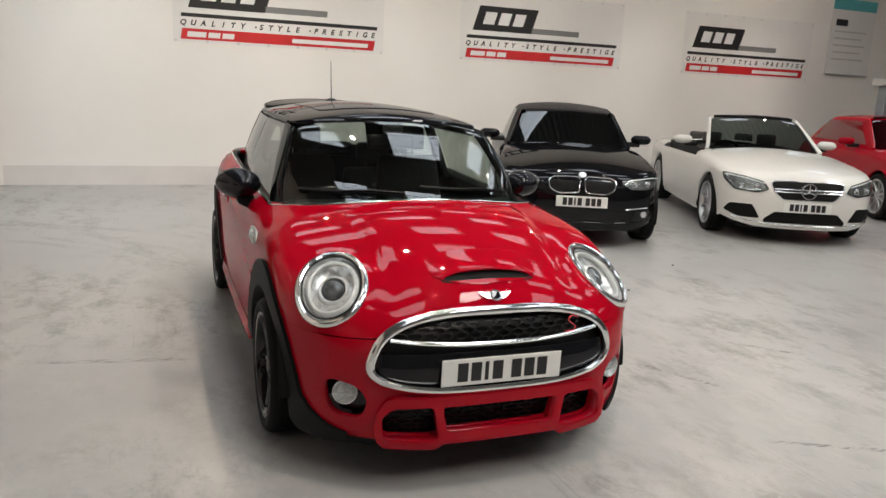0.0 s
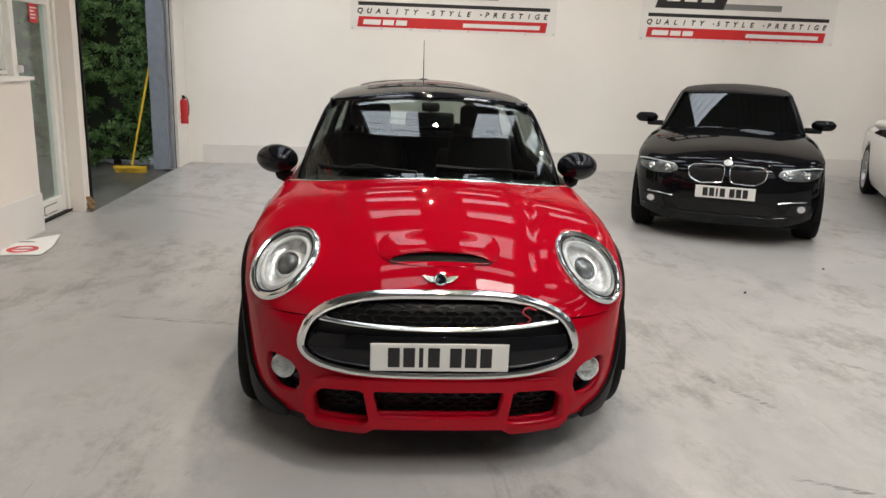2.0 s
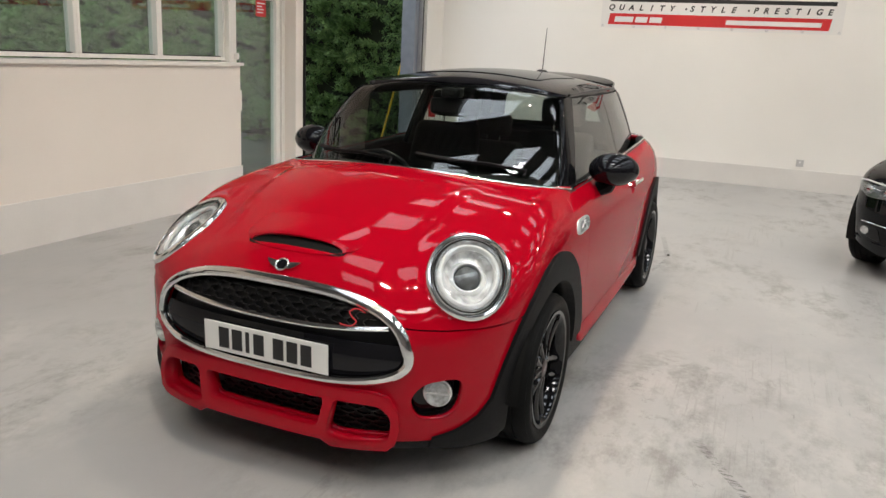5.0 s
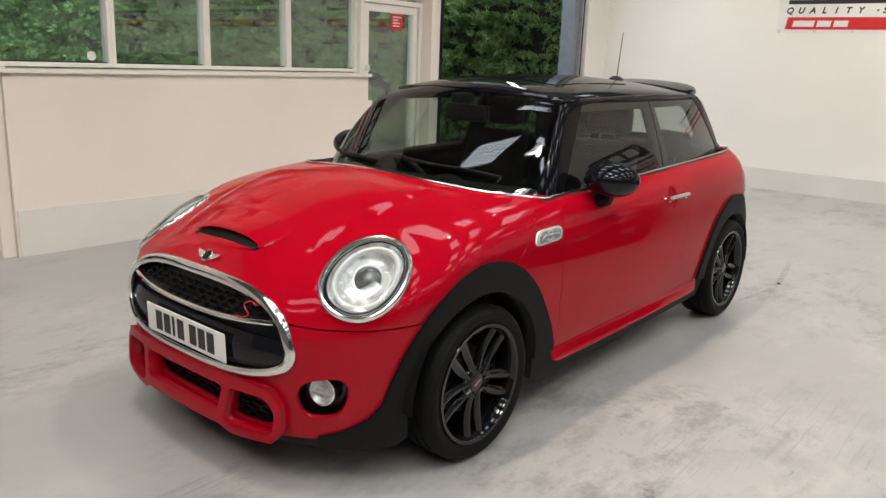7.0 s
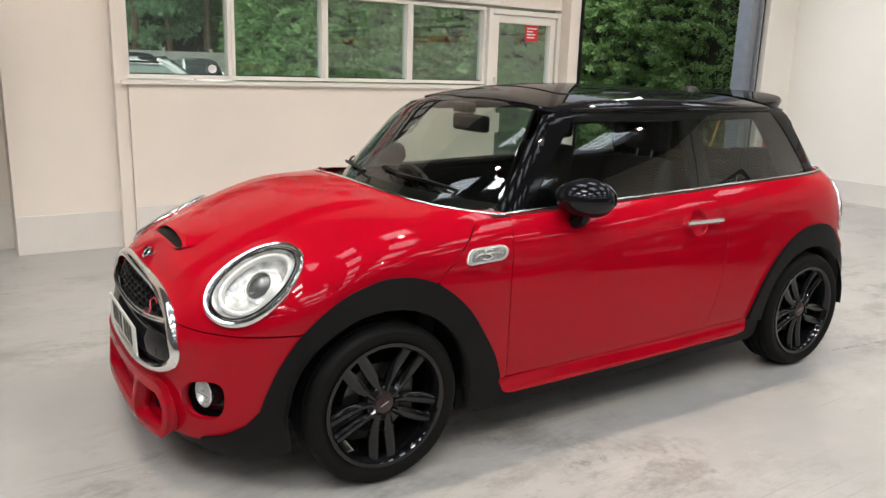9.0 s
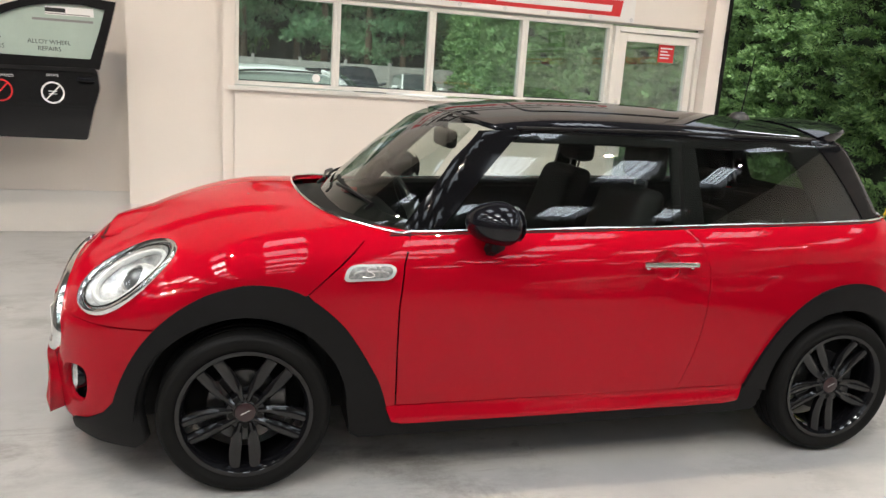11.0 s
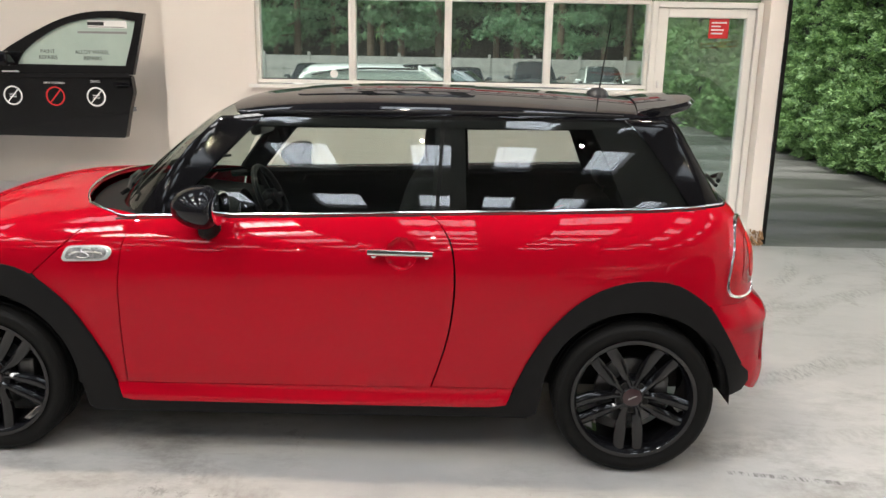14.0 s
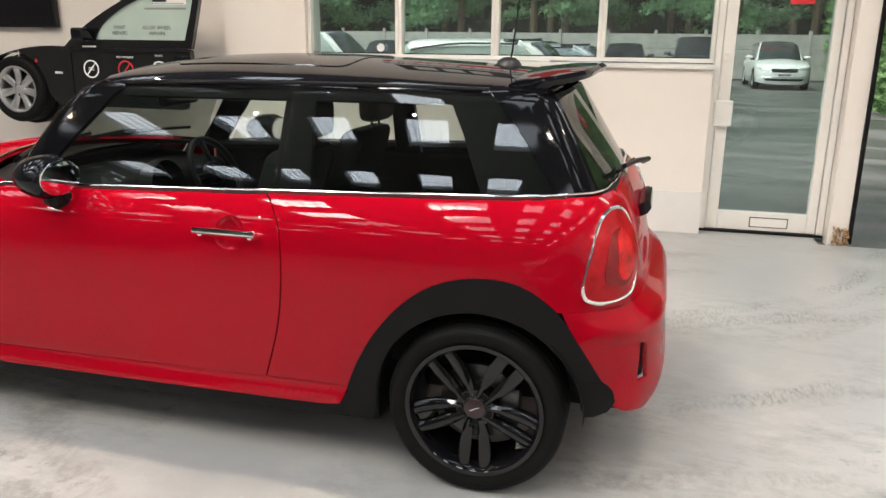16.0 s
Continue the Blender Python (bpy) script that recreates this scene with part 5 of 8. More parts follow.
# number plate with plain bars
pm = Matrix.Translation(Vector(on_skin(LOW, FRONT, [(0, 0.484)], 0.014)[0])) @ Matrix.Rotation(math.pi / 2, 4, "X") @ Matrix.Rotation(0.03, 4, "X")


def number_plate(parent, m, w=0.52, h=0.111, material=None):
    root = new("number_plate")
    root.empty_display_size = 0.1
    root.parent = parent
    root.matrix_local = m
    tagged(root, label="white number plate with plain dark bars")
    part("plate", box(-w / 2, w / 2, -h / 2, h / 2, -0.006, 0.0, 0.003), material or M_PLATE, root)
    k = w / 0.52
    for i, x in enumerate((-0.172, -0.115, -0.070, -0.022, 0.060, 0.117, 0.174)):
        part("plate_bar", box(k * (x - (0.008 if i == 2 else 0.022)), k * (x + (0.008 if i == 2 else 0.022)), -0.35 * h, 0.35 * h, 0.0008, 0.0018), M_BLACK_PRINT, root)
    return root


number_plate(hatchback, pm)
# winged badge, bonnet nozzles, red mark on the grille
badge = empty("badge", label="chrome winged badge on the bonnet")
badge.parent = hatchback
bc = on_skin(LOW, FRONT, [(0, 0.752)], 0.004)[0]
bn = LOW.normal(np.array([bc]))[0]
bmx = Matrix.Translation(Vector(bc)) @ Vector(bn).to_track_quat("Z", "Y").to_matrix().to_4x4()
part("badge_disc", lathe([(0.0, 0.006), (0.020, 0.006), (0.024, 0.009), (0.027, 0.006), (0.027, 0)], 28, m=bmx), M_CHROME, badge, smooth=True)
part("badge_face", lathe([(0.0, 0.0075), (0.019, 0.0068)], 28, m=bmx), M_GLOSS, badge, smooth=True)
for s in (1, -1):
    wing = prism([(s * 0.022, 0.012), (s * 0.070, 0.018), (s * 0.062, 0.006), (s * 0.050, -0.004), (s * 0.038, -0.012), (s * 0.024, -0.014)], 0.005, "z", 0.0)
    bmesh.ops.transform(wing, matrix=bmx, verts=wing.verts)
    part("badge_wing", wing, M_CHROME, badge)
for s in (1, -1):
    q = on_skin(LOW, TOP, [(s * 0.23, -1.23)], 0.004)[0]
    part("washer_nozzle", box(q[0] - 0.012, q[0] + 0.012, q[1] - 0.012, q[1] + 0.012, q[2] - 0.006, q[2] + 0.006, 0.004), M_DARK, bonnet)
smark = flow([(0.372, 0.652), (0.340, 0.662), (0.316, 0.650), (0.330, 0.634), (0.344, 0.623), (0.326, 0.609), (0.288, 0.611)], 5)
strip("grille_mark", on_skin(LOW, NOSE, nose_uv(smark), 0.008), 0.0024, M_RED_MARK, grille, label="small red and chrome mark")

# greenhouse
WS = [(0.0, 0.935), (0.3, 0.934), (0.55, 0.934), (0.655, 0.936), (0.676, 0.955), (0.606, 1.16), (0.549, 1.290), (0.522, 1.320), (0.3, 1.358), (0.0, 1.374)]
p = panel("windscreen", UP, FRONT, WS[::-1] + [(-x, z) for x, z in WS[1:-1]], M_SCREEN_GLASS, hatchback, rim=0, lift=0.002)
APIL = [(-0.640, 0.925), (-0.545, 0.935), (-0.535, 0.965), (-0.36, 1.165), (-0.25, 1.280), (-0.215, 1.308), (-0.20, 1.332), (-0.372, 1.318), (-0.480, 1.215), (-0.606, 1.05), (-0.668, 0.965)]
panel("windscreen_pillar", UP, SIDE, APIL, M_PILLAR, hatchback, lift=0.004, rim=0.02, both=True, step=0.03, label="gloss black windscreen pillar")
panel("door_glass", UP, SIDE, [(-0.530, 0.945), (0.478, 0.965), (0.492, 1.322), (-0.205, 1.322), (-0.36, 1.175)], M_SIDE_GLASS, hatchback, rim=0, both=True, label="clear tinted door window")
QG = [(0.492, 0.965), (1.485, 1.005), (1.44, 1.08), (1.30, 1.25), (1.235, 1.322), (0.506, 1.322)]
panel("quarter_glass", UP, SIDE, QG, M_DARK_GLASS, hatchback, rim=0, both=True, label="dark tinted rear side window")
panel("door_pillar", UP, SIDE, [(0.462, 0.95), (0.60, 0.95), (0.58, 1.33), (0.472, 1.33)], M_DARK, hatchback, lift=-0.014, rim=0.03, both=True)
panel("glass_border", UP, SIDE, [(-0.23, 1.292), (1.25, 1.300), (1.235, 1.343), (0.3, 1.343), (-0.22, 1.332)], M_DARK, hatchback, lift=-0.008, rim=0.02, both=True)
panel("rear_glass_border", UP, SIDE, [(1.22, 0.985), (1.49, 0.99), (1.245, 1.335), (1.06, 1.335), (1.13, 1.20)], M_DARK, hatchback, lift=-0.010, rim=0.02, both=True)
UPTAIL = Round(0.70, 1)
cp = [(0.612, 1.482, 0.988), (0.57, 1.55, 0.992), (0.535, 1.60, 0.995), (0.475, 1.52, 1.20), (0.425, 1.43, 1.335), (0.48, 1.32, 1.345), (0.53, 1.235, 1.335), (0.556, 1.32, 1.235)]
panel("rear_pillar", UP, UPTAIL, cp, M_PILLAR, hatchback, lift=0.003, rim=0.02, both=True, label="gloss black rear pillar")
panel("rear_glass", UP, REAR, [(-0.53, 0.99), (-0.3, 1.0), (0.0, 1.005), (0.3, 1.0), (0.53, 0.99), (0.42, 1.33), (0.0, 1.345), (-0.42, 1.33)], M_HATCH_GLASS, hatchback, rim=0, lift=0.002)
ROOF = [(0.0, -0.400), (0.3, -0.377), (0.48, -0.335), (0.535, -0.305), (0.556, -0.235), (0.563, 0.3), (0.545, 0.8), (0.505, 1.18), (0.46, 1.395), (0.25, 1.425), (0.0, 1.435)]
panel("roof", UP, TOP, ROOF[::-1] + [(-x, y) for x, y in ROOF[1:-1]], M_GLOSS, hatchback, lift=0.006, rim=0.022, label="gloss black roof")
panel("roof_lining", UP, TOP, [(0.0, -0.33), (0.45, -0.28), (0.52, -0.2), (0.52, 0.4), (0.45, 1.2), (0.4, 1.35), (-0.4, 1.35), (-0.45, 1.2), (-0.52, 0.4), (-0.52, -0.2), (-0.45, -0.28)], M_CABIN, hatchback, lift=-0.03, rim=0)
panel("sunroof", UP, TOP, rounded([(-0.36, -0.12), (0.36, -0.12), (0.38, 0.62), (-0.38, 0.62)], 0.06), M_GLOSS, hatchback, lift=0.0095, rim=0.004, label="dark glass roof panel")
for s in (1, -1):
    strip("roof_rail", on_skin(UP, SIDE, [(y, 1.334 + 0.012 * math.sin((y + 0.22) / 1.5 * 3)) for y in np.linspace(-0.22, 1.2, 26)], 0.004) * (s, 1, 1), 0.010, M_SATIN, hatchback, False, 0.7)
# roof spoiler
bm = bmesh.new()
rows = []
for x in np.linspace(-0.47, 0.47, 25):
    e = abs(x) / 0.47
    y0, y1 = 1.30 - 0.04 * e ** 2, 1.550 - 0.035 * e ** 2 - 0.165 * e ** 6
    z0 = float(roof_line(y0)) - float(crown(y0)) * x * x + 0.012
    z1 = 1.424 - 0.036 * e ** 2 - 0.010 * e ** 8
    rows.append([bm.verts.new(q) for q in ((x, y0, z0), (x, (y0 + y1) / 2, (z0 + z1) / 2 + 0.006), (x, y1 - 0.015, z1), (x, y1, z1 - 0.012), (x, y1 - 0.015, z1 - 0.032), (x, y0 + 0.10, z0 - 0.034), (x, y0 + 0.02, z0 - 0.03))])
for p, q in zip(rows, rows[1:]):
    for i in range(7):
        bm.faces.new((p[i], p[(i + 1) % 7], q[(i + 1) % 7], q[i]))
bm.faces.new(rows[0])
bm.faces.new(rows[-1][::-1])
part("roof_spoiler", bm, M_GLOSS, hatchback, "gloss black roof spoiler", True)
# aerial
ant = part("aerial_base", lathe([(0.0, 0.036), (0.024, 0.034), (0.044, 0.020), (0.054, 0.0)], 24, m=pose(0, 1.17, 1.405)), M_SATIN, hatchback, "black aerial base", True)
part("aerial_mast", rod((0, 1.178, 1.43), (0, 1.212, 1.715), 0.0035, 8, r2=0.002), M_DARK, ant)

# chrome line round the glass
arc_pts = [tuple(q) for q in on_skin(LOW, TOP, [(x, y + 0.004) for x, y in flow(REAR_ARC, 4)], 0.004)]
ys = np.linspace(-0.78, 1.50, 40)
side_pts = [tuple(q) for q in on_skin(LOW, SIDE, [(y, float(belt(y)) + 0.002) for y in ys], 0.004)]
back_pts = [tuple(q) for q in on_skin(LOW, TAIL, [(0.58, 1.56, 1.020), (0.52, 1.62, 1.020), (0.3, 1.68, 1.028), (0.0, 1.69, 1.030)], 0.004)]
panel("hatch_border", UP, REAR, [(-0.53, 0.99), (-0.3, 1.0), (0.0, 1.005), (0.3, 1.0), (0.53, 0.99), (0.42, 1.33), (0.0, 1.345), (-0.42, 1.33)], M_DARK, hatchback, holes=[rounded([(-0.40, 1.06), (0.40, 1.06), (0.34, 1.27), (-0.34, 1.27)], 0.05)], rim=0, lift=-0.006, label="black printed border of the rear window")
for s in (1, -1):
    strip("window_trim", np.array(flow([tuple(q) for q in (arc_pts[:-3:2] + side_pts[1:])], 2)) * (s, 1, 1), 0.0046, M_CHROME, hatchback, False, 0.8, "chrome line under the windows")
    strip("window_trim", np.array(side_pts[-1:] + back_pts) * (s, 1, 1), 0.005, M_CHROME, hatchback, False, 0.8)
strip("shelf_lining", on_skin(LOW, TAIL, [(x, 1.68, 1.016) for x in np.linspace(-0.60, 0.60, 20)], -0.030), 0.030, M_CABIN, hatchback, False, 0.8)
cowl = [(x, y + 0.012) for x, y in REAR_ARC] + [(0.66, -0.60), (0.5, -0.70), (0.25, -0.80), (0, -0.83)]
panel("cowl", LOW, TOP, cowl + [(-x, y) for x, y in cowl[-2:0:-1]], M_DARK, hatchback, lift=-0.040, rim=0, label="black cowl under the wipers")


def wiper(x0, x1, z0, z1):
    root = empty("wiper", label="black windscreen wiper")
    root.parent = hatchback
    a, b = on_skin(UP, FRONT, [(x0, z0)], 0.030)[0], on_skin(UP, FRONT, [((x0 + 2 * x1) / 3, z0 + (z1 - z0) * 0.6)], 0.030)[0]
    strip("wiper_arm", [a - np.array((0, 0.03, 0.02)), a, (a + b) / 2 + np.array((0, -0.012, 0.01)), b], 0.009, M_SATIN, root, False, 0.6)
    blade = on_skin(UP, FRONT, [(x0 + (x1 - x0) * t, z0 + (z1 - z0) * t + 0.01) for t in np.linspace(0.15, 1.0, 14)], 0.014)
    strip("wiper_blade", blade, 0.010, M_DARK, root, False, 0.6)


wiper(0.52, 0.02, 1.000, 1.035)
wiper(-0.08, -0.58, 1.005, 1.010)
rw = empty("rear_wiper", label="black rear wiper")
rw.parent = hatchback
strip("wiper_arm", [(0, 1.72, 1.05), (0.06, 1.74, 1.07), (0.16, 1.70, 1.075), (0.28, 1.66, 1.07)], 0.010, M_SATIN, rw)
strip("wiper_blade", [(0.03, 1.685, 1.06), (0.32, 1.640, 1.055)], 0.008, M_DARK, rw)

# door mirrors, handles, side badges
for s, dr in zip((1, -1), doors):
    mir = empty("door_mirror", label="gloss black door mirror")
    mir.parent = hatchback
    bm = bmesh.new()
    bmesh.ops.create_uvsphere(bm, u_segments=36, v_segments=20, radius=1.0)
    for v in bm.verts:
        x, y, z = v.co
        y = y if y < 0 else y * 0.42
        v.co = Vector((s * (0.845 + 0.117 * x), -0.352 + 0.130 * y + 0.02 * x, 1.010 + 0.080 * z))
    part("mirror_cap", bm, M_GLOSS, mir, smooth=True)
    bm = bmesh.new()
    bmesh.ops.create_uvsphere(bm, u_segments=28, v_segments=12, radius=1.0)
    for v in bm.verts:
        v.co = Vector((s * (0.849 + 0.100 * v.co.x), -0.295 + 0.006 * v.co.y, 1.010 + 0.063 * v.co.z))
    part("mirror_pane", bm, M_MIRROR, mir, "mirror glass", smooth=True)
    strip("mirror_arm", [(s * 0.715, -0.360, 0.900), (s * 0.775, -0.358, 0.905), (s * 0.820, -0.352, 0.925), (s * 0.835, -0.350, 0.965)], 0.044, M_PLASTIC, mir, False, 0.7)
    hp = on_skin(LOW, SIDE, [(y, 0.848) for y in np.linspace(0.240, 0.478, 12)], 0.030) * (s, 1, 1)
    strip("door_handle", hp, 0.0155, M_CHROME, dr, False, 0.7, "chrome door handle")
    for y in (0.262, 0.456):
        q = on_skin(LOW, SIDE, [(y, 0.848)], 0.0)[0] * (s, 1, 1)
        part("handle_foot", rod(q - np.array((s * 0.005, 0, 0)), q + np.array((s * 0.03, 0, 0)), 0.010, 10), M_CHROME, dr, smooth=True)
    panel("handle_recess", LOW, SIDE, BOWL, M_RED, dr, lift=lambda p: -0.001 - 0.030 * np.clip(1 - ((p[:, 1] - 0.36) ** 2 + (p[:, 2] - 0.848) ** 2) / 0.0036, 0, 1) ** 0.6, rim=0.003, flip=s < 0, step=0.014)
    panel("side_badge", LOW, SIDE, rounded([(-0.918, 0.788), (-0.745, 0.795), (-0.722, 0.830), (-0.745, 0.850), (-0.885, 0.846), (-0.905, 0.828)], 0.028), M_SILVER, hatchback, lift=0.012, rim=0.014, flip=s < 0, label="chrome side repeater badge", step=0.02)
    panel("badge_inset", LOW, SIDE, rounded([(-0.903, 0.797), (-0.752, 0.803), (-0.738, 0.829), (-0.752, 0.841), (-0.878, 0.838), (-0.892, 0.826)], 0.018), M_BADGE_GREY, hatchback, lift=0.0145, rim=0.003, flip=s < 0, step=0.02, label="grey badge inset")
    strip("badge_mark", on_skin(LOW, SIDE, flow([(-0.800, 0.834), (-0.826, 0.835), (-0.835, 0.826), (-0.815, 0.818), (-0.808, 0.809), (-0.826, 0.803), (-0.850, 0.806)], 4), 0.016) * (s, 1, 1), 0.0045, M_SILVER, hatchback, False, 0.5, "small silver mark")
    strip("badge_bar", on_skin(LOW, SIDE, [(-0.882, 0.812), (-0.86, 0.822), (-0.78, 0.824), (-0.757, 0.818)], 0.0145) * (s, 1, 1), 0.006, M_LAMPBOWL, hatchback, False, 0.4)
    # linings so that no paint shows inside
    panel("door_lining", LOW, SIDE, [(-0.68, 0.30), (0.76, 0.33), (0.86, 0.56), (0.98, 0.69), (1.12, 0.76), (1.30, 0.78), (1.44, 0.74), (1.50, 0.72)] + [(y, float(belt(y)) + 0.004) for y in (1.50, 1.2, 0.8, 0.4, 0.0, -0.4, -0.64)], M_CABIN, hatchback, lift=lambda p: -0.014 - 0.030 * np.clip((belt(p[:, 1]) - 0.03 - p[:, 2]) / 0.03, 0, 1), rim=0, flip=s < 0)
    strip("belt_lining", on_skin(LOW, SIDE, [(y, float(belt(y)) - 0.002) for y in np.linspace(-0.74, 1.50, 30)], -0.026) * (s, 1, 1), 0.028, M_CABIN, hatchback, False, 0.8)
    for yc, hid in ((YF, 0.372), (YR, 0.362)):
        bm = bmesh.new()
        pts = arch(yc, hid, -2, 182, 28)
        a = [bm.verts.new((s * 0.825, y, z)) for y, z in pts]
        b = [bm.verts.new((s * 0.52, y, z)) for y, z in pts]
        for i in range(len(a) - 1):
            bm.faces.new((a[i], a[i + 1], b[i + 1], b[i]))
        bm.faces.new(b)
        part("wheel_arch_liner", bm, M_DARK, hatchback, "black wheel arch liner", True)
part("underbody", box(-0.70, 0.70, -0.86, 0.86, 0.15, 0.30), M_DARK, hatchback)
part("engine_tray", box(-0.50, 0.50, -1.85, -0.86, 0.17, 0.40), M_DARK, hatchback)
part("boot_tray", box(-0.50, 0.50, 0.86, 1.72, 0.22, 0.55), M_DARK, hatchback)
part("firewall", box(-0.66, 0.66, -1.02, -0.95, 0.30, 0.93), M_CABIN, hatchback)
for s, y in ((1, YF), (-1, YF), (1, YR), (-1, YR)):
    wheel_mesh("wheel", hatchback, pose(s * 0.742, y, WR, 0, 0, 0) @ (Matrix() if s > 0 else Matrix.Rotation(math.pi, 4, "Z")), WR, 0.205, 0.234, M_ALLOY_BLACK)


# cabin
def car_seat(parent, x, y, z, back=0.62, lean=0.28, w=0.25, mat_=None):
    root = new("seat")
    root.empty_display_size = 0.1
    root.parent = parent
    root.location = (x, y, z)
    mt = mat_ or M_SEAT
    part("cushion", box(-w, w, -0.26, 0.22, 0, 0.16, 0.05, 3), mt, root, smooth=True)
    bm = box(-w, w, -0.06, 0.06, 0.08, back, 0.05, 3)
    for v in bm.verts:
        v.co.y += 0.20 + lean * (v.co.z - 0.08)
        v.co.x *= 1 - 0.22 * (v.co.z / back) ** 3
    part("backrest", bm, mt, root, smooth=True)
    hy = 0.20 + lean * (back + 0.06)
    part("headrest", box(-0.13, 0.13, hy - 0.05, hy + 0.05, back + 0.03, back + 0.19, 0.045, 3), mt, root, smooth=True)
    for s in (-1, 1):
        part("headrest_post", rod((s * 0.05, hy - 0.02, back - 0.05), (s * 0.05, hy, back + 0.06), 0.006), M_CHROME, root)
    return root


for x in (-0.36, 0.36):
    car_seat(hatchback, x, 0.03, 0.36, 0.74, 0.30)
    car_seat(hatchback, x, 0.90, 0.36, 0.56, 0.30, 0.29)
bm = box(-0.66, 0.66, -0.95, -0.52, 0.62, 0.90, 0.06, 3)
for v in bm.verts:
    if v.co.y > -0.7 and v.co.z > 0.7:
        v.co.z -= 0.03
part("dashboard", bm, M_CABIN, hatchback, "black dashboard", True)
part("dial_pod", lathe([(0.0, 0.0), (0.13, 0.0), (0.14, 0.03), (0.13, 0.08)], 32, m=Matrix.Translation((0, -0.52, 0.80)) @ Matrix.Rotation(-math.pi / 2 + 0.2, 4, "X")), M_CABIN, hatchback, smooth=True)
sw = empty("steering_wheel", label="black steering wheel on the driver's side")
sw.parent = hatchback
swm = Matrix.Translation((-0.36, -0.42, 0.83)) @ Matrix.Rotation(radians(-65), 4, "X")
strip("wheel_rim", [tuple(swm @ Vector((0.185 * math.cos(a), 0.185 * math.sin(a), 0))) for a in np.linspace(0, 2 * math.pi, 40, endpoint=False)], 0.016, M_SATIN, sw, True)
part("wheel_boss", lathe([(0.0, 0.03), (0.05, 0.03), (0.065, 0.0), (0.05, -0.04)], 24, m=swm), M_SATIN, sw, smooth=True)
for a in (0, 180, 270):
    e = swm @ Vector((0.18 * math.cos(radians(a)), 0.18 * math.sin(radians(a)), 0))
    part("wheel_spoke", rod(swm @ Vector((0, 0, 0)), e, 0.014), M_SATIN, sw)
im = empty("inner_mirror", label="black rear-view mirror behind the windscreen")
im.parent = hatchback
part("mirror_shell", box(-0.135, 0.135, -0.385, -0.335, 1.205, 1.288, 0.024, 3), M_SATIN, im, smooth=True)
part("mirror_stem", rod((0, -0.36, 1.28), (0, -0.36, 1.35), 0.012), M_SATIN, im)
part("sensor_housing", box(-0.05, 0.05, -0.44, -0.36, 1.295, 1.345, 0.018, 3), M_SATIN, im, smooth=True)

note = empty("paper_card", CAR @ Matrix.Translation((0.46, -0.70, 0.905)), "small white paper card on the dashboard", "paper")
part("card", box(-0.06, 0.06, -0.03, 0.03, 0.0, 0.002), M_WHITE_PRINT, note)

# ---- signs and things of the showroom ----


def banner(m, w=3.02, h=1.08):
    """A dealer's vinyl banner: plain black block for the mark, rule, slogan, red strip with bars for its numbers."""
    root = empty("wall_banner", m, "white vinyl banner with black block, slogan and red strip", "banner", "banners on the walls")
    part("cloth", box(0, w, -0.004, 0.0, 0, h), M_BANNER, root)
    sl = 0.16  # everything leans

    def slab(name, x0, x1, z0, z1, material, y=-0.0055, lean=sl):
        return part(name, prism([(x0 + lean * z0, z0), (x1 + lean * z0, z0), (x1 + lean * z1, z1), (x0 + lean * z1, z1)], 0.0015, "y", y), material, root)

    slab("red_strip", 0.09, 2.86, 0.045, 0.19, M_RED_PRINT)
    slab("rule", 0.09, 2.90, 0.345, 0.395, M_BLACK_PRINT, lean=0.05)
    slab("mark_block", 0.06, 1.11, 0.47, 0.85, M_BLACK_PRINT, lean=0.30)
    for k, (a, b) in enumerate(((0.20, 0.40), (0.47, 0.66), (0.73, 0.92))):
        slab("mark_shape", a, b, 0.57, 0.76, M_WHITE_PRINT, -0.007, 0.30)
    slab("name_bar", 1.20, 2.10, 0.475, 0.56, M_GREY_PRINT, lean=0.1)
    for a, b in ((0.17, 0.42), (0.45, 0.61), (0.64, 0.80)):
        slab("number_bar", a, b, 0.078, 0.150, M_WHITE_PRINT, -0.007)
    slab("address_bar", 1.62, 2.76, 0.082, 0.140, M_WHITE_PRINT, -0.007)
    for text, x, wd in (("QUALITY", 0.10, 0.86), ("STYLE", 1.16, 0.58), ("PRESTIGE", 1.95, 0.93)):
        pitch = (wd - 0.06) / (len(text) - 1)
        for k, letter in enumerate(text):
            words("letter", letter, 0.100, M_BLACK_PRINT, Matrix.Translation((x + 0.03 + k * pitch, -0.0045, 0.236)) @ Matrix.Rotation(math.pi / 2, 4, "X"), root, 0.0006, 0.25, align="CENTER", bold=0.0035)
    for x in (1.065, 1.845):
        slab("slogan_dot", x, x + 0.022, 0.255, 0.277, M_BLACK_PRINT)
    for i in range(8):
        for z in (0.025, h - 0.025):
            part("eyelet", lathe([(0.008, 0.001), (0.013, 0.003), (0.016, 0.0)], 12, m=Matrix.Translation((0.03 + i * (w - 0.06) / 7, -0.004, z)) @ Matrix.Rotation(math.pi / 2, 4, "X")), M_GALV, root)
    return root


b1 = banner(pose(-0.735, Y_N - 0.004, 1.985))
for x in (3.555, 7.88):
    copy_thing(b1, pose(x, Y_N - 0.004, 1.985))
copy_thing(b1, Matrix.Translation((X_W + 0.006, -0.62, 2.125)) @ Matrix.Rotation(math.pi / 2, 4, "Z"))
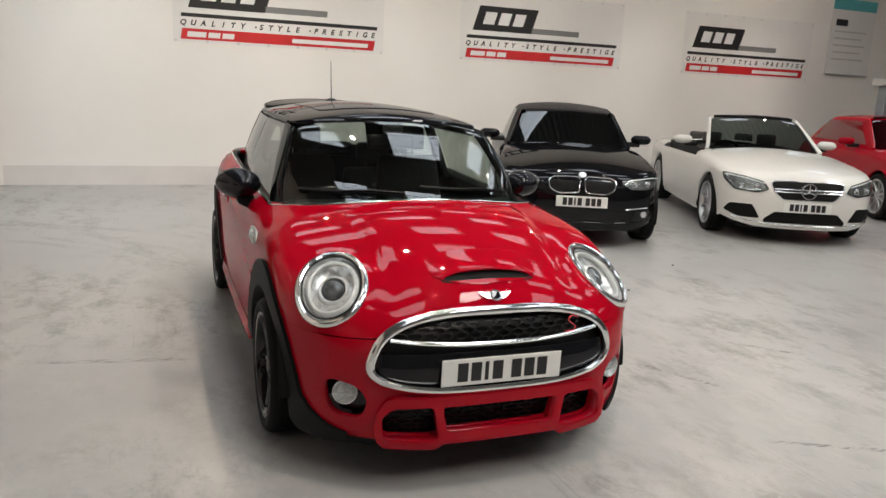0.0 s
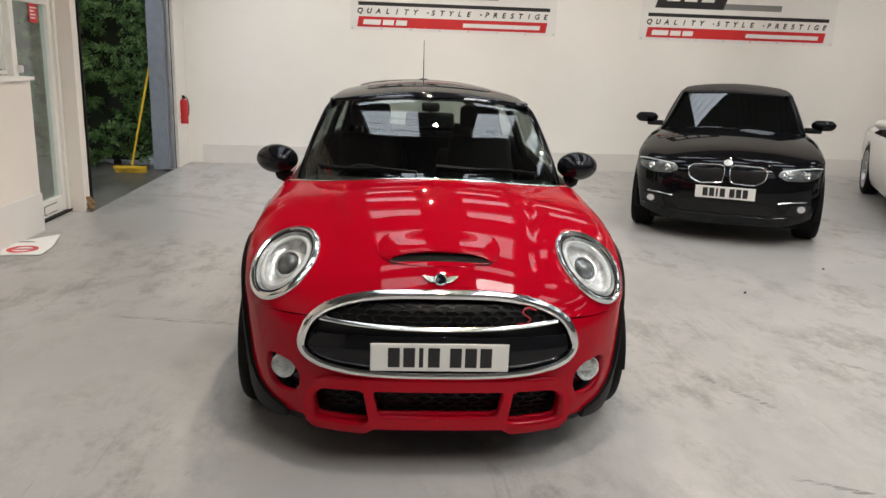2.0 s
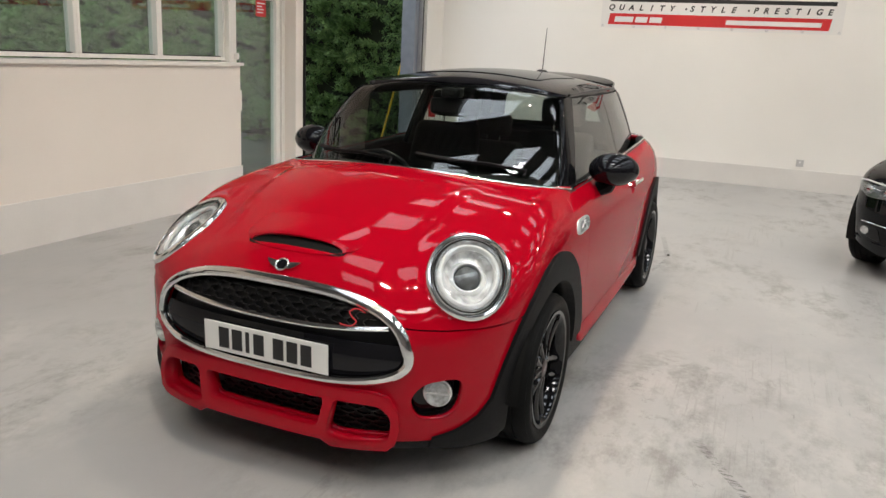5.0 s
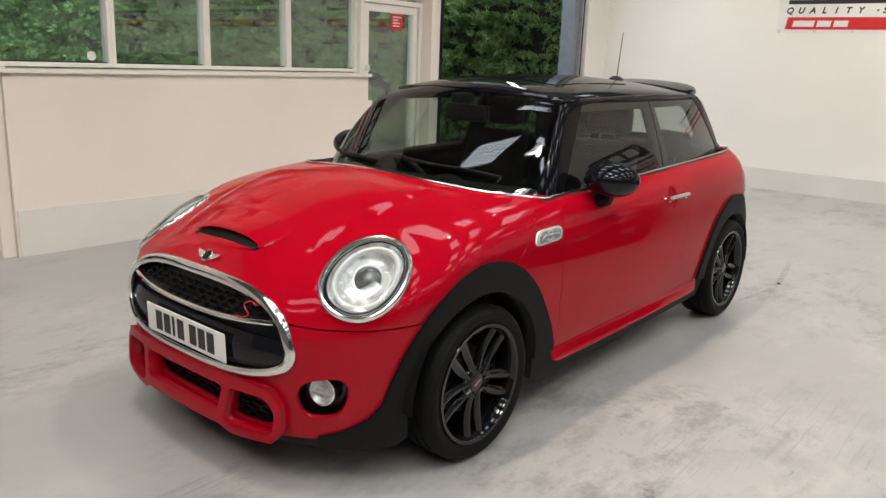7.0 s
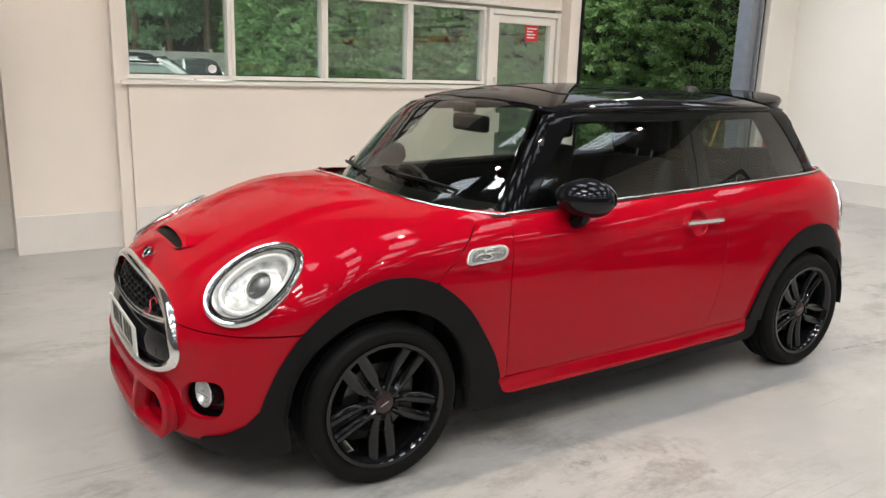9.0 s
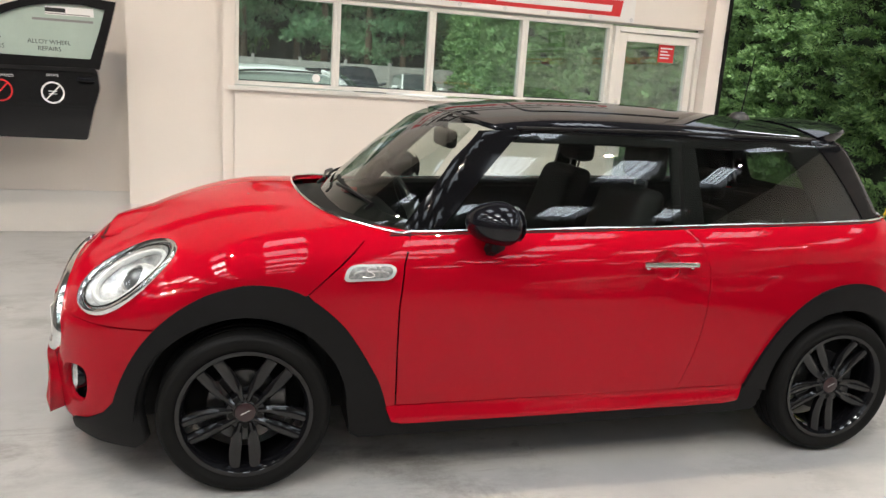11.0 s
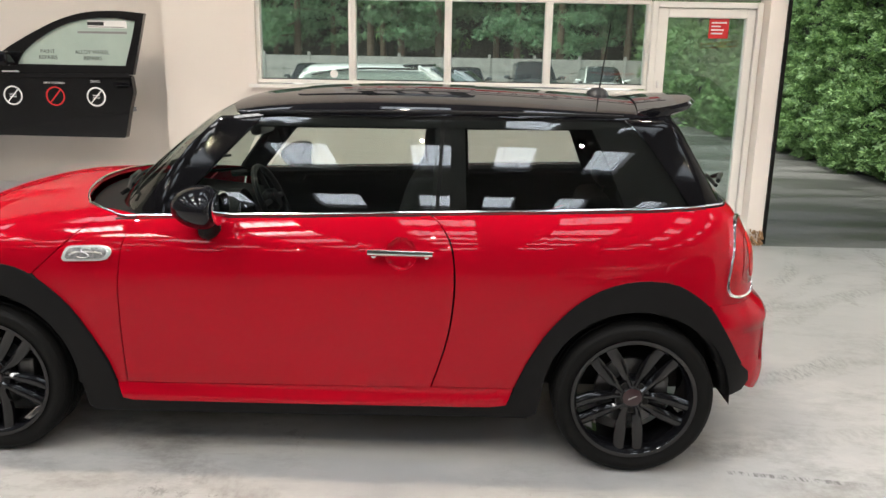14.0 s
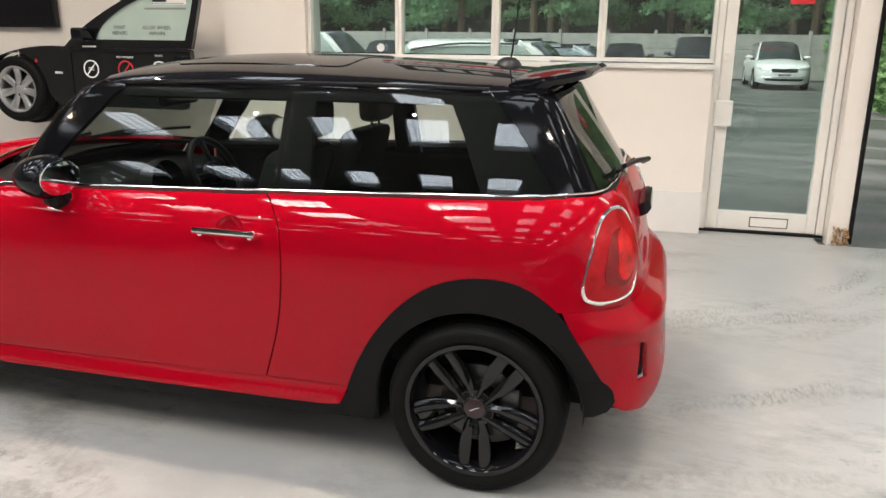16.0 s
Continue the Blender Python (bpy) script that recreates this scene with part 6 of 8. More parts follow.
# hanging pop-up banner with a teal head, further along the wall
M_PALE_PRINT = mat("pale_grey_print", (0.56, 0.54, 0.53), 0.5, vary=0.05)
pop = empty("hanging_banner", pose(11.30, 6.95, 2.15), "white hanging banner with a teal top", "banner")
part("sheet", box(0, 1.15, 0, 0.006, 0, 1.42), M_BANNER, pop)
part("head_panel", box(0, 1.15, -0.002, 0.0, 1.22, 1.42), mat("teal_print", (0.10, 0.42, 0.46), 0.45, vary=0.05), pop, "teal head panel")
part("rail", rod((0, 0.003, 0), (1.15, 0.003, 0), 0.012), M_GALV, pop)
part("mark_block", box(0.12, 0.42, -0.002, 0, 0.92, 1.04), M_BLACK_PRINT, pop)
for k in range(5):
    part("text_bar", box(0.12, 0.95 - 0.1 * (k % 2), -0.002, 0, 0.80 - 0.13 * k, 0.825 - 0.13 * k), M_PALE_PRINT, pop)
setting("wall_ledge", box(12.7, X_E, 6.6, Y_N, 1.98, 2.12, 0.01), M_BACKWALL, "white boxed ledge on the wall")
part_ = setting("wall_panel", box(12.9, X_E, 6.80, Y_N, 1.2, 1.98), mat("pale_grey_panel", (0.42, 0.46, 0.50), 0.5, vary=0.05), "pale grey-blue wall panel")

# fire extinguisher by the gate
ext = empty("fire_extinguisher", pose(-3.06, 6.62, 0.60) @ Matrix.Scale(0.78, 4), "red fire extinguisher hung on the wall by the gate", "extinguisher")
M_EXT = mat("extinguisher_red", (0.55, 0.012, 0.015), 0.3, coat=0.6, vary=0.05)
part("cylinder", lathe([(0.0, 0.0), (0.066, 0.0), (0.075, 0.012), (0.075, 0.36), (0.062, 0.41), (0.03, 0.435), (0.024, 0.45), (0.0, 0.452)], 32), M_EXT, ext, smooth=True)
part("valve", box(-0.02, 0.02, -0.03, 0.03, 0.45, 0.49, 0.006), M_DARK, ext)
part("lever", box(-0.012, 0.012, -0.09, 0.03, 0.49, 0.505, 0.004), M_DARK, ext)
strip("hose", [(0.0, 0.03, 0.47), (0.05, 0.07, 0.44), (0.075, 0.06, 0.30), (0.07, 0.05, 0.14)], 0.011, M_DARK, ext)
part("bracket", box(-0.095, -0.074, -0.03, 0.03, 0.30, 0.42), M_GALV, ext)
# socket on the back wall
sk = empty("wall_socket", pose(2.05, Y_N - 0.012, 0.36), "small white electric socket on the wall", "socket")
part("plate", box(-0.045, 0.045, -0.02, 0.012, -0.045, 0.045, 0.006), mat("grey_socket", (0.5, 0.5, 0.5), 0.4, vary=0.05), sk)
part("switch", box(-0.01, 0.01, -0.026, -0.02, 0.0, 0.025, 0.003), M_WHITE_PRINT, sk)

# warning sheet lying on the floor against the low wall
sheet = empty("floor_sign", pose(-3.07, 1.56, 0.004, 0, 0, 5), "white plastic sheet with a red round sign, lying on the floor", "sign")
bm = box(-0.17, 0.17, -0.25, 0.25, 0, 0.006, 0.002)
bmesh.ops.bisect_plane(bm, geom=bm.verts[:] + bm.edges[:] + bm.faces[:], plane_co=(0.06, 0.12, 0), plane_no=(0.6, 0.8, 0))
for v in bm.verts:
    v.co.z += max(0, 0.6 * (v.co.x - 0.06) + 0.8 * (v.co.y - 0.12)) * 0.3
part("board", bm, M_WHITE_PRINT, sheet)
part("red_ring", lathe([(0.075, 0.0065), (0.075, 0.008), (0.115, 0.008), (0.115, 0.0065)], 36, m=pose(-0.02, -0.07, 0)), M_RED_PRINT, sheet)
part("text_bar", box(-0.15, 0.02, 0.17, 0.20, 0.0065, 0.0075), M_BLACK_PRINT, sheet)
part("sign_bar", box(-0.095, 0.055, -0.085, -0.055, 0.0065, 0.008), M_RED_PRINT, sheet)

# yellow broom leaning at the gate
br = empty("broom", pose(-3.63, 6.02, -0.03), "yellow broom leaning beside the gate", "broom")
part("handle", rod((0.0, -0.02, 0.10), (0.24, 0.20, 1.42), 0.014), M_YELLOW, br, smooth=True)
part("head", box(-0.24, 0.18, -0.05, 0.03, 0.05, 0.09, 0.01), M_YELLOW, br)
bm = bmesh.new()
random.seed(11)
for i in range(120):
    x, y = random.uniform(-0.23, 0.17), random.uniform(-0.045, 0.025)
    rod((x, y, 0.06), (x + random.uniform(-0.02, 0.02), y + random.uniform(-0.02, 0.02), 0.0), 0.004, 4, bm)
tagged(part("bristles", bm, M_YELLOW, br), kind="stuff")
# bits on the floor
random.seed(21)
M_CRUMB = mat("dry_dirt", (0.05, 0.045, 0.038), 0.9, vary=0.3, scale=60)
for x, y, r in ((0.943, 2.268, 0.011), (2.4, 0.5, 0.010), (3.4, 1.2, 0.009)):
    bm = bmesh.new()
    bmesh.ops.create_icosphere(bm, subdivisions=2, radius=r, matrix=pose(x, y, r * 0.45))
    for v in bm.verts:
        v.co.z = v.co.z * 0.8
        v.co += Vector([random.uniform(-0.003, 0.003) for _ in range(3)])
    tagged(part("floor_crumb", bm, M_CRUMB, None, "small dark crumb of dirt lying on the floor"), category="dirt")

# television on the recess wall
tv = empty("television", pose(-3.70, -4.65, 1.58), "black switched-off flat television on the wall", "television")
part("body", box(0, 0.06, -0.58, 0.58, 0, 0.68, 0.01), M_SATIN, tv)
part("screen", box(0.0605, 0.063, -0.555, 0.555, 0.03, 0.655), M_GLOSS, tv)

# wall display: the front half of a black car's side, hung on the wall
disp = empty("car_side_display", pose(-3.72, 0, 0), "black car side panel with silver wheel hung on the wall", "wall display")
X_D = 0.60
M_DISP = mat("black_display_paint", (0.006, 0.006, 0.007), 0.22, coat=0.7, vary=0.12, scale=4)
door_low = rounded([(-3.50, 1.37), (-2.262, 1.392), (-2.245, 1.25), (-2.290, 1.10), (-2.345, 0.855), (-3.50, 0.862)], 0.02)
d_low = part("display_door", prism(door_low, 0.07, "x", X_D - 0.07), M_DISP, disp)
part("door_crease", prism([(-3.50, 1.085), (-2.292, 1.10), (-2.300, 1.075), (-3.50, 1.06)], 0.012, "x", X_D - 0.001), M_DISP, d_low)
part("door_ledge", prism([(-3.50, 1.385), (-2.27, 1.405), (-2.272, 1.375), (-3.50, 1.355)], 0.020, "x", X_D - 0.002), M_SATIN, d_low, "dark window ledge strip")
outer = flow([(-3.60, 1.385), (-3.46, 1.505), (-3.28, 1.625), (-3.06, 1.745), (-2.84, 1.845), (-2.62, 1.905), (-2.36, 1.922), (-2.115, 1.905)], 5) + [(-2.165, 1.70), (-2.245, 1.395)]
inner_ = [(-2.305, 1.470), (-2.235, 1.69), (-2.195, 1.840)] + flow([(-2.36, 1.865), (-2.60, 1.852), (-2.82, 1.795), (-3.03, 1.685), (-3.17, 1.575), (-3.238, 1.472)], 5)
fr = bmesh.new()
ea = []
for ring in (outer, inner_):
    vs = [fr.verts.new((X_D - 0.01, y, z)) for y, z in ring]
    ea += [fr.edges.new((vs[i], vs[(i + 1) % len(vs)])) for i in range(len(vs))]
bmesh.ops.triangle_fill(fr, use_beauty=True, edges=ea, normal=(1, 0, 0))
ext_ = bmesh.ops.extrude_face_region(fr, geom=fr.faces[:])
bmesh.ops.translate(fr, verts=[v for v in ext_["geom"] if isinstance(v, bmesh.types.BMVert)], vec=(-0.05, 0, 0))
part("window_frame", fr, M_DISP, d_low)
M_FROST = mat("pale_green_display_glass", (0.42, 0.52, 0.47), 0.25, coat=0.4, vary=0.05)
part("window_sheet", prism(inner_, 0.006, "x", X_D - 0.035), M_FROST, d_low, "pale green glass with lettering")
part("mark_sheet", box(X_D - 0.028, X_D - 0.026, -2.61, -2.275, 1.780, 1.842), M_WHITE_PRINT, d_low)
part("mark_block", box(X_D - 0.0255, X_D - 0.025, -2.61, -2.47, 1.80, 1.83), M_BLACK_PRINT, d_low)
part("text_bar", box(X_D - 0.0255, X_D - 0.025, -2.61, -2.30, 1.785, 1.792), M_GREY_PRINT, d_low)
part("text_bar", box(X_D - 0.028, X_D - 0.026, -2.70, -2.28, 1.735, 1.752), M_GREY_PRINT, d_low)
TX = Matrix.Rotation(math.pi / 2, 4, "Z") @ Matrix.Rotation(math.pi / 2, 4, "X")


def on_display(text, y, z, size, material, x=X_D - 0.027, width=None):
    words("lettering", text, size, material, Matrix.Translation((x, y, z)) @ TX, d_low, 0.0006, align="CENTER", width=width)


on_display("PAINT", -2.975, 1.566, 0.045, M_BLACK_PRINT)
on_display("REPAIRS", -2.975, 1.516, 0.045, M_BLACK_PRINT)
on_display("ALLOY WHEEL", -2.59, 1.564, 0.045, M_BLACK_PRINT)
on_display("REPAIRS", -2.59, 1.514, 0.045, M_BLACK_PRINT)
on_display("NOT COVERED", -2.93, 1.308, 0.026, M_WHITE_PRINT, X_D + 0.001)
on_display("DENTS", -2.575, 1.326, 0.027, M_WHITE_PRINT, X_D + 0.001)
for y, mt in ((-3.30, M_WHITE_PRINT), (-2.93, M_RED_PRINT), (-2.575, M_WHITE_PRINT)):
    disc = part("round_sign", lathe([(0.070, 0.0), (0.070, 0.002), (0.083, 0.002), (0.083, 0.0)], 40, m=Matrix.Translation((X_D + 0.0005, y, 1.205)) @ Matrix.Rotation(math.pi / 2, 4, "Y")), mt, d_low, "round sign ring")
    part("sign_stroke", prism([(y - 0.055, 1.150), (y - 0.040, 1.150), (y + 0.055, 1.260), (y + 0.040, 1.260)] if mt is M_RED_PRINT else [(y - 0.050, 1.155), (y - 0.042, 1.150), (y + 0.052, 1.255), (y + 0.044, 1.260)], 0.002, "x", X_D + 0.0005), mt, disc)
    if mt is M_WHITE_PRINT:
        for k in range(2):
            part("sign_text_bar", box(X_D + 0.0005, X_D + 0.002, y - 0.03, y + 0.03, 1.192 + 0.020 * k, 1.199 + 0.020 * k), mt, disc)
part("text_bar", box(X_D + 0.0005, X_D + 0.002, -3.372, -3.228, 1.402, 1.416), M_WHITE_PRINT, d_low)
part("door_pull", box(X_D + 0.012, X_D + 0.030, -2.405, -2.270, 1.300, 1.330, 0.008, 3), M_GLOSS, d_low, "gloss black door handle", True)
part("pull_bowl", prism(rounded([(-2.39, 1.285), (-2.285, 1.285), (-2.275, 1.345), (-2.395, 1.345)], 0.02), 0.004, "x", X_D - 0.002), M_DARK, d_low)
# wing with wheel
wing_pts = flow([(-3.51, 1.40), (-3.75, 1.41), (-4.05, 1.38), (-4.35, 1.30), (-4.62, 1.16), (-4.72, 1.0)], 5) + [(-4.72, 0.92), (-4.48, 0.92)] + arch(-4.14, 0.345, 172, -3, 18, 1.0) + [(-3.70, 0.865), (-3.51, 0.862)]
d_wing = part("display_wing", prism(wing_pts, 0.07, "x", X_D - 0.07), M_DISP, disp)
part("indicator", box(X_D, X_D + 0.008, -3.70, -3.62, 1.155, 1.175, 0.003), M_WHITE_PRINT, d_wing)
for z0, z1, w in ((1.30, 1.36, 0.004), (1.29, 1.305, 0.012)):
    part("arrow_bar", box(X_D + 0.0005, X_D + 0.002, -4.09 - w, -4.09 + w, z0, z1), M_WHITE_PRINT, d_wing)
part("red_dot", lathe([(0.0, 0.002), (0.018, 0.002), (0.018, 0.0)], 16, m=Matrix.Translation((X_D, -3.90, 1.27)) @ Matrix.Rotation(math.pi / 2, 4, "Y")), M_RED_PRINT, d_wing)
bm = box(X_D - 0.03, X_D + 0.15, -3.375, -3.245, 1.455, 1.575, 0.03, 3)
part("display_mirror", bm, M_GLOSS, disp, "black door mirror", True)
wheel_mesh("wheel", disp, pose(X_D - 0.06, -4.14, 1.0), 0.31, 0.19, 0.215, M_ALLOY, "seven")
part("wheel_back", rod((X_D - 0.3, -4.14, 1.0), (X_D - 0.16, -4.14, 1.0), 0.34, 32), M_DARK, disp)
for y in (-4.5, -3.6, -2.5):
    part("wall_bracket", box(0.0, X_D - 0.06, y - 0.02, y + 0.02, 1.05, 1.09), M_STEEL, disp)

# ceiling lamps: round high-bay lamps between the rooflights
M_EMIT = bpy.data.materials.new("lit_lamp_face")
M_EMIT.use_nodes = True
nt = M_EMIT.node_tree
em = nt.nodes.new("ShaderNodeEmission")
em.inputs[0].default_value, em.inputs[1].default_value = (1.0, 0.85, 0.67, 1), 2600.0
nt.links.new(em.outputs[0], nt.nodes["Material Output"].inputs[0])


def lit_face(strength):
    m = M_EMIT.copy()
    m.node_tree.nodes[em.name].inputs[1].default_value = strength
    return m


for xs_row, ys_row, glow in (((0.22,), (-5.4, -2.4, 0.10), M_EMIT), ((0.22,), (2.5, 5.0), lit_face(1750.0)), ((4.3,), (-5.4, -2.4, 0.10), lit_face(1450.0)), ((4.3, 8.9), (2.5, 5.0), lit_face(1200.0)), ((8.9,), (-5.4, -2.4, 0.10), lit_face(820.0))):
    hb = None
    for x in xs_row:
        for y in ys_row:
            m_ = pose(x, y, CEIL - 0.24)
            if hb is None:
                hb = empty("high_bay_lamp", m_, "round warm high-bay lamp hung from the roof", "lamp", "high-bay lamps")
                part("housing", lathe([(0.0, 0.20), (0.06, 0.19), (0.07, 0.12), (0.09, 0.03), (0.10, 0.0), (0.036, 0.002)], 32), M_SATIN, hb, smooth=True)
                part("lit_face", lathe([(0.0, -0.016), (0.014, -0.0145), (0.025, -0.010), (0.032, -0.004), (0.036, 0.004)], 32), glow, hb)
                part("cable", rod((0, 0, 0.19), (0, 0, 0.25), 0.006), M_DARK, hb)
            else:
                copy_thing(hb, m_)

# a small round sticker on the office window
part_ = empty("window_sticker", pose(-3.405, -0.555, 1.43), "small round white sticker on the office window", "sticker")
part("sticker_face", lathe([(0.0, 0.0015), (0.035, 0.0015), (0.035, 0.0)], 24, m=Matrix.Rotation(math.pi / 2, 4, "Y")), M_WHITE_PRINT, part_)

# ---- the other cars ----
M_BLACK_PAINT = mat("black_car_paint", (0.004, 0.004, 0.005), 0.3, coat=0.6, spec=0.0, vary=0.1, scale=3)
M_WHITE_PAINT = mat("white_car_paint", (0.72, 0.71, 0.68), 0.35, coat=1.0, spec=0.2, vary=0.02, scale=3)
M_GREY_PAINT = mat("dark_grey_car_paint", (0.045, 0.05, 0.055), 0.3, coat=0.8, vary=0.08, scale=3)
M_SILVER_PAINT = mat("silver_car_paint", (0.36, 0.38, 0.40), 0.3, metal=0.4, coat=0.8, vary=0.05, scale=3)
M_FAR_GLASS = glass("green_tinted_windscreen", (0.15, 0.18, 0.17), f0=0.085)
M_FABRIC = mat("black_soft_top", (0.030, 0.026, 0.025), 0.9, vary=0.2, scale=10, bump=0.4, bscale=260)
M_CREAM_SEAT = mat("dark_leather", (0.05, 0.045, 0.04), 0.5, vary=0.15, scale=12)


class SimpleCar:
    """A car from a few lengths: nose and tail (y), axle gap, half width, bonnet, screen and roof lines."""

    def __init__(self, name, label, m, paint, nose, tail, wb, hw, hood0, hood1, ys, yt, zr, yr, yb, deck, wr=0.33, roof="hard", rim=None, style="ten", group="", axle=None, roof_mat=None, detail=True):
        self.hw, self.nose, self.tail = hw, nose, tail
        self.front = axle if axle is not None else -wb / 2
        self.back = self.front + wb
        root = self.root = empty(name, m, label, "car", group)
        half = curve((0.1, hw - 0.07), (0.35, hw - 0.012), (0.55, hw), (0.75, hw - 0.012), (0.88, hw - 0.045), (0.98, hw - 0.11), (1.1, hw - 0.22), (1.3, hw - 0.4))
        nl = curve((0.1, nose + 0.10), (0.28, nose + 0.015), (0.5, nose), (0.64, nose + 0.025), (0.8, nose + 0.12), (1.0, nose + 0.4), (1.2, nose + 0.7))
        tl = curve((0.1, tail - 0.12), (0.3, tail - 0.02), (0.52, tail), (0.7, tail - 0.03), (0.9, tail - 0.10), (1.1, tail - 0.25))
        dl = curve((nose - 0.1, hood0 - 0.10), (nose + 0.06, hood0), (nose + 0.5, hood0 + 0.55 * (hood1 - hood0)), (ys - 0.25, hood1 - 0.015), (ys, hood1), (yb, deck), (tail - 0.15, deck - 0.03), (tail + 0.1, deck - 0.15))
        cf, cr = nose + 0.72, tail - 0.6

        def low(p):
            x, y, z = np.abs(p[:, 0]), p[:, 1], p[:, 2]
            a = half(z) - 0.012 * (y / 1.5) ** 2
            df = np.maximum(cf - y, 0) / (cf - nl(z))
            dr = np.maximum(y - cr, 0) / (tl(z) - cr)
            n = np.where(y < 0, 2.9, 3.6)
            plan = (((x / a) ** n + (df + dr) ** n + 1e-12) ** (1 / n) - 1) * 0.8
            return smax(smax(plan, (z - dl(y) + 0.12 * x * x) * 0.9, 0.07), 0.15 - z, 0.03)

        z0 = min(hood1, deck) - 0.03
        sl = curve((z0 - 0.1, ys - 0.1 * (yt - ys) / (zr - z0)), (z0, ys), (zr, yt), (zr + 0.1, yt + 0.1 * (yt - ys) / (zr - z0)))
        rl = curve((deck - 0.1, yb + 0.1 * (yb - yr) / (zr - deck)), (deck, yb), (zr, yr), (zr + 0.1, yr - 0.1 * (yb - yr) / (zr - deck)))
        gh = curve((0.8, hw - 0.11), (0.98, hw - 0.155), (zr - 0.06, hw - 0.31), (zr + 0.1, hw - 0.42))

        def up(p):
            x, y, z = np.abs(p[:, 0]), p[:, 1], p[:, 2]
            side = (x - gh(z) + 0.04 * np.clip(y - 0.5, 0, 3) ** 2) * 0.95
            top = z - zr + 0.16 * x * x + 0.03 * (y - (yt + yr) / 2) ** 2
            return smax(smax(side, top, 0.05), smax((sl(z) + 0.32 * x * x - y) * 0.6, (y - rl(z) + 0.25 * x * x) * 0.7, 0.03), 0.06)

        self.low, self.up = Skin(low), Skin(up)
        low, up = self.low, self.up
        self.nose_view, self.tail_view = Round(cf + 0.1, -1), Round(cr - 0.1, 1)
        zb = 0.19
        ra = wr + 0.045
        y0, y1 = self.front - ra - 0.06, self.back + ra + 0.06

        def top_z(y):
            return float(dl(np.array(y))) - 0.12 * hw * hw - 0.045

        ty = np.linspace(y0, y1, 18)
        side = [(y, top_z(y)) for y in ty[::-1]]
        side += [(y0, zb + 0.08), (self.front - ra, 0.24)] + arch(self.front, ra, 190, -10, 16, wr) + [(self.front + ra + 0.06, zb), (self.back - ra - 0.06, zb)] + arch(self.back, ra, 190, -10, 16, wr) + [(y1 - 0.02, 0.24), (y1, zb + 0.08)]
        panel("body_side", low, SIDE, side, paint, root, step=0.09, both=True, rim=0.05)
        e0 = [tuple(q) for q in on_skin(low, SIDE, [(y0, z) for z in np.linspace(zb + 0.08, top_z(y0), 5)])]
        nz = hood0 - 0.05
        arc_ = [(hw * c, y0 + (nose - y0) * math.sqrt(max(0, 1 - c * c)), top_z(y0) + (nz - top_z(y0)) * math.sqrt(max(0, 1 - c * c))) for c in (0.85, 0.6, 0.3, 0)]
        face = e0 + arc_
        line = face + [(-x, y, z) for x, y, z in face[-2::-1]] + [(-hw * 0.6, nose + 0.1, zb), (0, nose, zb - 0.01), (hw * 0.6, nose + 0.1, zb)]
        panel("front_bumper", low, self.nose_view, line, paint, root, step=0.06)
        edge = [tuple(q) for q in on_skin(low, self.nose_view, [self.nose_view.uv(q) for q in [e0[-1]] + arc_])]
        sid = [tuple(q) for q in on_skin(low, SIDE, [(y, top_z(y)) for y in np.linspace(y0, ys + 0.12, 8)[1:]])]
        self.ws_edge = [(x, ys - 0.02 + 0.32 * x * x) for x in (hw - 0.2, hw * 0.5, 0)]
        hood = edge[::-1] + sid + [tuple(q) for q in on_skin(low, TOP, self.ws_edge)]
        dome = Dome((0, (nose + ys) / 2, 0.45), (0, 0, 1), (0, 1, 0))
        self.hood = panel("bonnet", low, dome, hood + [(-x, y, z) for x, y, z in hood[-2:0:-1]], paint, root, step=0.06, lift=0.003)
        e1 = [tuple(q) for q in on_skin(low, SIDE, [(y1, z) for z in np.linspace(zb + 0.08, top_z(y1), 5)])]
        bz = deck - 0.10
        arc2 = [(hw * c, y1 + (tail - y1) * math.sqrt(1 - c * c), top_z(y1) + (bz - top_z(y1)) * math.sqrt(1 - c * c)) for c in (0.85, 0.6, 0.3, 0)]
        rear = e1 + arc2
        panel("rear_bumper", low, self.tail_view, ([(-x, y, z) for x, y, z in rear] + rear[-2::-1] + [(hw * 0.6, tail - 0.1, zb + 0.05), (0, tail, zb + 0.05), (-hw * 0.6, tail - 0.1, zb + 0.05)]), paint, root, step=0.08)
        edge2 = [tuple(q) for q in on_skin(low, self.tail_view, [self.tail_view.uv(q) for q in [e1[-1]] + arc2])]
        sid2 = [tuple(q) for q in on_skin(low, SIDE, [(y, top_z(y)) for y in np.linspace(y1, ys + 0.12, 10)[1:]])]
        dk = edge2[::-1] + sid2 + [(0, ys + 0.1, deck)]
        dome2 = Dome((0, (tail + ys) / 2, 0.40), (0, 0, 1), (0, 1, 0))
        if roof != "open":
            panel("rear_deck", low, dome2, dk + [(-x, y, z) for x, y, z in dk[-2:0:-1]], paint, root, step=0.08, lift=0.002)
        else:
            yc_ = yb - 0.25
            dk = edge2[::-1] + [q for q in sid2 if q[1] > yc_] + [(hw - 0.18, yc_, deck), (0, yc_ - 0.03, deck)]
            panel("rear_deck", low, dome2, dk + [(-x, y, z) for x, y, z in dk[-2:0:-1]], paint, root, step=0.08, lift=0.002)
        part("underbody", box(-hw + 0.22, hw - 0.22, nose + 0.25, tail - 0.25, 0.16, 0.5), M_DARK, root)
        xs_, zt = hw - 0.32, zr - (0.115 if roof == "soft" else 0.055)
        zs = hood1 - 0.06
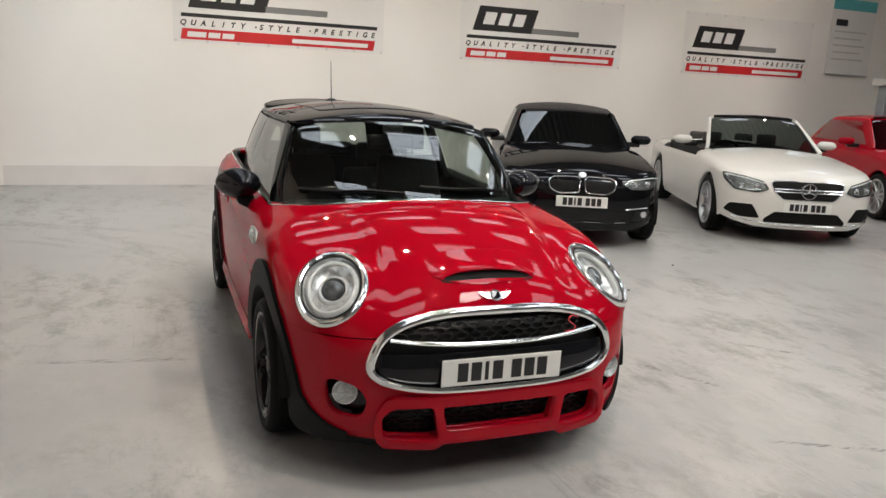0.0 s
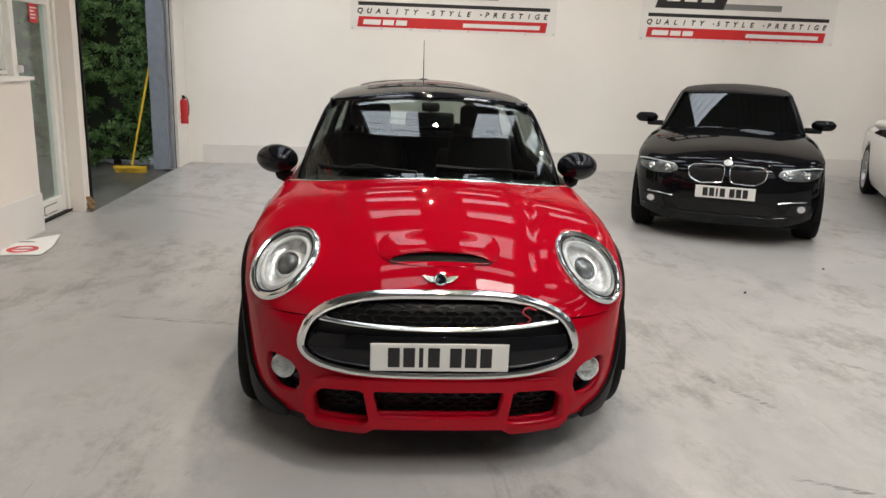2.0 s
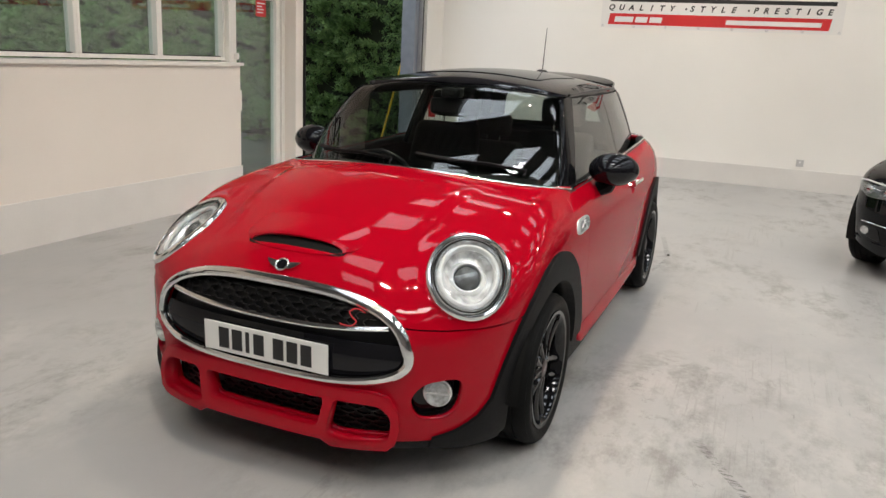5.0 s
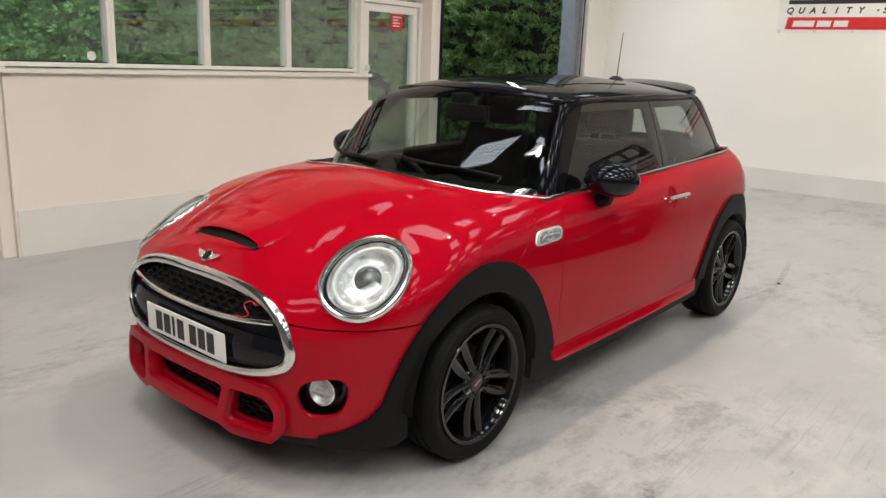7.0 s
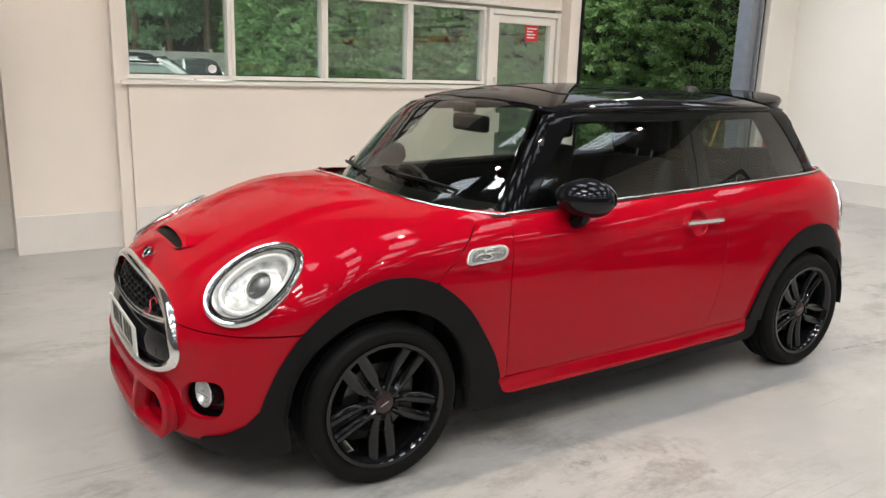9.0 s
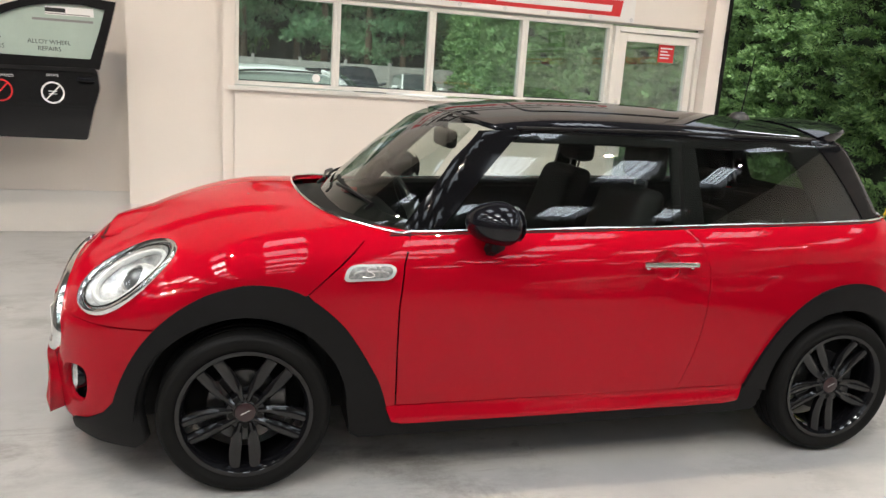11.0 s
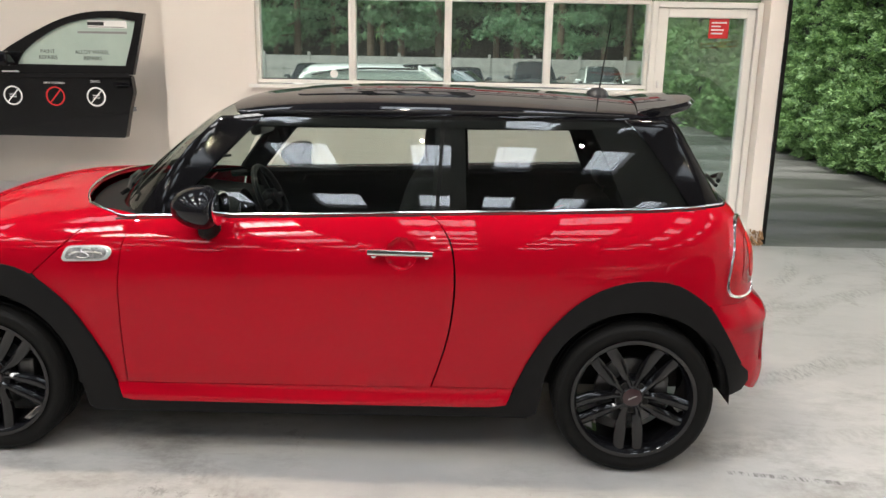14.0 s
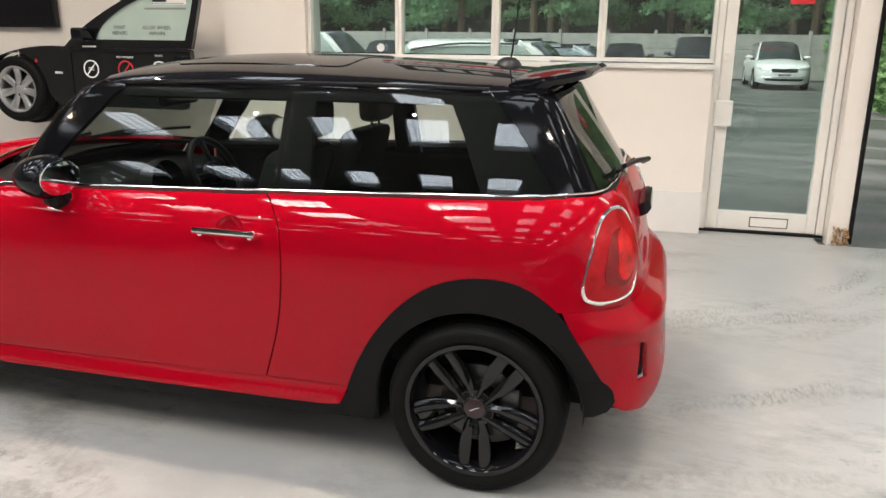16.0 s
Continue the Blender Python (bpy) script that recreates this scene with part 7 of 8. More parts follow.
        ws = [(0, zs), (hw * 0.6, zs), (hw - 0.19, zs + 0.02), (xs_ + 0.0, zt - 0.03), (xs_ - 0.06, zt - 0.01), (0, zt + 0.02)]
        panel("windscreen", up, FRONT, ws[::-1] + [(-x, z) for x, z in ws[1:-1]], M_FAR_GLASS, root, rim=0, lift=0.008, step=0.07)
        side_ = on_skin(up, FRONT, [(hw - 0.175, zs), (hw - 0.20, zs + 0.05), (xs_ - 0.005, zt - 0.02), (xs_ - 0.05, zt - 0.004)], 0.010)
        head_ = on_skin(up, FRONT, flow([(xs_ - 0.06, zt - 0.002), (xs_ - 0.12, zt + 0.012), (0, zt + 0.03)], 5), 0.010)
        for s in (1, -1):
            strip("screen_pillar", side_ * (s, 1, 1), 0.030, paint, root, False, 0.7)
            strip("screen_header", head_ * (s, 1, 1), 0.022, M_SATIN if roof_mat else M_GLOSS, root, False, 0.8)
        if roof != "open":
            mid = (0, (yt + yr) / 2, 0.85)
            panel("roof", up, Dome(mid, (0, 0, 1), (0, 1, 0)), oval(0, 0, 1.53, 1.53, 2, 36), roof_mat or paint, root, rim=0, step=0.09, label="black fabric soft top" if roof == "soft" else "")
            gz0, gz1 = deck - 0.02, zr - 0.10
            yA0, yA1 = ys + 0.36 * (hw - 0.2) + 0.02, yt + 0.16
            pts = [(yA0 + 0.05, gz0), (yb - 0.28, gz0), (yb - 0.42, gz0 + 0.06), (yr + 0.05 * (yb - yr), gz1), (yA1 + 0.02, gz1)]
            panel("side_window", up, SIDE, rounded(pts, 0.03), M_DARK_GLASS, root, rim=0, lift=0.006, step=0.09, both=True)
            panel("rear_window", up, REAR, rounded([(-hw + 0.3, deck + 0.03), (hw - 0.3, deck + 0.03), (hw - 0.42, zr - 0.11), (-hw + 0.42, zr - 0.11)], 0.05), M_DARK_GLASS, root, rim=0, lift=0.006, step=0.09)
            part("cabin_core", box(-hw + 0.3, hw - 0.3, ys + 0.25, yb - 0.15, 0.5, deck + 0.02), M_CABIN, root)
        for s, y in ((1, self.front), (-1, self.front), (1, self.back), (-1, self.back)):
            wm = pose(s * (hw - 0.115), y, wr) @ (Matrix() if s > 0 else Matrix.Rotation(math.pi, 4, "Z"))
            if detail:
                wheel_mesh("wheel", root, wm, wr, 0.21, wr - 0.085, rim or M_ALLOY, style)
            else:
                wh = new("wheel")
                wh.parent = root
                wh.matrix_local = wm
                part("tyre", lathe([(wr - 0.09, 0.09), (wr - 0.02, 0.10), (wr, 0.07), (wr, -0.07), (wr - 0.02, -0.1)], 28, m=Matrix.Rotation(math.pi / 2, 4, "Y")), M_TYRE, wh, smooth=True)
                part("rim", lathe([(0.0, 0.06), (0.05, 0.075), (wr - 0.11, 0.065), (wr - 0.09, 0.09)], 28, m=Matrix.Rotation(math.pi / 2, 4, "Y")), rim or M_ALLOY, wh, smooth=True)
            bm = bmesh.new()
            pts = arch(y, ra + 0.012, -15, 195, 18, wr)
            a = [bm.verts.new((s * (hw - 0.02), u, v)) for u, v in pts]
            b = [bm.verts.new((s * (hw - 0.32), u, v)) for u, v in pts]
            for i in range(len(a) - 1):
                bm.faces.new((a[i], a[i + 1], b[i + 1], b[i]))
            bm.faces.new(b)
            part("wheel_arch_liner", bm, M_DARK, root, smooth=True)
        for s in (1, -1):
            bm = bmesh.new()
            bmesh.ops.create_uvsphere(bm, u_segments=20, v_segments=12, radius=1.0)
            for v in bm.verts:
                x, y, z = v.co
                v.co = Vector((s * (hw + 0.05 + 0.125 * x), ys + 0.52 + 0.085 * (y if y < 0 else y * 0.35), hood1 + 0.04 + 0.068 * (z if abs(z) < 0.8 else 0.8 * z / abs(z))))
            mir = part("door_mirror", bm, paint, root, smooth=True)
            part("mirror_arm", box(min(s * (hw - 0.14), s * (hw + 0.04)), max(s * (hw - 0.14), s * (hw + 0.04)), ys + 0.48, ys + 0.56, hood1 - 0.05, hood1 + 0.01, 0.02), M_SATIN, mir)

    def patch(self, name, pts, material, lift, both=True, label="", rim=0.02, rounding=0.02):
        """A lamp, grille or intake on the nose, for (x, z) points seen from ahead."""
        uv = []
        for x, z in rounded(pts, rounding):
            q = self.low.hit(*FRONT.rays(np.array([[x, z]])))[0]
            uv.append(self.nose_view.uv((x, q[1], z)))
        return panel(name, self.low, self.nose_view, uv, material, self.root, lift=lift, rim=rim, both=both, label=label, step=0.05)

    def line(self, name, pts, r, material, lift, closed=False, mirror=True, flat=0.8):
        p = on_skin(self.low, FRONT, pts, lift)
        for s in (1, -1) if mirror else (1,):
            strip(name, p * (s, 1, 1), r, material, self.root, closed, flat)


# black convertible with its soft top up
soft_top_car = SimpleCar("convertible_car", "black convertible with raised black fabric roof", pose(3.757, 3.98, 0, 0, 0, -24.5), M_BLACK_PAINT, -2.10, 2.33, 2.69, 0.885, 0.74, 0.985, -0.72, -0.05, 1.425, 0.95, 1.50, 0.98, 0.325, "soft", M_ALLOY, "ten", roof_mat=M_FABRIC)
lampb = [(0.43, 0.665), (0.50, 0.622), (0.68, 0.615), (0.79, 0.650), (0.82, 0.725), (0.74, 0.732), (0.58, 0.722), (0.46, 0.708)]
soft_top_car.patch("headlamp", lampb, M_SMOKE_BOWL, 0.004, label="clear headlamp with two round projectors")
soft_top_car.patch("headlamp_cover", lampb, M_LENS, 0.012)
for x in (0.53, 0.68):
    for s in (1, -1):
        q = on_skin(soft_top_car.low, FRONT, [(x, 0.668)], 0.006)[0]
        part("lamp_projector", lathe([(0.0, 0.003), (0.018, 0.005), (0.026, 0.010), (0.034, 0.0)], 20, m=Matrix.Translation((s * q[0], q[1], q[2])) @ Vector((s * 0.4, -0.9, 0.1)).to_track_quat("Z", "Y").to_matrix().to_4x4()), M_CHROME, soft_top_car.root, smooth=True)
kid = [(0.035, 0.575), (0.24, 0.562), (0.325, 0.605), (0.345, 0.690), (0.29, 0.722), (0.05, 0.728), (0.02, 0.70)]
soft_top_car.patch("grille", kid, M_DARK, 0.003, label="dark twin grille")
soft_top_car.line("grille_frame", rounded(kid, 0.03), 0.0075, M_CHROME, 0.006, True)
for k in range(10):
    x = 0.050 + 0.028 * k
    soft_top_car.line("grille_slat", [(x, 0.585), (x + 0.004, 0.71)], 0.004, M_GLOSS, 0.004)
soft_top_car.patch("lower_intake", [(-0.40, 0.30), (0.40, 0.30), (0.46, 0.36), (0.36, 0.40), (-0.36, 0.40), (-0.46, 0.36)], M_SATIN, 0.004, False)
soft_top_car.patch("side_intake", [(0.52, 0.30), (0.72, 0.33), (0.74, 0.40), (0.56, 0.40)], M_SATIN, 0.004)
soft_top_car.patch("fog_lamp", oval(0.66, 0.365, 0.034, 0.03, 2, 16), M_LAMPBOWL, 0.012, rounding=0.001)
soft_top_car.line("bumper_fold", [(0.46, 0.418), (0.56, 0.428), (0.70, 0.432)], 0.006, M_CHROME, 0.006)
soft_top_car.line("lamp_brow", [(0.47, 0.702), (0.60, 0.715), (0.74, 0.724), (0.81, 0.716)], 0.006, M_DRL, 0.010)
soft_top_car.line("bumper_crease", [(0.0, 0.275), (0.3, 0.272), (0.55, 0.28), (0.75, 0.305)], 0.010, M_BLACK_PAINT, 0.006)
q = on_skin(soft_top_car.low, FRONT, [(0, 0.485)], 0.012)[0]
number_plate(soft_top_car.root, Matrix.Translation(Vector(q)) @ Matrix.Rotation(math.pi / 2, 4, "X"))
part("round_badge", lathe([(0.0, 0.006), (0.036, 0.004), (0.040, 0.0)], 24, m=Matrix.Translation(Vector(on_skin(soft_top_car.low, FRONT, [(0, 0.745)], 0.004)[0])) @ Vector((0, -0.7, 0.7)).to_track_quat("Z", "Y").to_matrix().to_4x4()), M_LAMPBOWL, soft_top_car.root, "round silver badge", True)

# white cabriolet with its roof down
open_car = SimpleCar("cabriolet_car", "white open cabriolet with its roof folded away", pose(6.53, 3.72, 0, 0, 0, -25.5), M_WHITE_PAINT, -2.23, 2.40, 2.76, 0.893, 0.77, 0.985, -0.78, -0.10, 1.375, 1.0, 1.45, 0.97, 0.335, "open", M_ALLOY, "ten", roof_mat=M_SATIN)
lampm = [(0.42, 0.615), (0.54, 0.575), (0.74, 0.590), (0.82, 0.68), (0.83, 0.755), (0.66, 0.735), (0.47, 0.690)]
open_car.patch("headlamp", lampm, M_SMOKE_BOWL, 0.004, label="clear slanted headlamp")
open_car.patch("headlamp_cover", lampm, M_LENS, 0.014)
open_car.line("lamp_bezel", rounded(lampm, 0.02), 0.006, M_DARK, 0.008, True)
open_car.line("lamp_strip", [(0.50, 0.610), (0.62, 0.595), (0.73, 0.610)], 0.006, M_CHROME, 0.010)
open_car.line("lamp_strip", [(0.73, 0.615), (0.79, 0.685), (0.80, 0.730)], 0.006, M_CHROME, 0.010)
open_car.line("lamp_strip", [(0.46, 0.675), (0.64, 0.715), (0.80, 0.738)], 0.008, M_DRL, 0.010)
for x in (0.54, 0.68):
    for s in (1, -1):
        q = on_skin(open_car.low, FRONT, [(x, 0.635)], 0.006)[0]
        part("lamp_projector", lathe([(0.0, 0.003), (0.018, 0.005), (0.026, 0.010), (0.034, 0.0)], 20, m=Matrix.Translation((s * q[0], q[1], q[2])) @ Vector((s * 0.4, -0.9, 0.1)).to_track_quat("Z", "Y").to_matrix().to_4x4()), M_CHROME, open_car.root, smooth=True)
gm = [(-0.40, 0.685), (-0.36, 0.59), (-0.27, 0.515), (0.27, 0.515), (0.36, 0.59), (0.40, 0.685), (0.36, 0.712), (-0.36, 0.712)]
open_car.patch("grille", gm, M_DARK, 0.003, False, "black grille with a wide chrome bar")
open_car.line("grille_frame", rounded(gm, 0.03), 0.008, M_CHROME, 0.006, True, False)
for z in (0.600, 0.628):
    open_car.line("grille_bar", [(x, z) for x in np.linspace(-0.36, 0.36, 9)], 0.009, M_CHROME, 0.010, False, False)
bq_ = on_skin(open_car.low, FRONT, [(0, 0.612)], 0.016)[0]
bmm = Matrix.Translation(Vector(bq_)) @ Vector((0, -1, 0.05)).to_track_quat("Z", "Y").to_matrix().to_4x4()
part("round_badge", lathe([(0.072, 0.0), (0.076, 0.010), (0.088, 0.010), (0.092, 0.0)], 32, m=bmm), M_CHROME, open_car.root, "large chrome ring badge", True)
for a in (90, 210, 330):
    part("badge_spoke", rod(bmm @ Vector((0, 0, 0.006)), bmm @ Vector((0.078 * math.cos(radians(a)), 0.078 * math.sin(radians(a)), 0.006)), 0.010, 8, r2=0.004), M_CHROME, open_car.root)
open_car.patch("lower_intake", [(-0.44, 0.25), (0.44, 0.25), (0.44, 0.29), (0.34, 0.375), (-0.34, 0.375), (-0.44, 0.29)], M_DARK, 0.004, False)
open_car.patch("side_intake", [(0.48, 0.29), (0.68, 0.285), (0.81, 0.34), (0.77, 0.43), (0.57, 0.44)], M_DARK, 0.004)
open_car.line("chrome_lip", [(0.0, 0.235), (0.3, 0.233), (0.55, 0.25), (0.74, 0.285)], 0.010, M_CHROME, 0.006)
q = on_skin(open_car.low, FRONT, [(0, 0.435)], 0.014)[0]
number_plate(open_car.root, Matrix.Translation(Vector(q)) @ Matrix.Rotation(math.pi / 2, 4, "X"))
for x in (-0.38, 0.38):
    car_seat(open_car.root, x, 0.05, 0.36, 0.56, 0.25, 0.25, M_CREAM_SEAT)
    car_seat(open_car.root, x * 0.9, 0.95, 0.42, 0.46, 0.25, 0.27, M_CREAM_SEAT)
part("cabin_tub", box(-0.72, 0.72, -0.55, 1.25, 0.40, 0.46), M_CABIN, open_car.root)
for s in (1, -1):
    part("door_lining", box(min(s * 0.68, s * 0.76), max(s * 0.68, s * 0.76), -0.55, 1.25, 0.45, 0.93, 0.02), M_CABIN, open_car.root)
part("dashboard", box(-0.70, 0.70, -0.80, -0.42, 0.62, 0.94, 0.05, 3), M_CABIN, open_car.root, smooth=True)
strip("wheel_rim", [(0.185 * math.cos(a) - 0.38, -0.33 + 0.06 * math.sin(a), 0.86 + 0.17 * math.sin(a)) for a in np.linspace(0, 6.28, 32, endpoint=False)], 0.016, M_SATIN, open_car.root, True)

# red hatchback at the end of the row
red = SimpleCar("hatchback_red", "red hatchback parked at the end of the row", pose(9.75, 3.95, 0, 0, 0, -25), M_RED, -2.0, 1.98, 2.5, 0.87, 0.78, 1.0, -0.80, -0.15, 1.43, 1.15, 1.75, 1.02, 0.325, "hard", M_ALLOY, "ten", axle=-1.25)
lampr = [(0.46, 0.63), (0.60, 0.60), (0.76, 0.64), (0.80, 0.71), (0.62, 0.70)]
red.patch("headlamp", lampr, M_LAMPBOWL, 0.004)
red.patch("headlamp_cover", lampr, M_LENS, 0.012)
red.patch("grille", [(-0.34, 0.45), (0.34, 0.45), (0.38, 0.60), (0.28, 0.70), (-0.28, 0.70), (-0.38, 0.60)], M_SATIN, 0.004, False)
q = on_skin(red.low, FRONT, [(0, 0.50)], 0.014)[0]
number_plate(red.root, Matrix.Translation(Vector(q)) @ Matrix.Rotation(math.pi / 2, 4, "X"))


# cars parked outside
def parked(name, label, x, y, rz, paint, tall=1.47, suv=False, detail=False):
    c = SimpleCar(name, label, pose(x, y, -0.03, 0, 0, rz), paint, -2.2, 2.25, 2.65, 0.90, 0.80 if not suv else 0.92, 1.0 if not suv else 1.12, -0.95, -0.30, tall, 1.55, 2.0, 1.02 if not suv else 1.12, 0.335, "hard", M_ALLOY, group="cars parked outside", detail=detail)
    lp = [(0.46, 0.66), (0.60, 0.64), (0.76, 0.66), (0.82, 0.72), (0.62, 0.74), (0.46, 0.72)]
    c.patch("headlamp", lp, M_SILVER, 0.006)
    c.patch("grille", [(-0.38, 0.58), (0.38, 0.58), (0.42, 0.69), (-0.42, 0.69)], M_SATIN, 0.006, False)
    c.line("grille_frame", rounded([(-0.38, 0.58), (0.38, 0.58), (0.42, 0.69), (-0.42, 0.69)], 0.03), 0.012, M_CHROME, 0.01, True, False)
    c.patch("lower_intake", [(-0.55, 0.30), (0.55, 0.30), (0.62, 0.38), (-0.62, 0.38)], M_SATIN, 0.006, False)
    c.line("bumper_strip", [(x, 0.42) for x in np.linspace(-0.68, 0.68, 11)], 0.010, M_CHROME, 0.008, False, False)
    q = on_skin(c.low, FRONT, [(0, 0.50)], 0.014)[0]
    number_plate(c.root, Matrix.Translation(Vector(q)) @ Matrix.Rotation(math.pi / 2, 4, "X"))
    for s in (1, -1):
        rr = on_skin(c.up, TOP, [(s * 0.60, t) for t in np.linspace(-0.05, 1.45, 10)], 0.03)
        strip("roof_rail", rr, 0.014, M_SATIN, c.root, label="dark roof rail")
    return c


parked("estate_car", "white estate car facing the building on wet asphalt", -27.0, 6.15, 90, M_WHITE_PAINT, 1.57)
parked("off_road_car", "dark grey off-road car parked by the fence", -24.6, 3.3, 90, M_GREY_PAINT, 1.70, True)
parked("estate_car", "white estate car parked along the office windows", -8.10, -0.05, 180, M_WHITE_PAINT, 1.56)
parked("off_road_car", "white off-road car parked beyond the estate car", -12.6, -4.9, 180, M_WHITE_PAINT, 1.70, True)
parked("estate_car", "silver estate car parked beyond the white one", -10.7, 0.45, 180, M_SILVER_PAINT, 1.49)
parked("hatchback_dark", "dark grey hatchback parked by the fence", -27.6, 0.9, 90, M_GREY_PAINT, 1.46)
parked("hatchback_dark", "black hatchback parked by the fence", -27.0, -2.2, 90, M_BLACK_PAINT, 1.50)
parked("hatchback_dark", "dark grey hatchback parked by the fence", -27.0, -5.0, 90, M_GREY_PAINT, 1.52)
parked("hatchback_dark", "silver hatchback parked by the fence", -26.5, -8.2, 90, M_SILVER_PAINT, 1.48)

# ---- outside: hedge, trees, fence, parked cars ----


def leaves(name, spots, size, material, parent, seed, label="", blades=5, slim=0.16):
    """Sprays of narrow pointed blades, fanned out, at the given spots (place, outward way)."""
    rng = np.random.default_rng(seed)
    c = np.array([tuple(p) for p, _ in spots])
    w = np.array([tuple(q) for _, q in spots])
    n = len(c)
    w = w + rng.uniform((-0.7, -0.7, -0.6), (0.7, 0.7, 0.6), (n, 3))
    w /= np.linalg.norm(w, axis=1, keepdims=True)
    a = np.cross(w, rng.normal(size=(n, 3)))
    a /= np.linalg.norm(a, axis=1, keepdims=True)
    b = np.cross(w, a)
    s = (size * rng.uniform(0.6, 1.4, n))[:, None]
    verts = []
    for k in range(blades):
        f = (k - (blades - 1) / 2) / max(1, (blades - 1) / 2)
        way = w * math.cos(f * 0.95) + a * math.sin(f * 0.95) + b * rng.uniform(-0.25, 0.25, (n, 1))
        root = c + w * s * 0.35 * (1 - abs(f)) - w * s * 0.2
        side = np.cross(way, b) * s * slim
        tip = root + way * s * (1.0 - 0.25 * abs(f))
        mid = root + way * s * 0.45
        verts.append(np.stack([root, mid + side, tip, mid - side], 1))
    v = np.concatenate(verts).reshape(-1, 3)
    q = np.arange(len(v)).reshape(-1, 4)
    me = bpy.data.meshes.new(name)
    me.from_pydata(v.tolist(), [], q.tolist())
    me.materials.append(material)
    return tagged(part(name, me, None, parent, label), kind="stuff")


def hedge(name, x0, y0, x1, y1, height, depth, count, seed, size=0.13):
    """A clipped conifer hedge along a line: stems, a near-black filler for the inner shade and a skin of leaf sprays in
    lobes.
    """
    rnd = random.Random(seed)
    a, b = Vector((x0, y0, -0.03)), Vector((x1, y1, -0.03))
    along = (b - a).normalized()
    out = Vector((along.y, -along.x, 0))
    length = (b - a).length
    root = empty(name, Matrix(), "tall dense green conifer hedge beside the drive", "hedge")
    n = int(length / 0.8)
    for i in range(n):
        p = a + along * (0.4 + i * length / n) + out * rnd.uniform(-0.15, 0.15)
        part("stem", rod(p, p + Vector((rnd.uniform(-0.1, 0.1), rnd.uniform(-0.1, 0.1), height * 0.85)), 0.06, 6, r2=0.02), M_WOOD, root)
    spots = []
    per = 24
    for _ in range(count // per):
        t, h = rnd.uniform(0, length), height * rnd.uniform(0.0, 1.0)
        lobe = noise.noise(Vector((t * 1.1, h * 1.2, seed))) * 0.34 + noise.noise(Vector((t * 3.1, h * 3.4, seed + 9))) * 0.20
        top = 1 - max(0, h / height - 0.85) * 3.0
        foot = min(1, 0.55 + h / 1.1)
        w = -out if rnd.random() < 0.8 else out
        d = depth * (0.60 * top * foot) + lobe - abs(rnd.gauss(0, 0.12))
        # one bough: sprays along a short arching twig
        way = (w * 0.9 + along * rnd.uniform(-0.7, 0.7) + Vector((0, 0, rnd.uniform(-0.1, 0.7)))).normalized()
        reach = rnd.uniform(2.6, 5.2) * size
        p = a + along * t + w * d + Vector((0, 0, max(h, 0.08)))
        for k in range(per):
            f = k / per
            q = p + way * (reach * f) + Vector((rnd.gauss(0, 0.45), rnd.gauss(0, 0.45), rnd.gauss(0, 0.28) - 0.9 * f * f)) * size * (1.25 - 0.7 * f)
            q.z = max(q.z, 0.0)
            spots.append((q, way * 1.3 + Vector((0, 0, -0.25 * f))))
    for _ in range(count // 8):
        t, d = rnd.uniform(0, length), rnd.uniform(-depth, depth) * 0.7
        spots.append((a + along * t + out * d + Vector((0, 0, height * 0.97 + rnd.uniform(-0.3, 0.25))), Vector((0, 0, 1))))
    for _ in range(count // 25):
        d, h = rnd.uniform(-depth, depth) * 0.65, height * rnd.uniform(0.02, 1.0)
        spots.append((a + out * d - along * rnd.uniform(-0.1, 0.2) + Vector((0, 0, h)), -along))
    leaves("foliage", spots, size, M_LEAF, root, seed, "green conifer sprays", blades=4, slim=0.13)
    # added solid filler, its near-black colour stands for shade deep among the sprays
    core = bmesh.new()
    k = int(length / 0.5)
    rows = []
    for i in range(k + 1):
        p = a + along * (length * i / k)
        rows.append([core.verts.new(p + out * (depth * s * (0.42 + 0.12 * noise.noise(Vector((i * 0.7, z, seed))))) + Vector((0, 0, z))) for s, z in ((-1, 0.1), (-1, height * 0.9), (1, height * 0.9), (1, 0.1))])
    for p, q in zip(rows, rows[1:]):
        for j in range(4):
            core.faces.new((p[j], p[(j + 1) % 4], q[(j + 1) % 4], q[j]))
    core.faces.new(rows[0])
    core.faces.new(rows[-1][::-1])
    part("hedge_shade_core", core, mat("hedge_inner_shade", (0.012, 0.018, 0.008), 0.95, vary=0.4, scale=6), root)
    return root


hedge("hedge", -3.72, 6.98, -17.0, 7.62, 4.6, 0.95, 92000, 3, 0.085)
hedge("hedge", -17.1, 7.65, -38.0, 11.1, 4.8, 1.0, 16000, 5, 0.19)


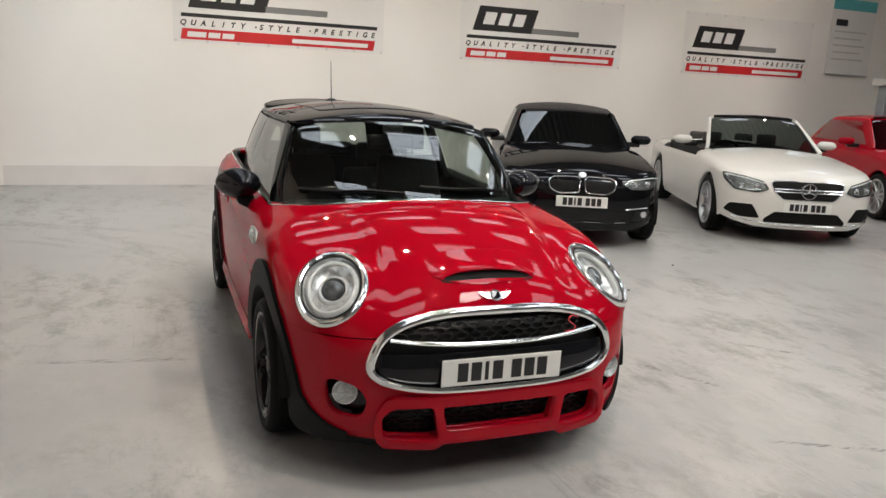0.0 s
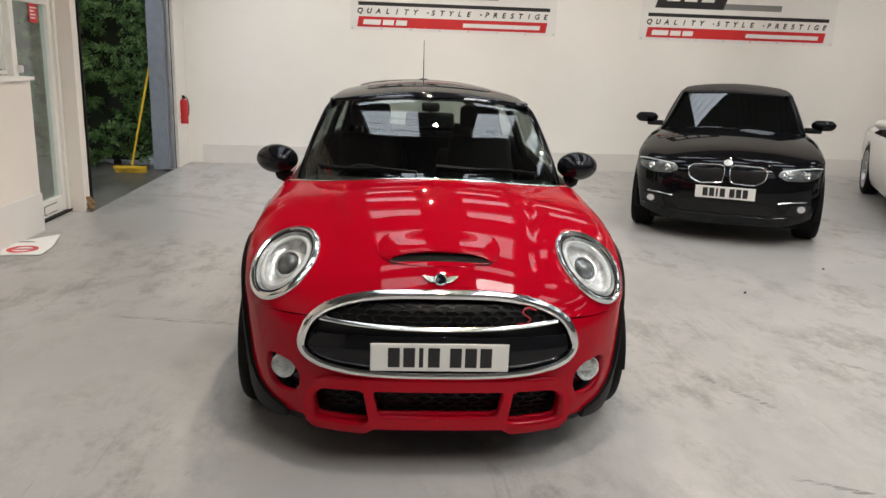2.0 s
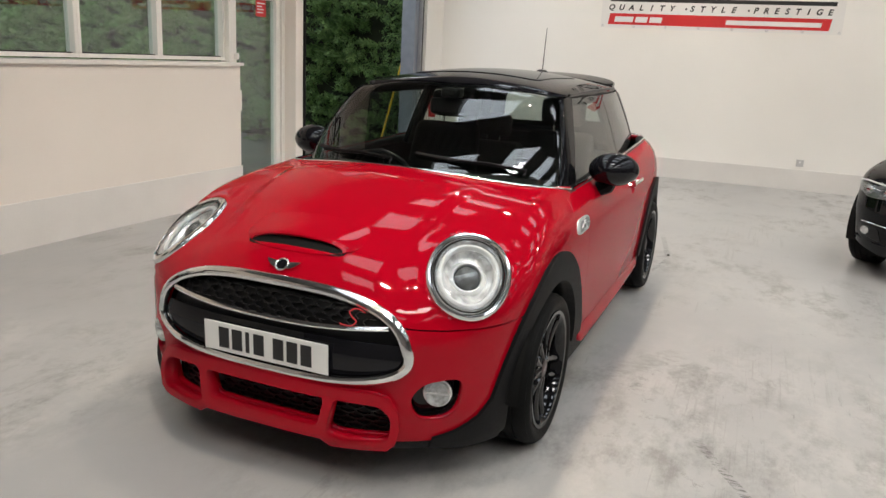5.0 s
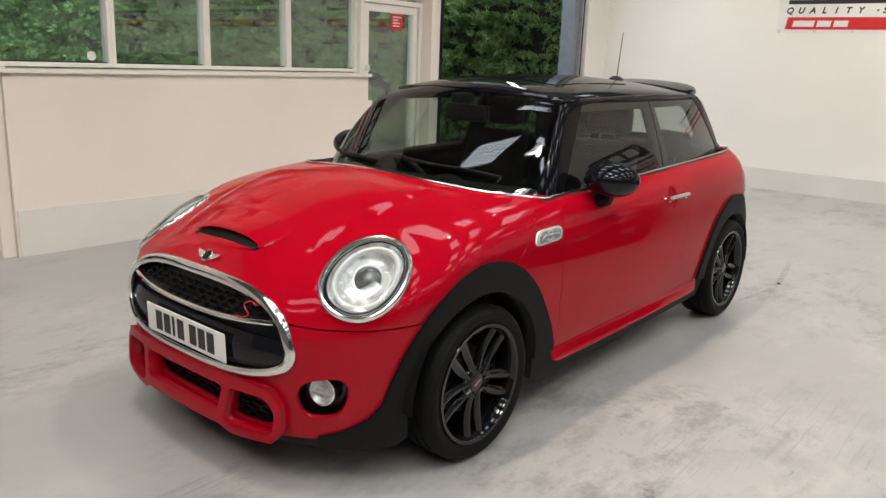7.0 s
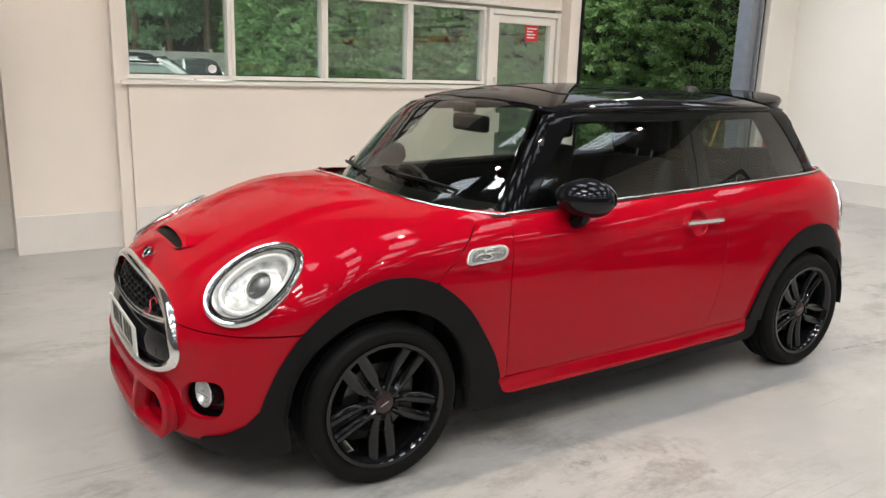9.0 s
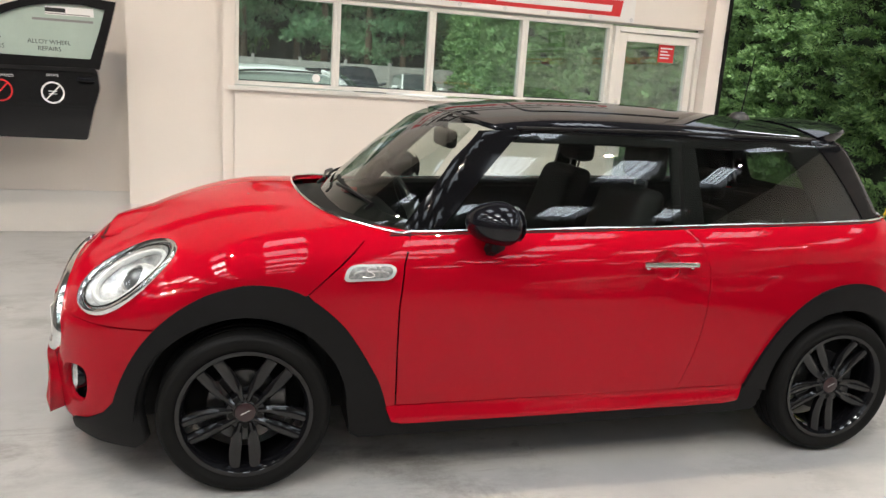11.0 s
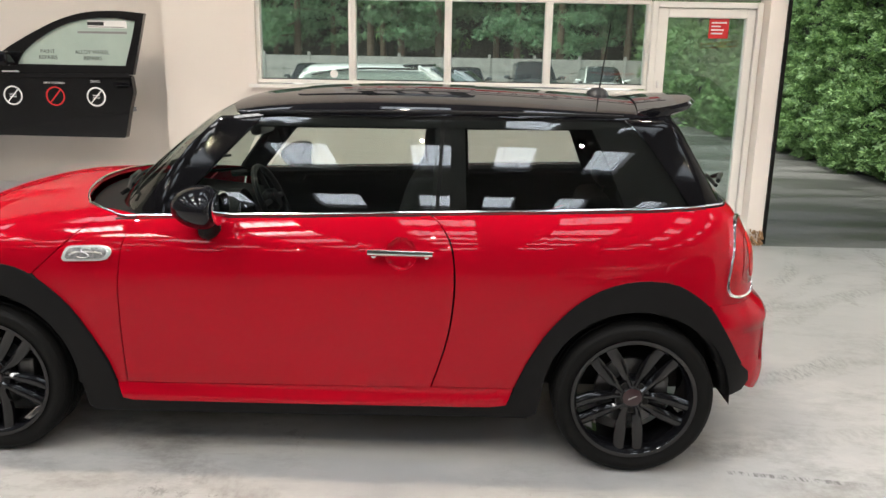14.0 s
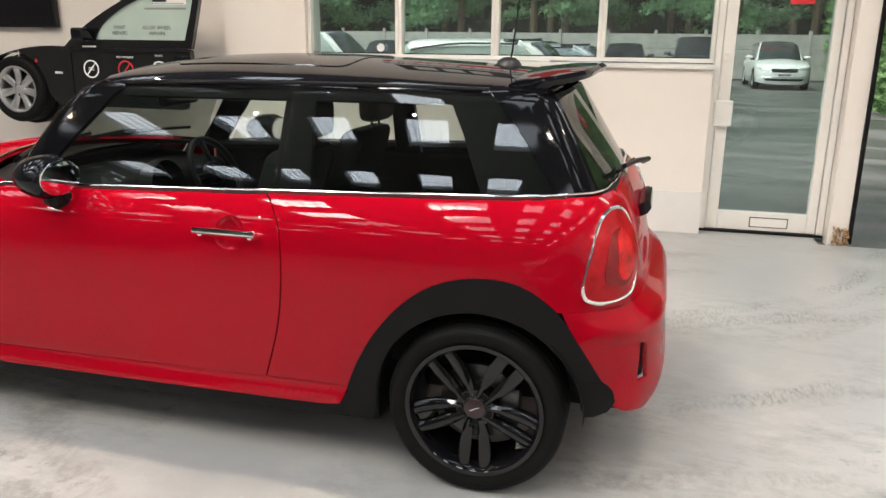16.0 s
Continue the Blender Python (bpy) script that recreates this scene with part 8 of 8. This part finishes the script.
def tree(x, y, height, seed, crown_r=2.4, count=6800):
    rnd = random.Random(seed)
    root = empty("tree", pose(x, y, -0.03), "tall dark conifer tree behind the fence", "tree", "trees behind the car park")
    top = Vector((rnd.uniform(-0.4, 0.4), rnd.uniform(-0.4, 0.4), height))
    part("trunk", rod((0, 0, 0), top, 0.20, 9, r2=0.05), M_WOOD, root, smooth=True)
    spots = []
    limbs = bmesh.new()
    for i in range(34):
        h = height * rnd.uniform(0.20, 0.98)
        ang = rnd.uniform(0, 6.28)
        r = crown_r * (1.15 - h / height) * rnd.uniform(0.6, 1.25) + 0.3
        s = top * (h / height)
        e = s + Vector((math.cos(ang) * r, math.sin(ang) * r, rnd.uniform(-0.7, 0.15)))
        rod(s, e, 0.04, 5, limbs, r2=0.012)
        for _ in range(count // 34):
            t = rnd.uniform(0.25, 1.05)
            spots.append((s.lerp(e, t) + Vector((rnd.gauss(0, 0.34), rnd.gauss(0, 0.34), rnd.gauss(0, 0.16))), Vector((rnd.uniform(-1, 1), rnd.uniform(-1, 1), rnd.uniform(-0.7, 0.2)))))
    part("limbs", limbs, M_WOOD, root)
    leaves("crown", spots, 0.21, M_LEAF_FAR, root, seed, blades=4, slim=0.10)
    return root


rnd = random.Random(8)
protos = [tree(-33.5, -14, 13, 31), tree(-35, -10.5, 15, 32, 2.8), tree(-34, -7, 12, 33), tree(-34.5, -3.6, 14, 34, 2.6)]
for i in range(17):
    y = -24 + i * 2.7
    if -15.5 < y < -2.5:
        continue
    copy_thing(protos[i % 4], pose(-33.5 - rnd.uniform(0, 3.5), y + rnd.uniform(-0.6, 0.6), -0.03, 0, 0, rnd.uniform(0, 360)))
for i in range(15):
    copy_thing(protos[(i * 3) % 4], pose(-40 - rnd.uniform(0, 4), -26 + i * 3.2, -0.03, 0, 0, rnd.uniform(0, 360)))
# low green bushes behind the fence, closing the view between the trunks
hedge("hedge_far", -44.5, -42, -44.5, 40, 7.0, 1.6, 9000, 12, 0.6)

# concrete panel fence
fence = tagged(empty("fence", pose(-31.5, 0, -0.03)), "pale grey concrete post and panel fence", "fence", kind="")
for i in range(20):
    y = -30 + i * 2.0
    part("fence_post", box(-0.07, 0.07, y - 0.06, y + 0.06, 0, 2.0, 0.01), M_FENCE, fence)
    for k in range(3):
        part("fence_panel", box(-0.03, 0.03, y + 0.06, y + 1.94, 0.06 + k * 0.6, 0.06 + k * 0.6 + 0.585, 0.008), M_FENCE, fence)
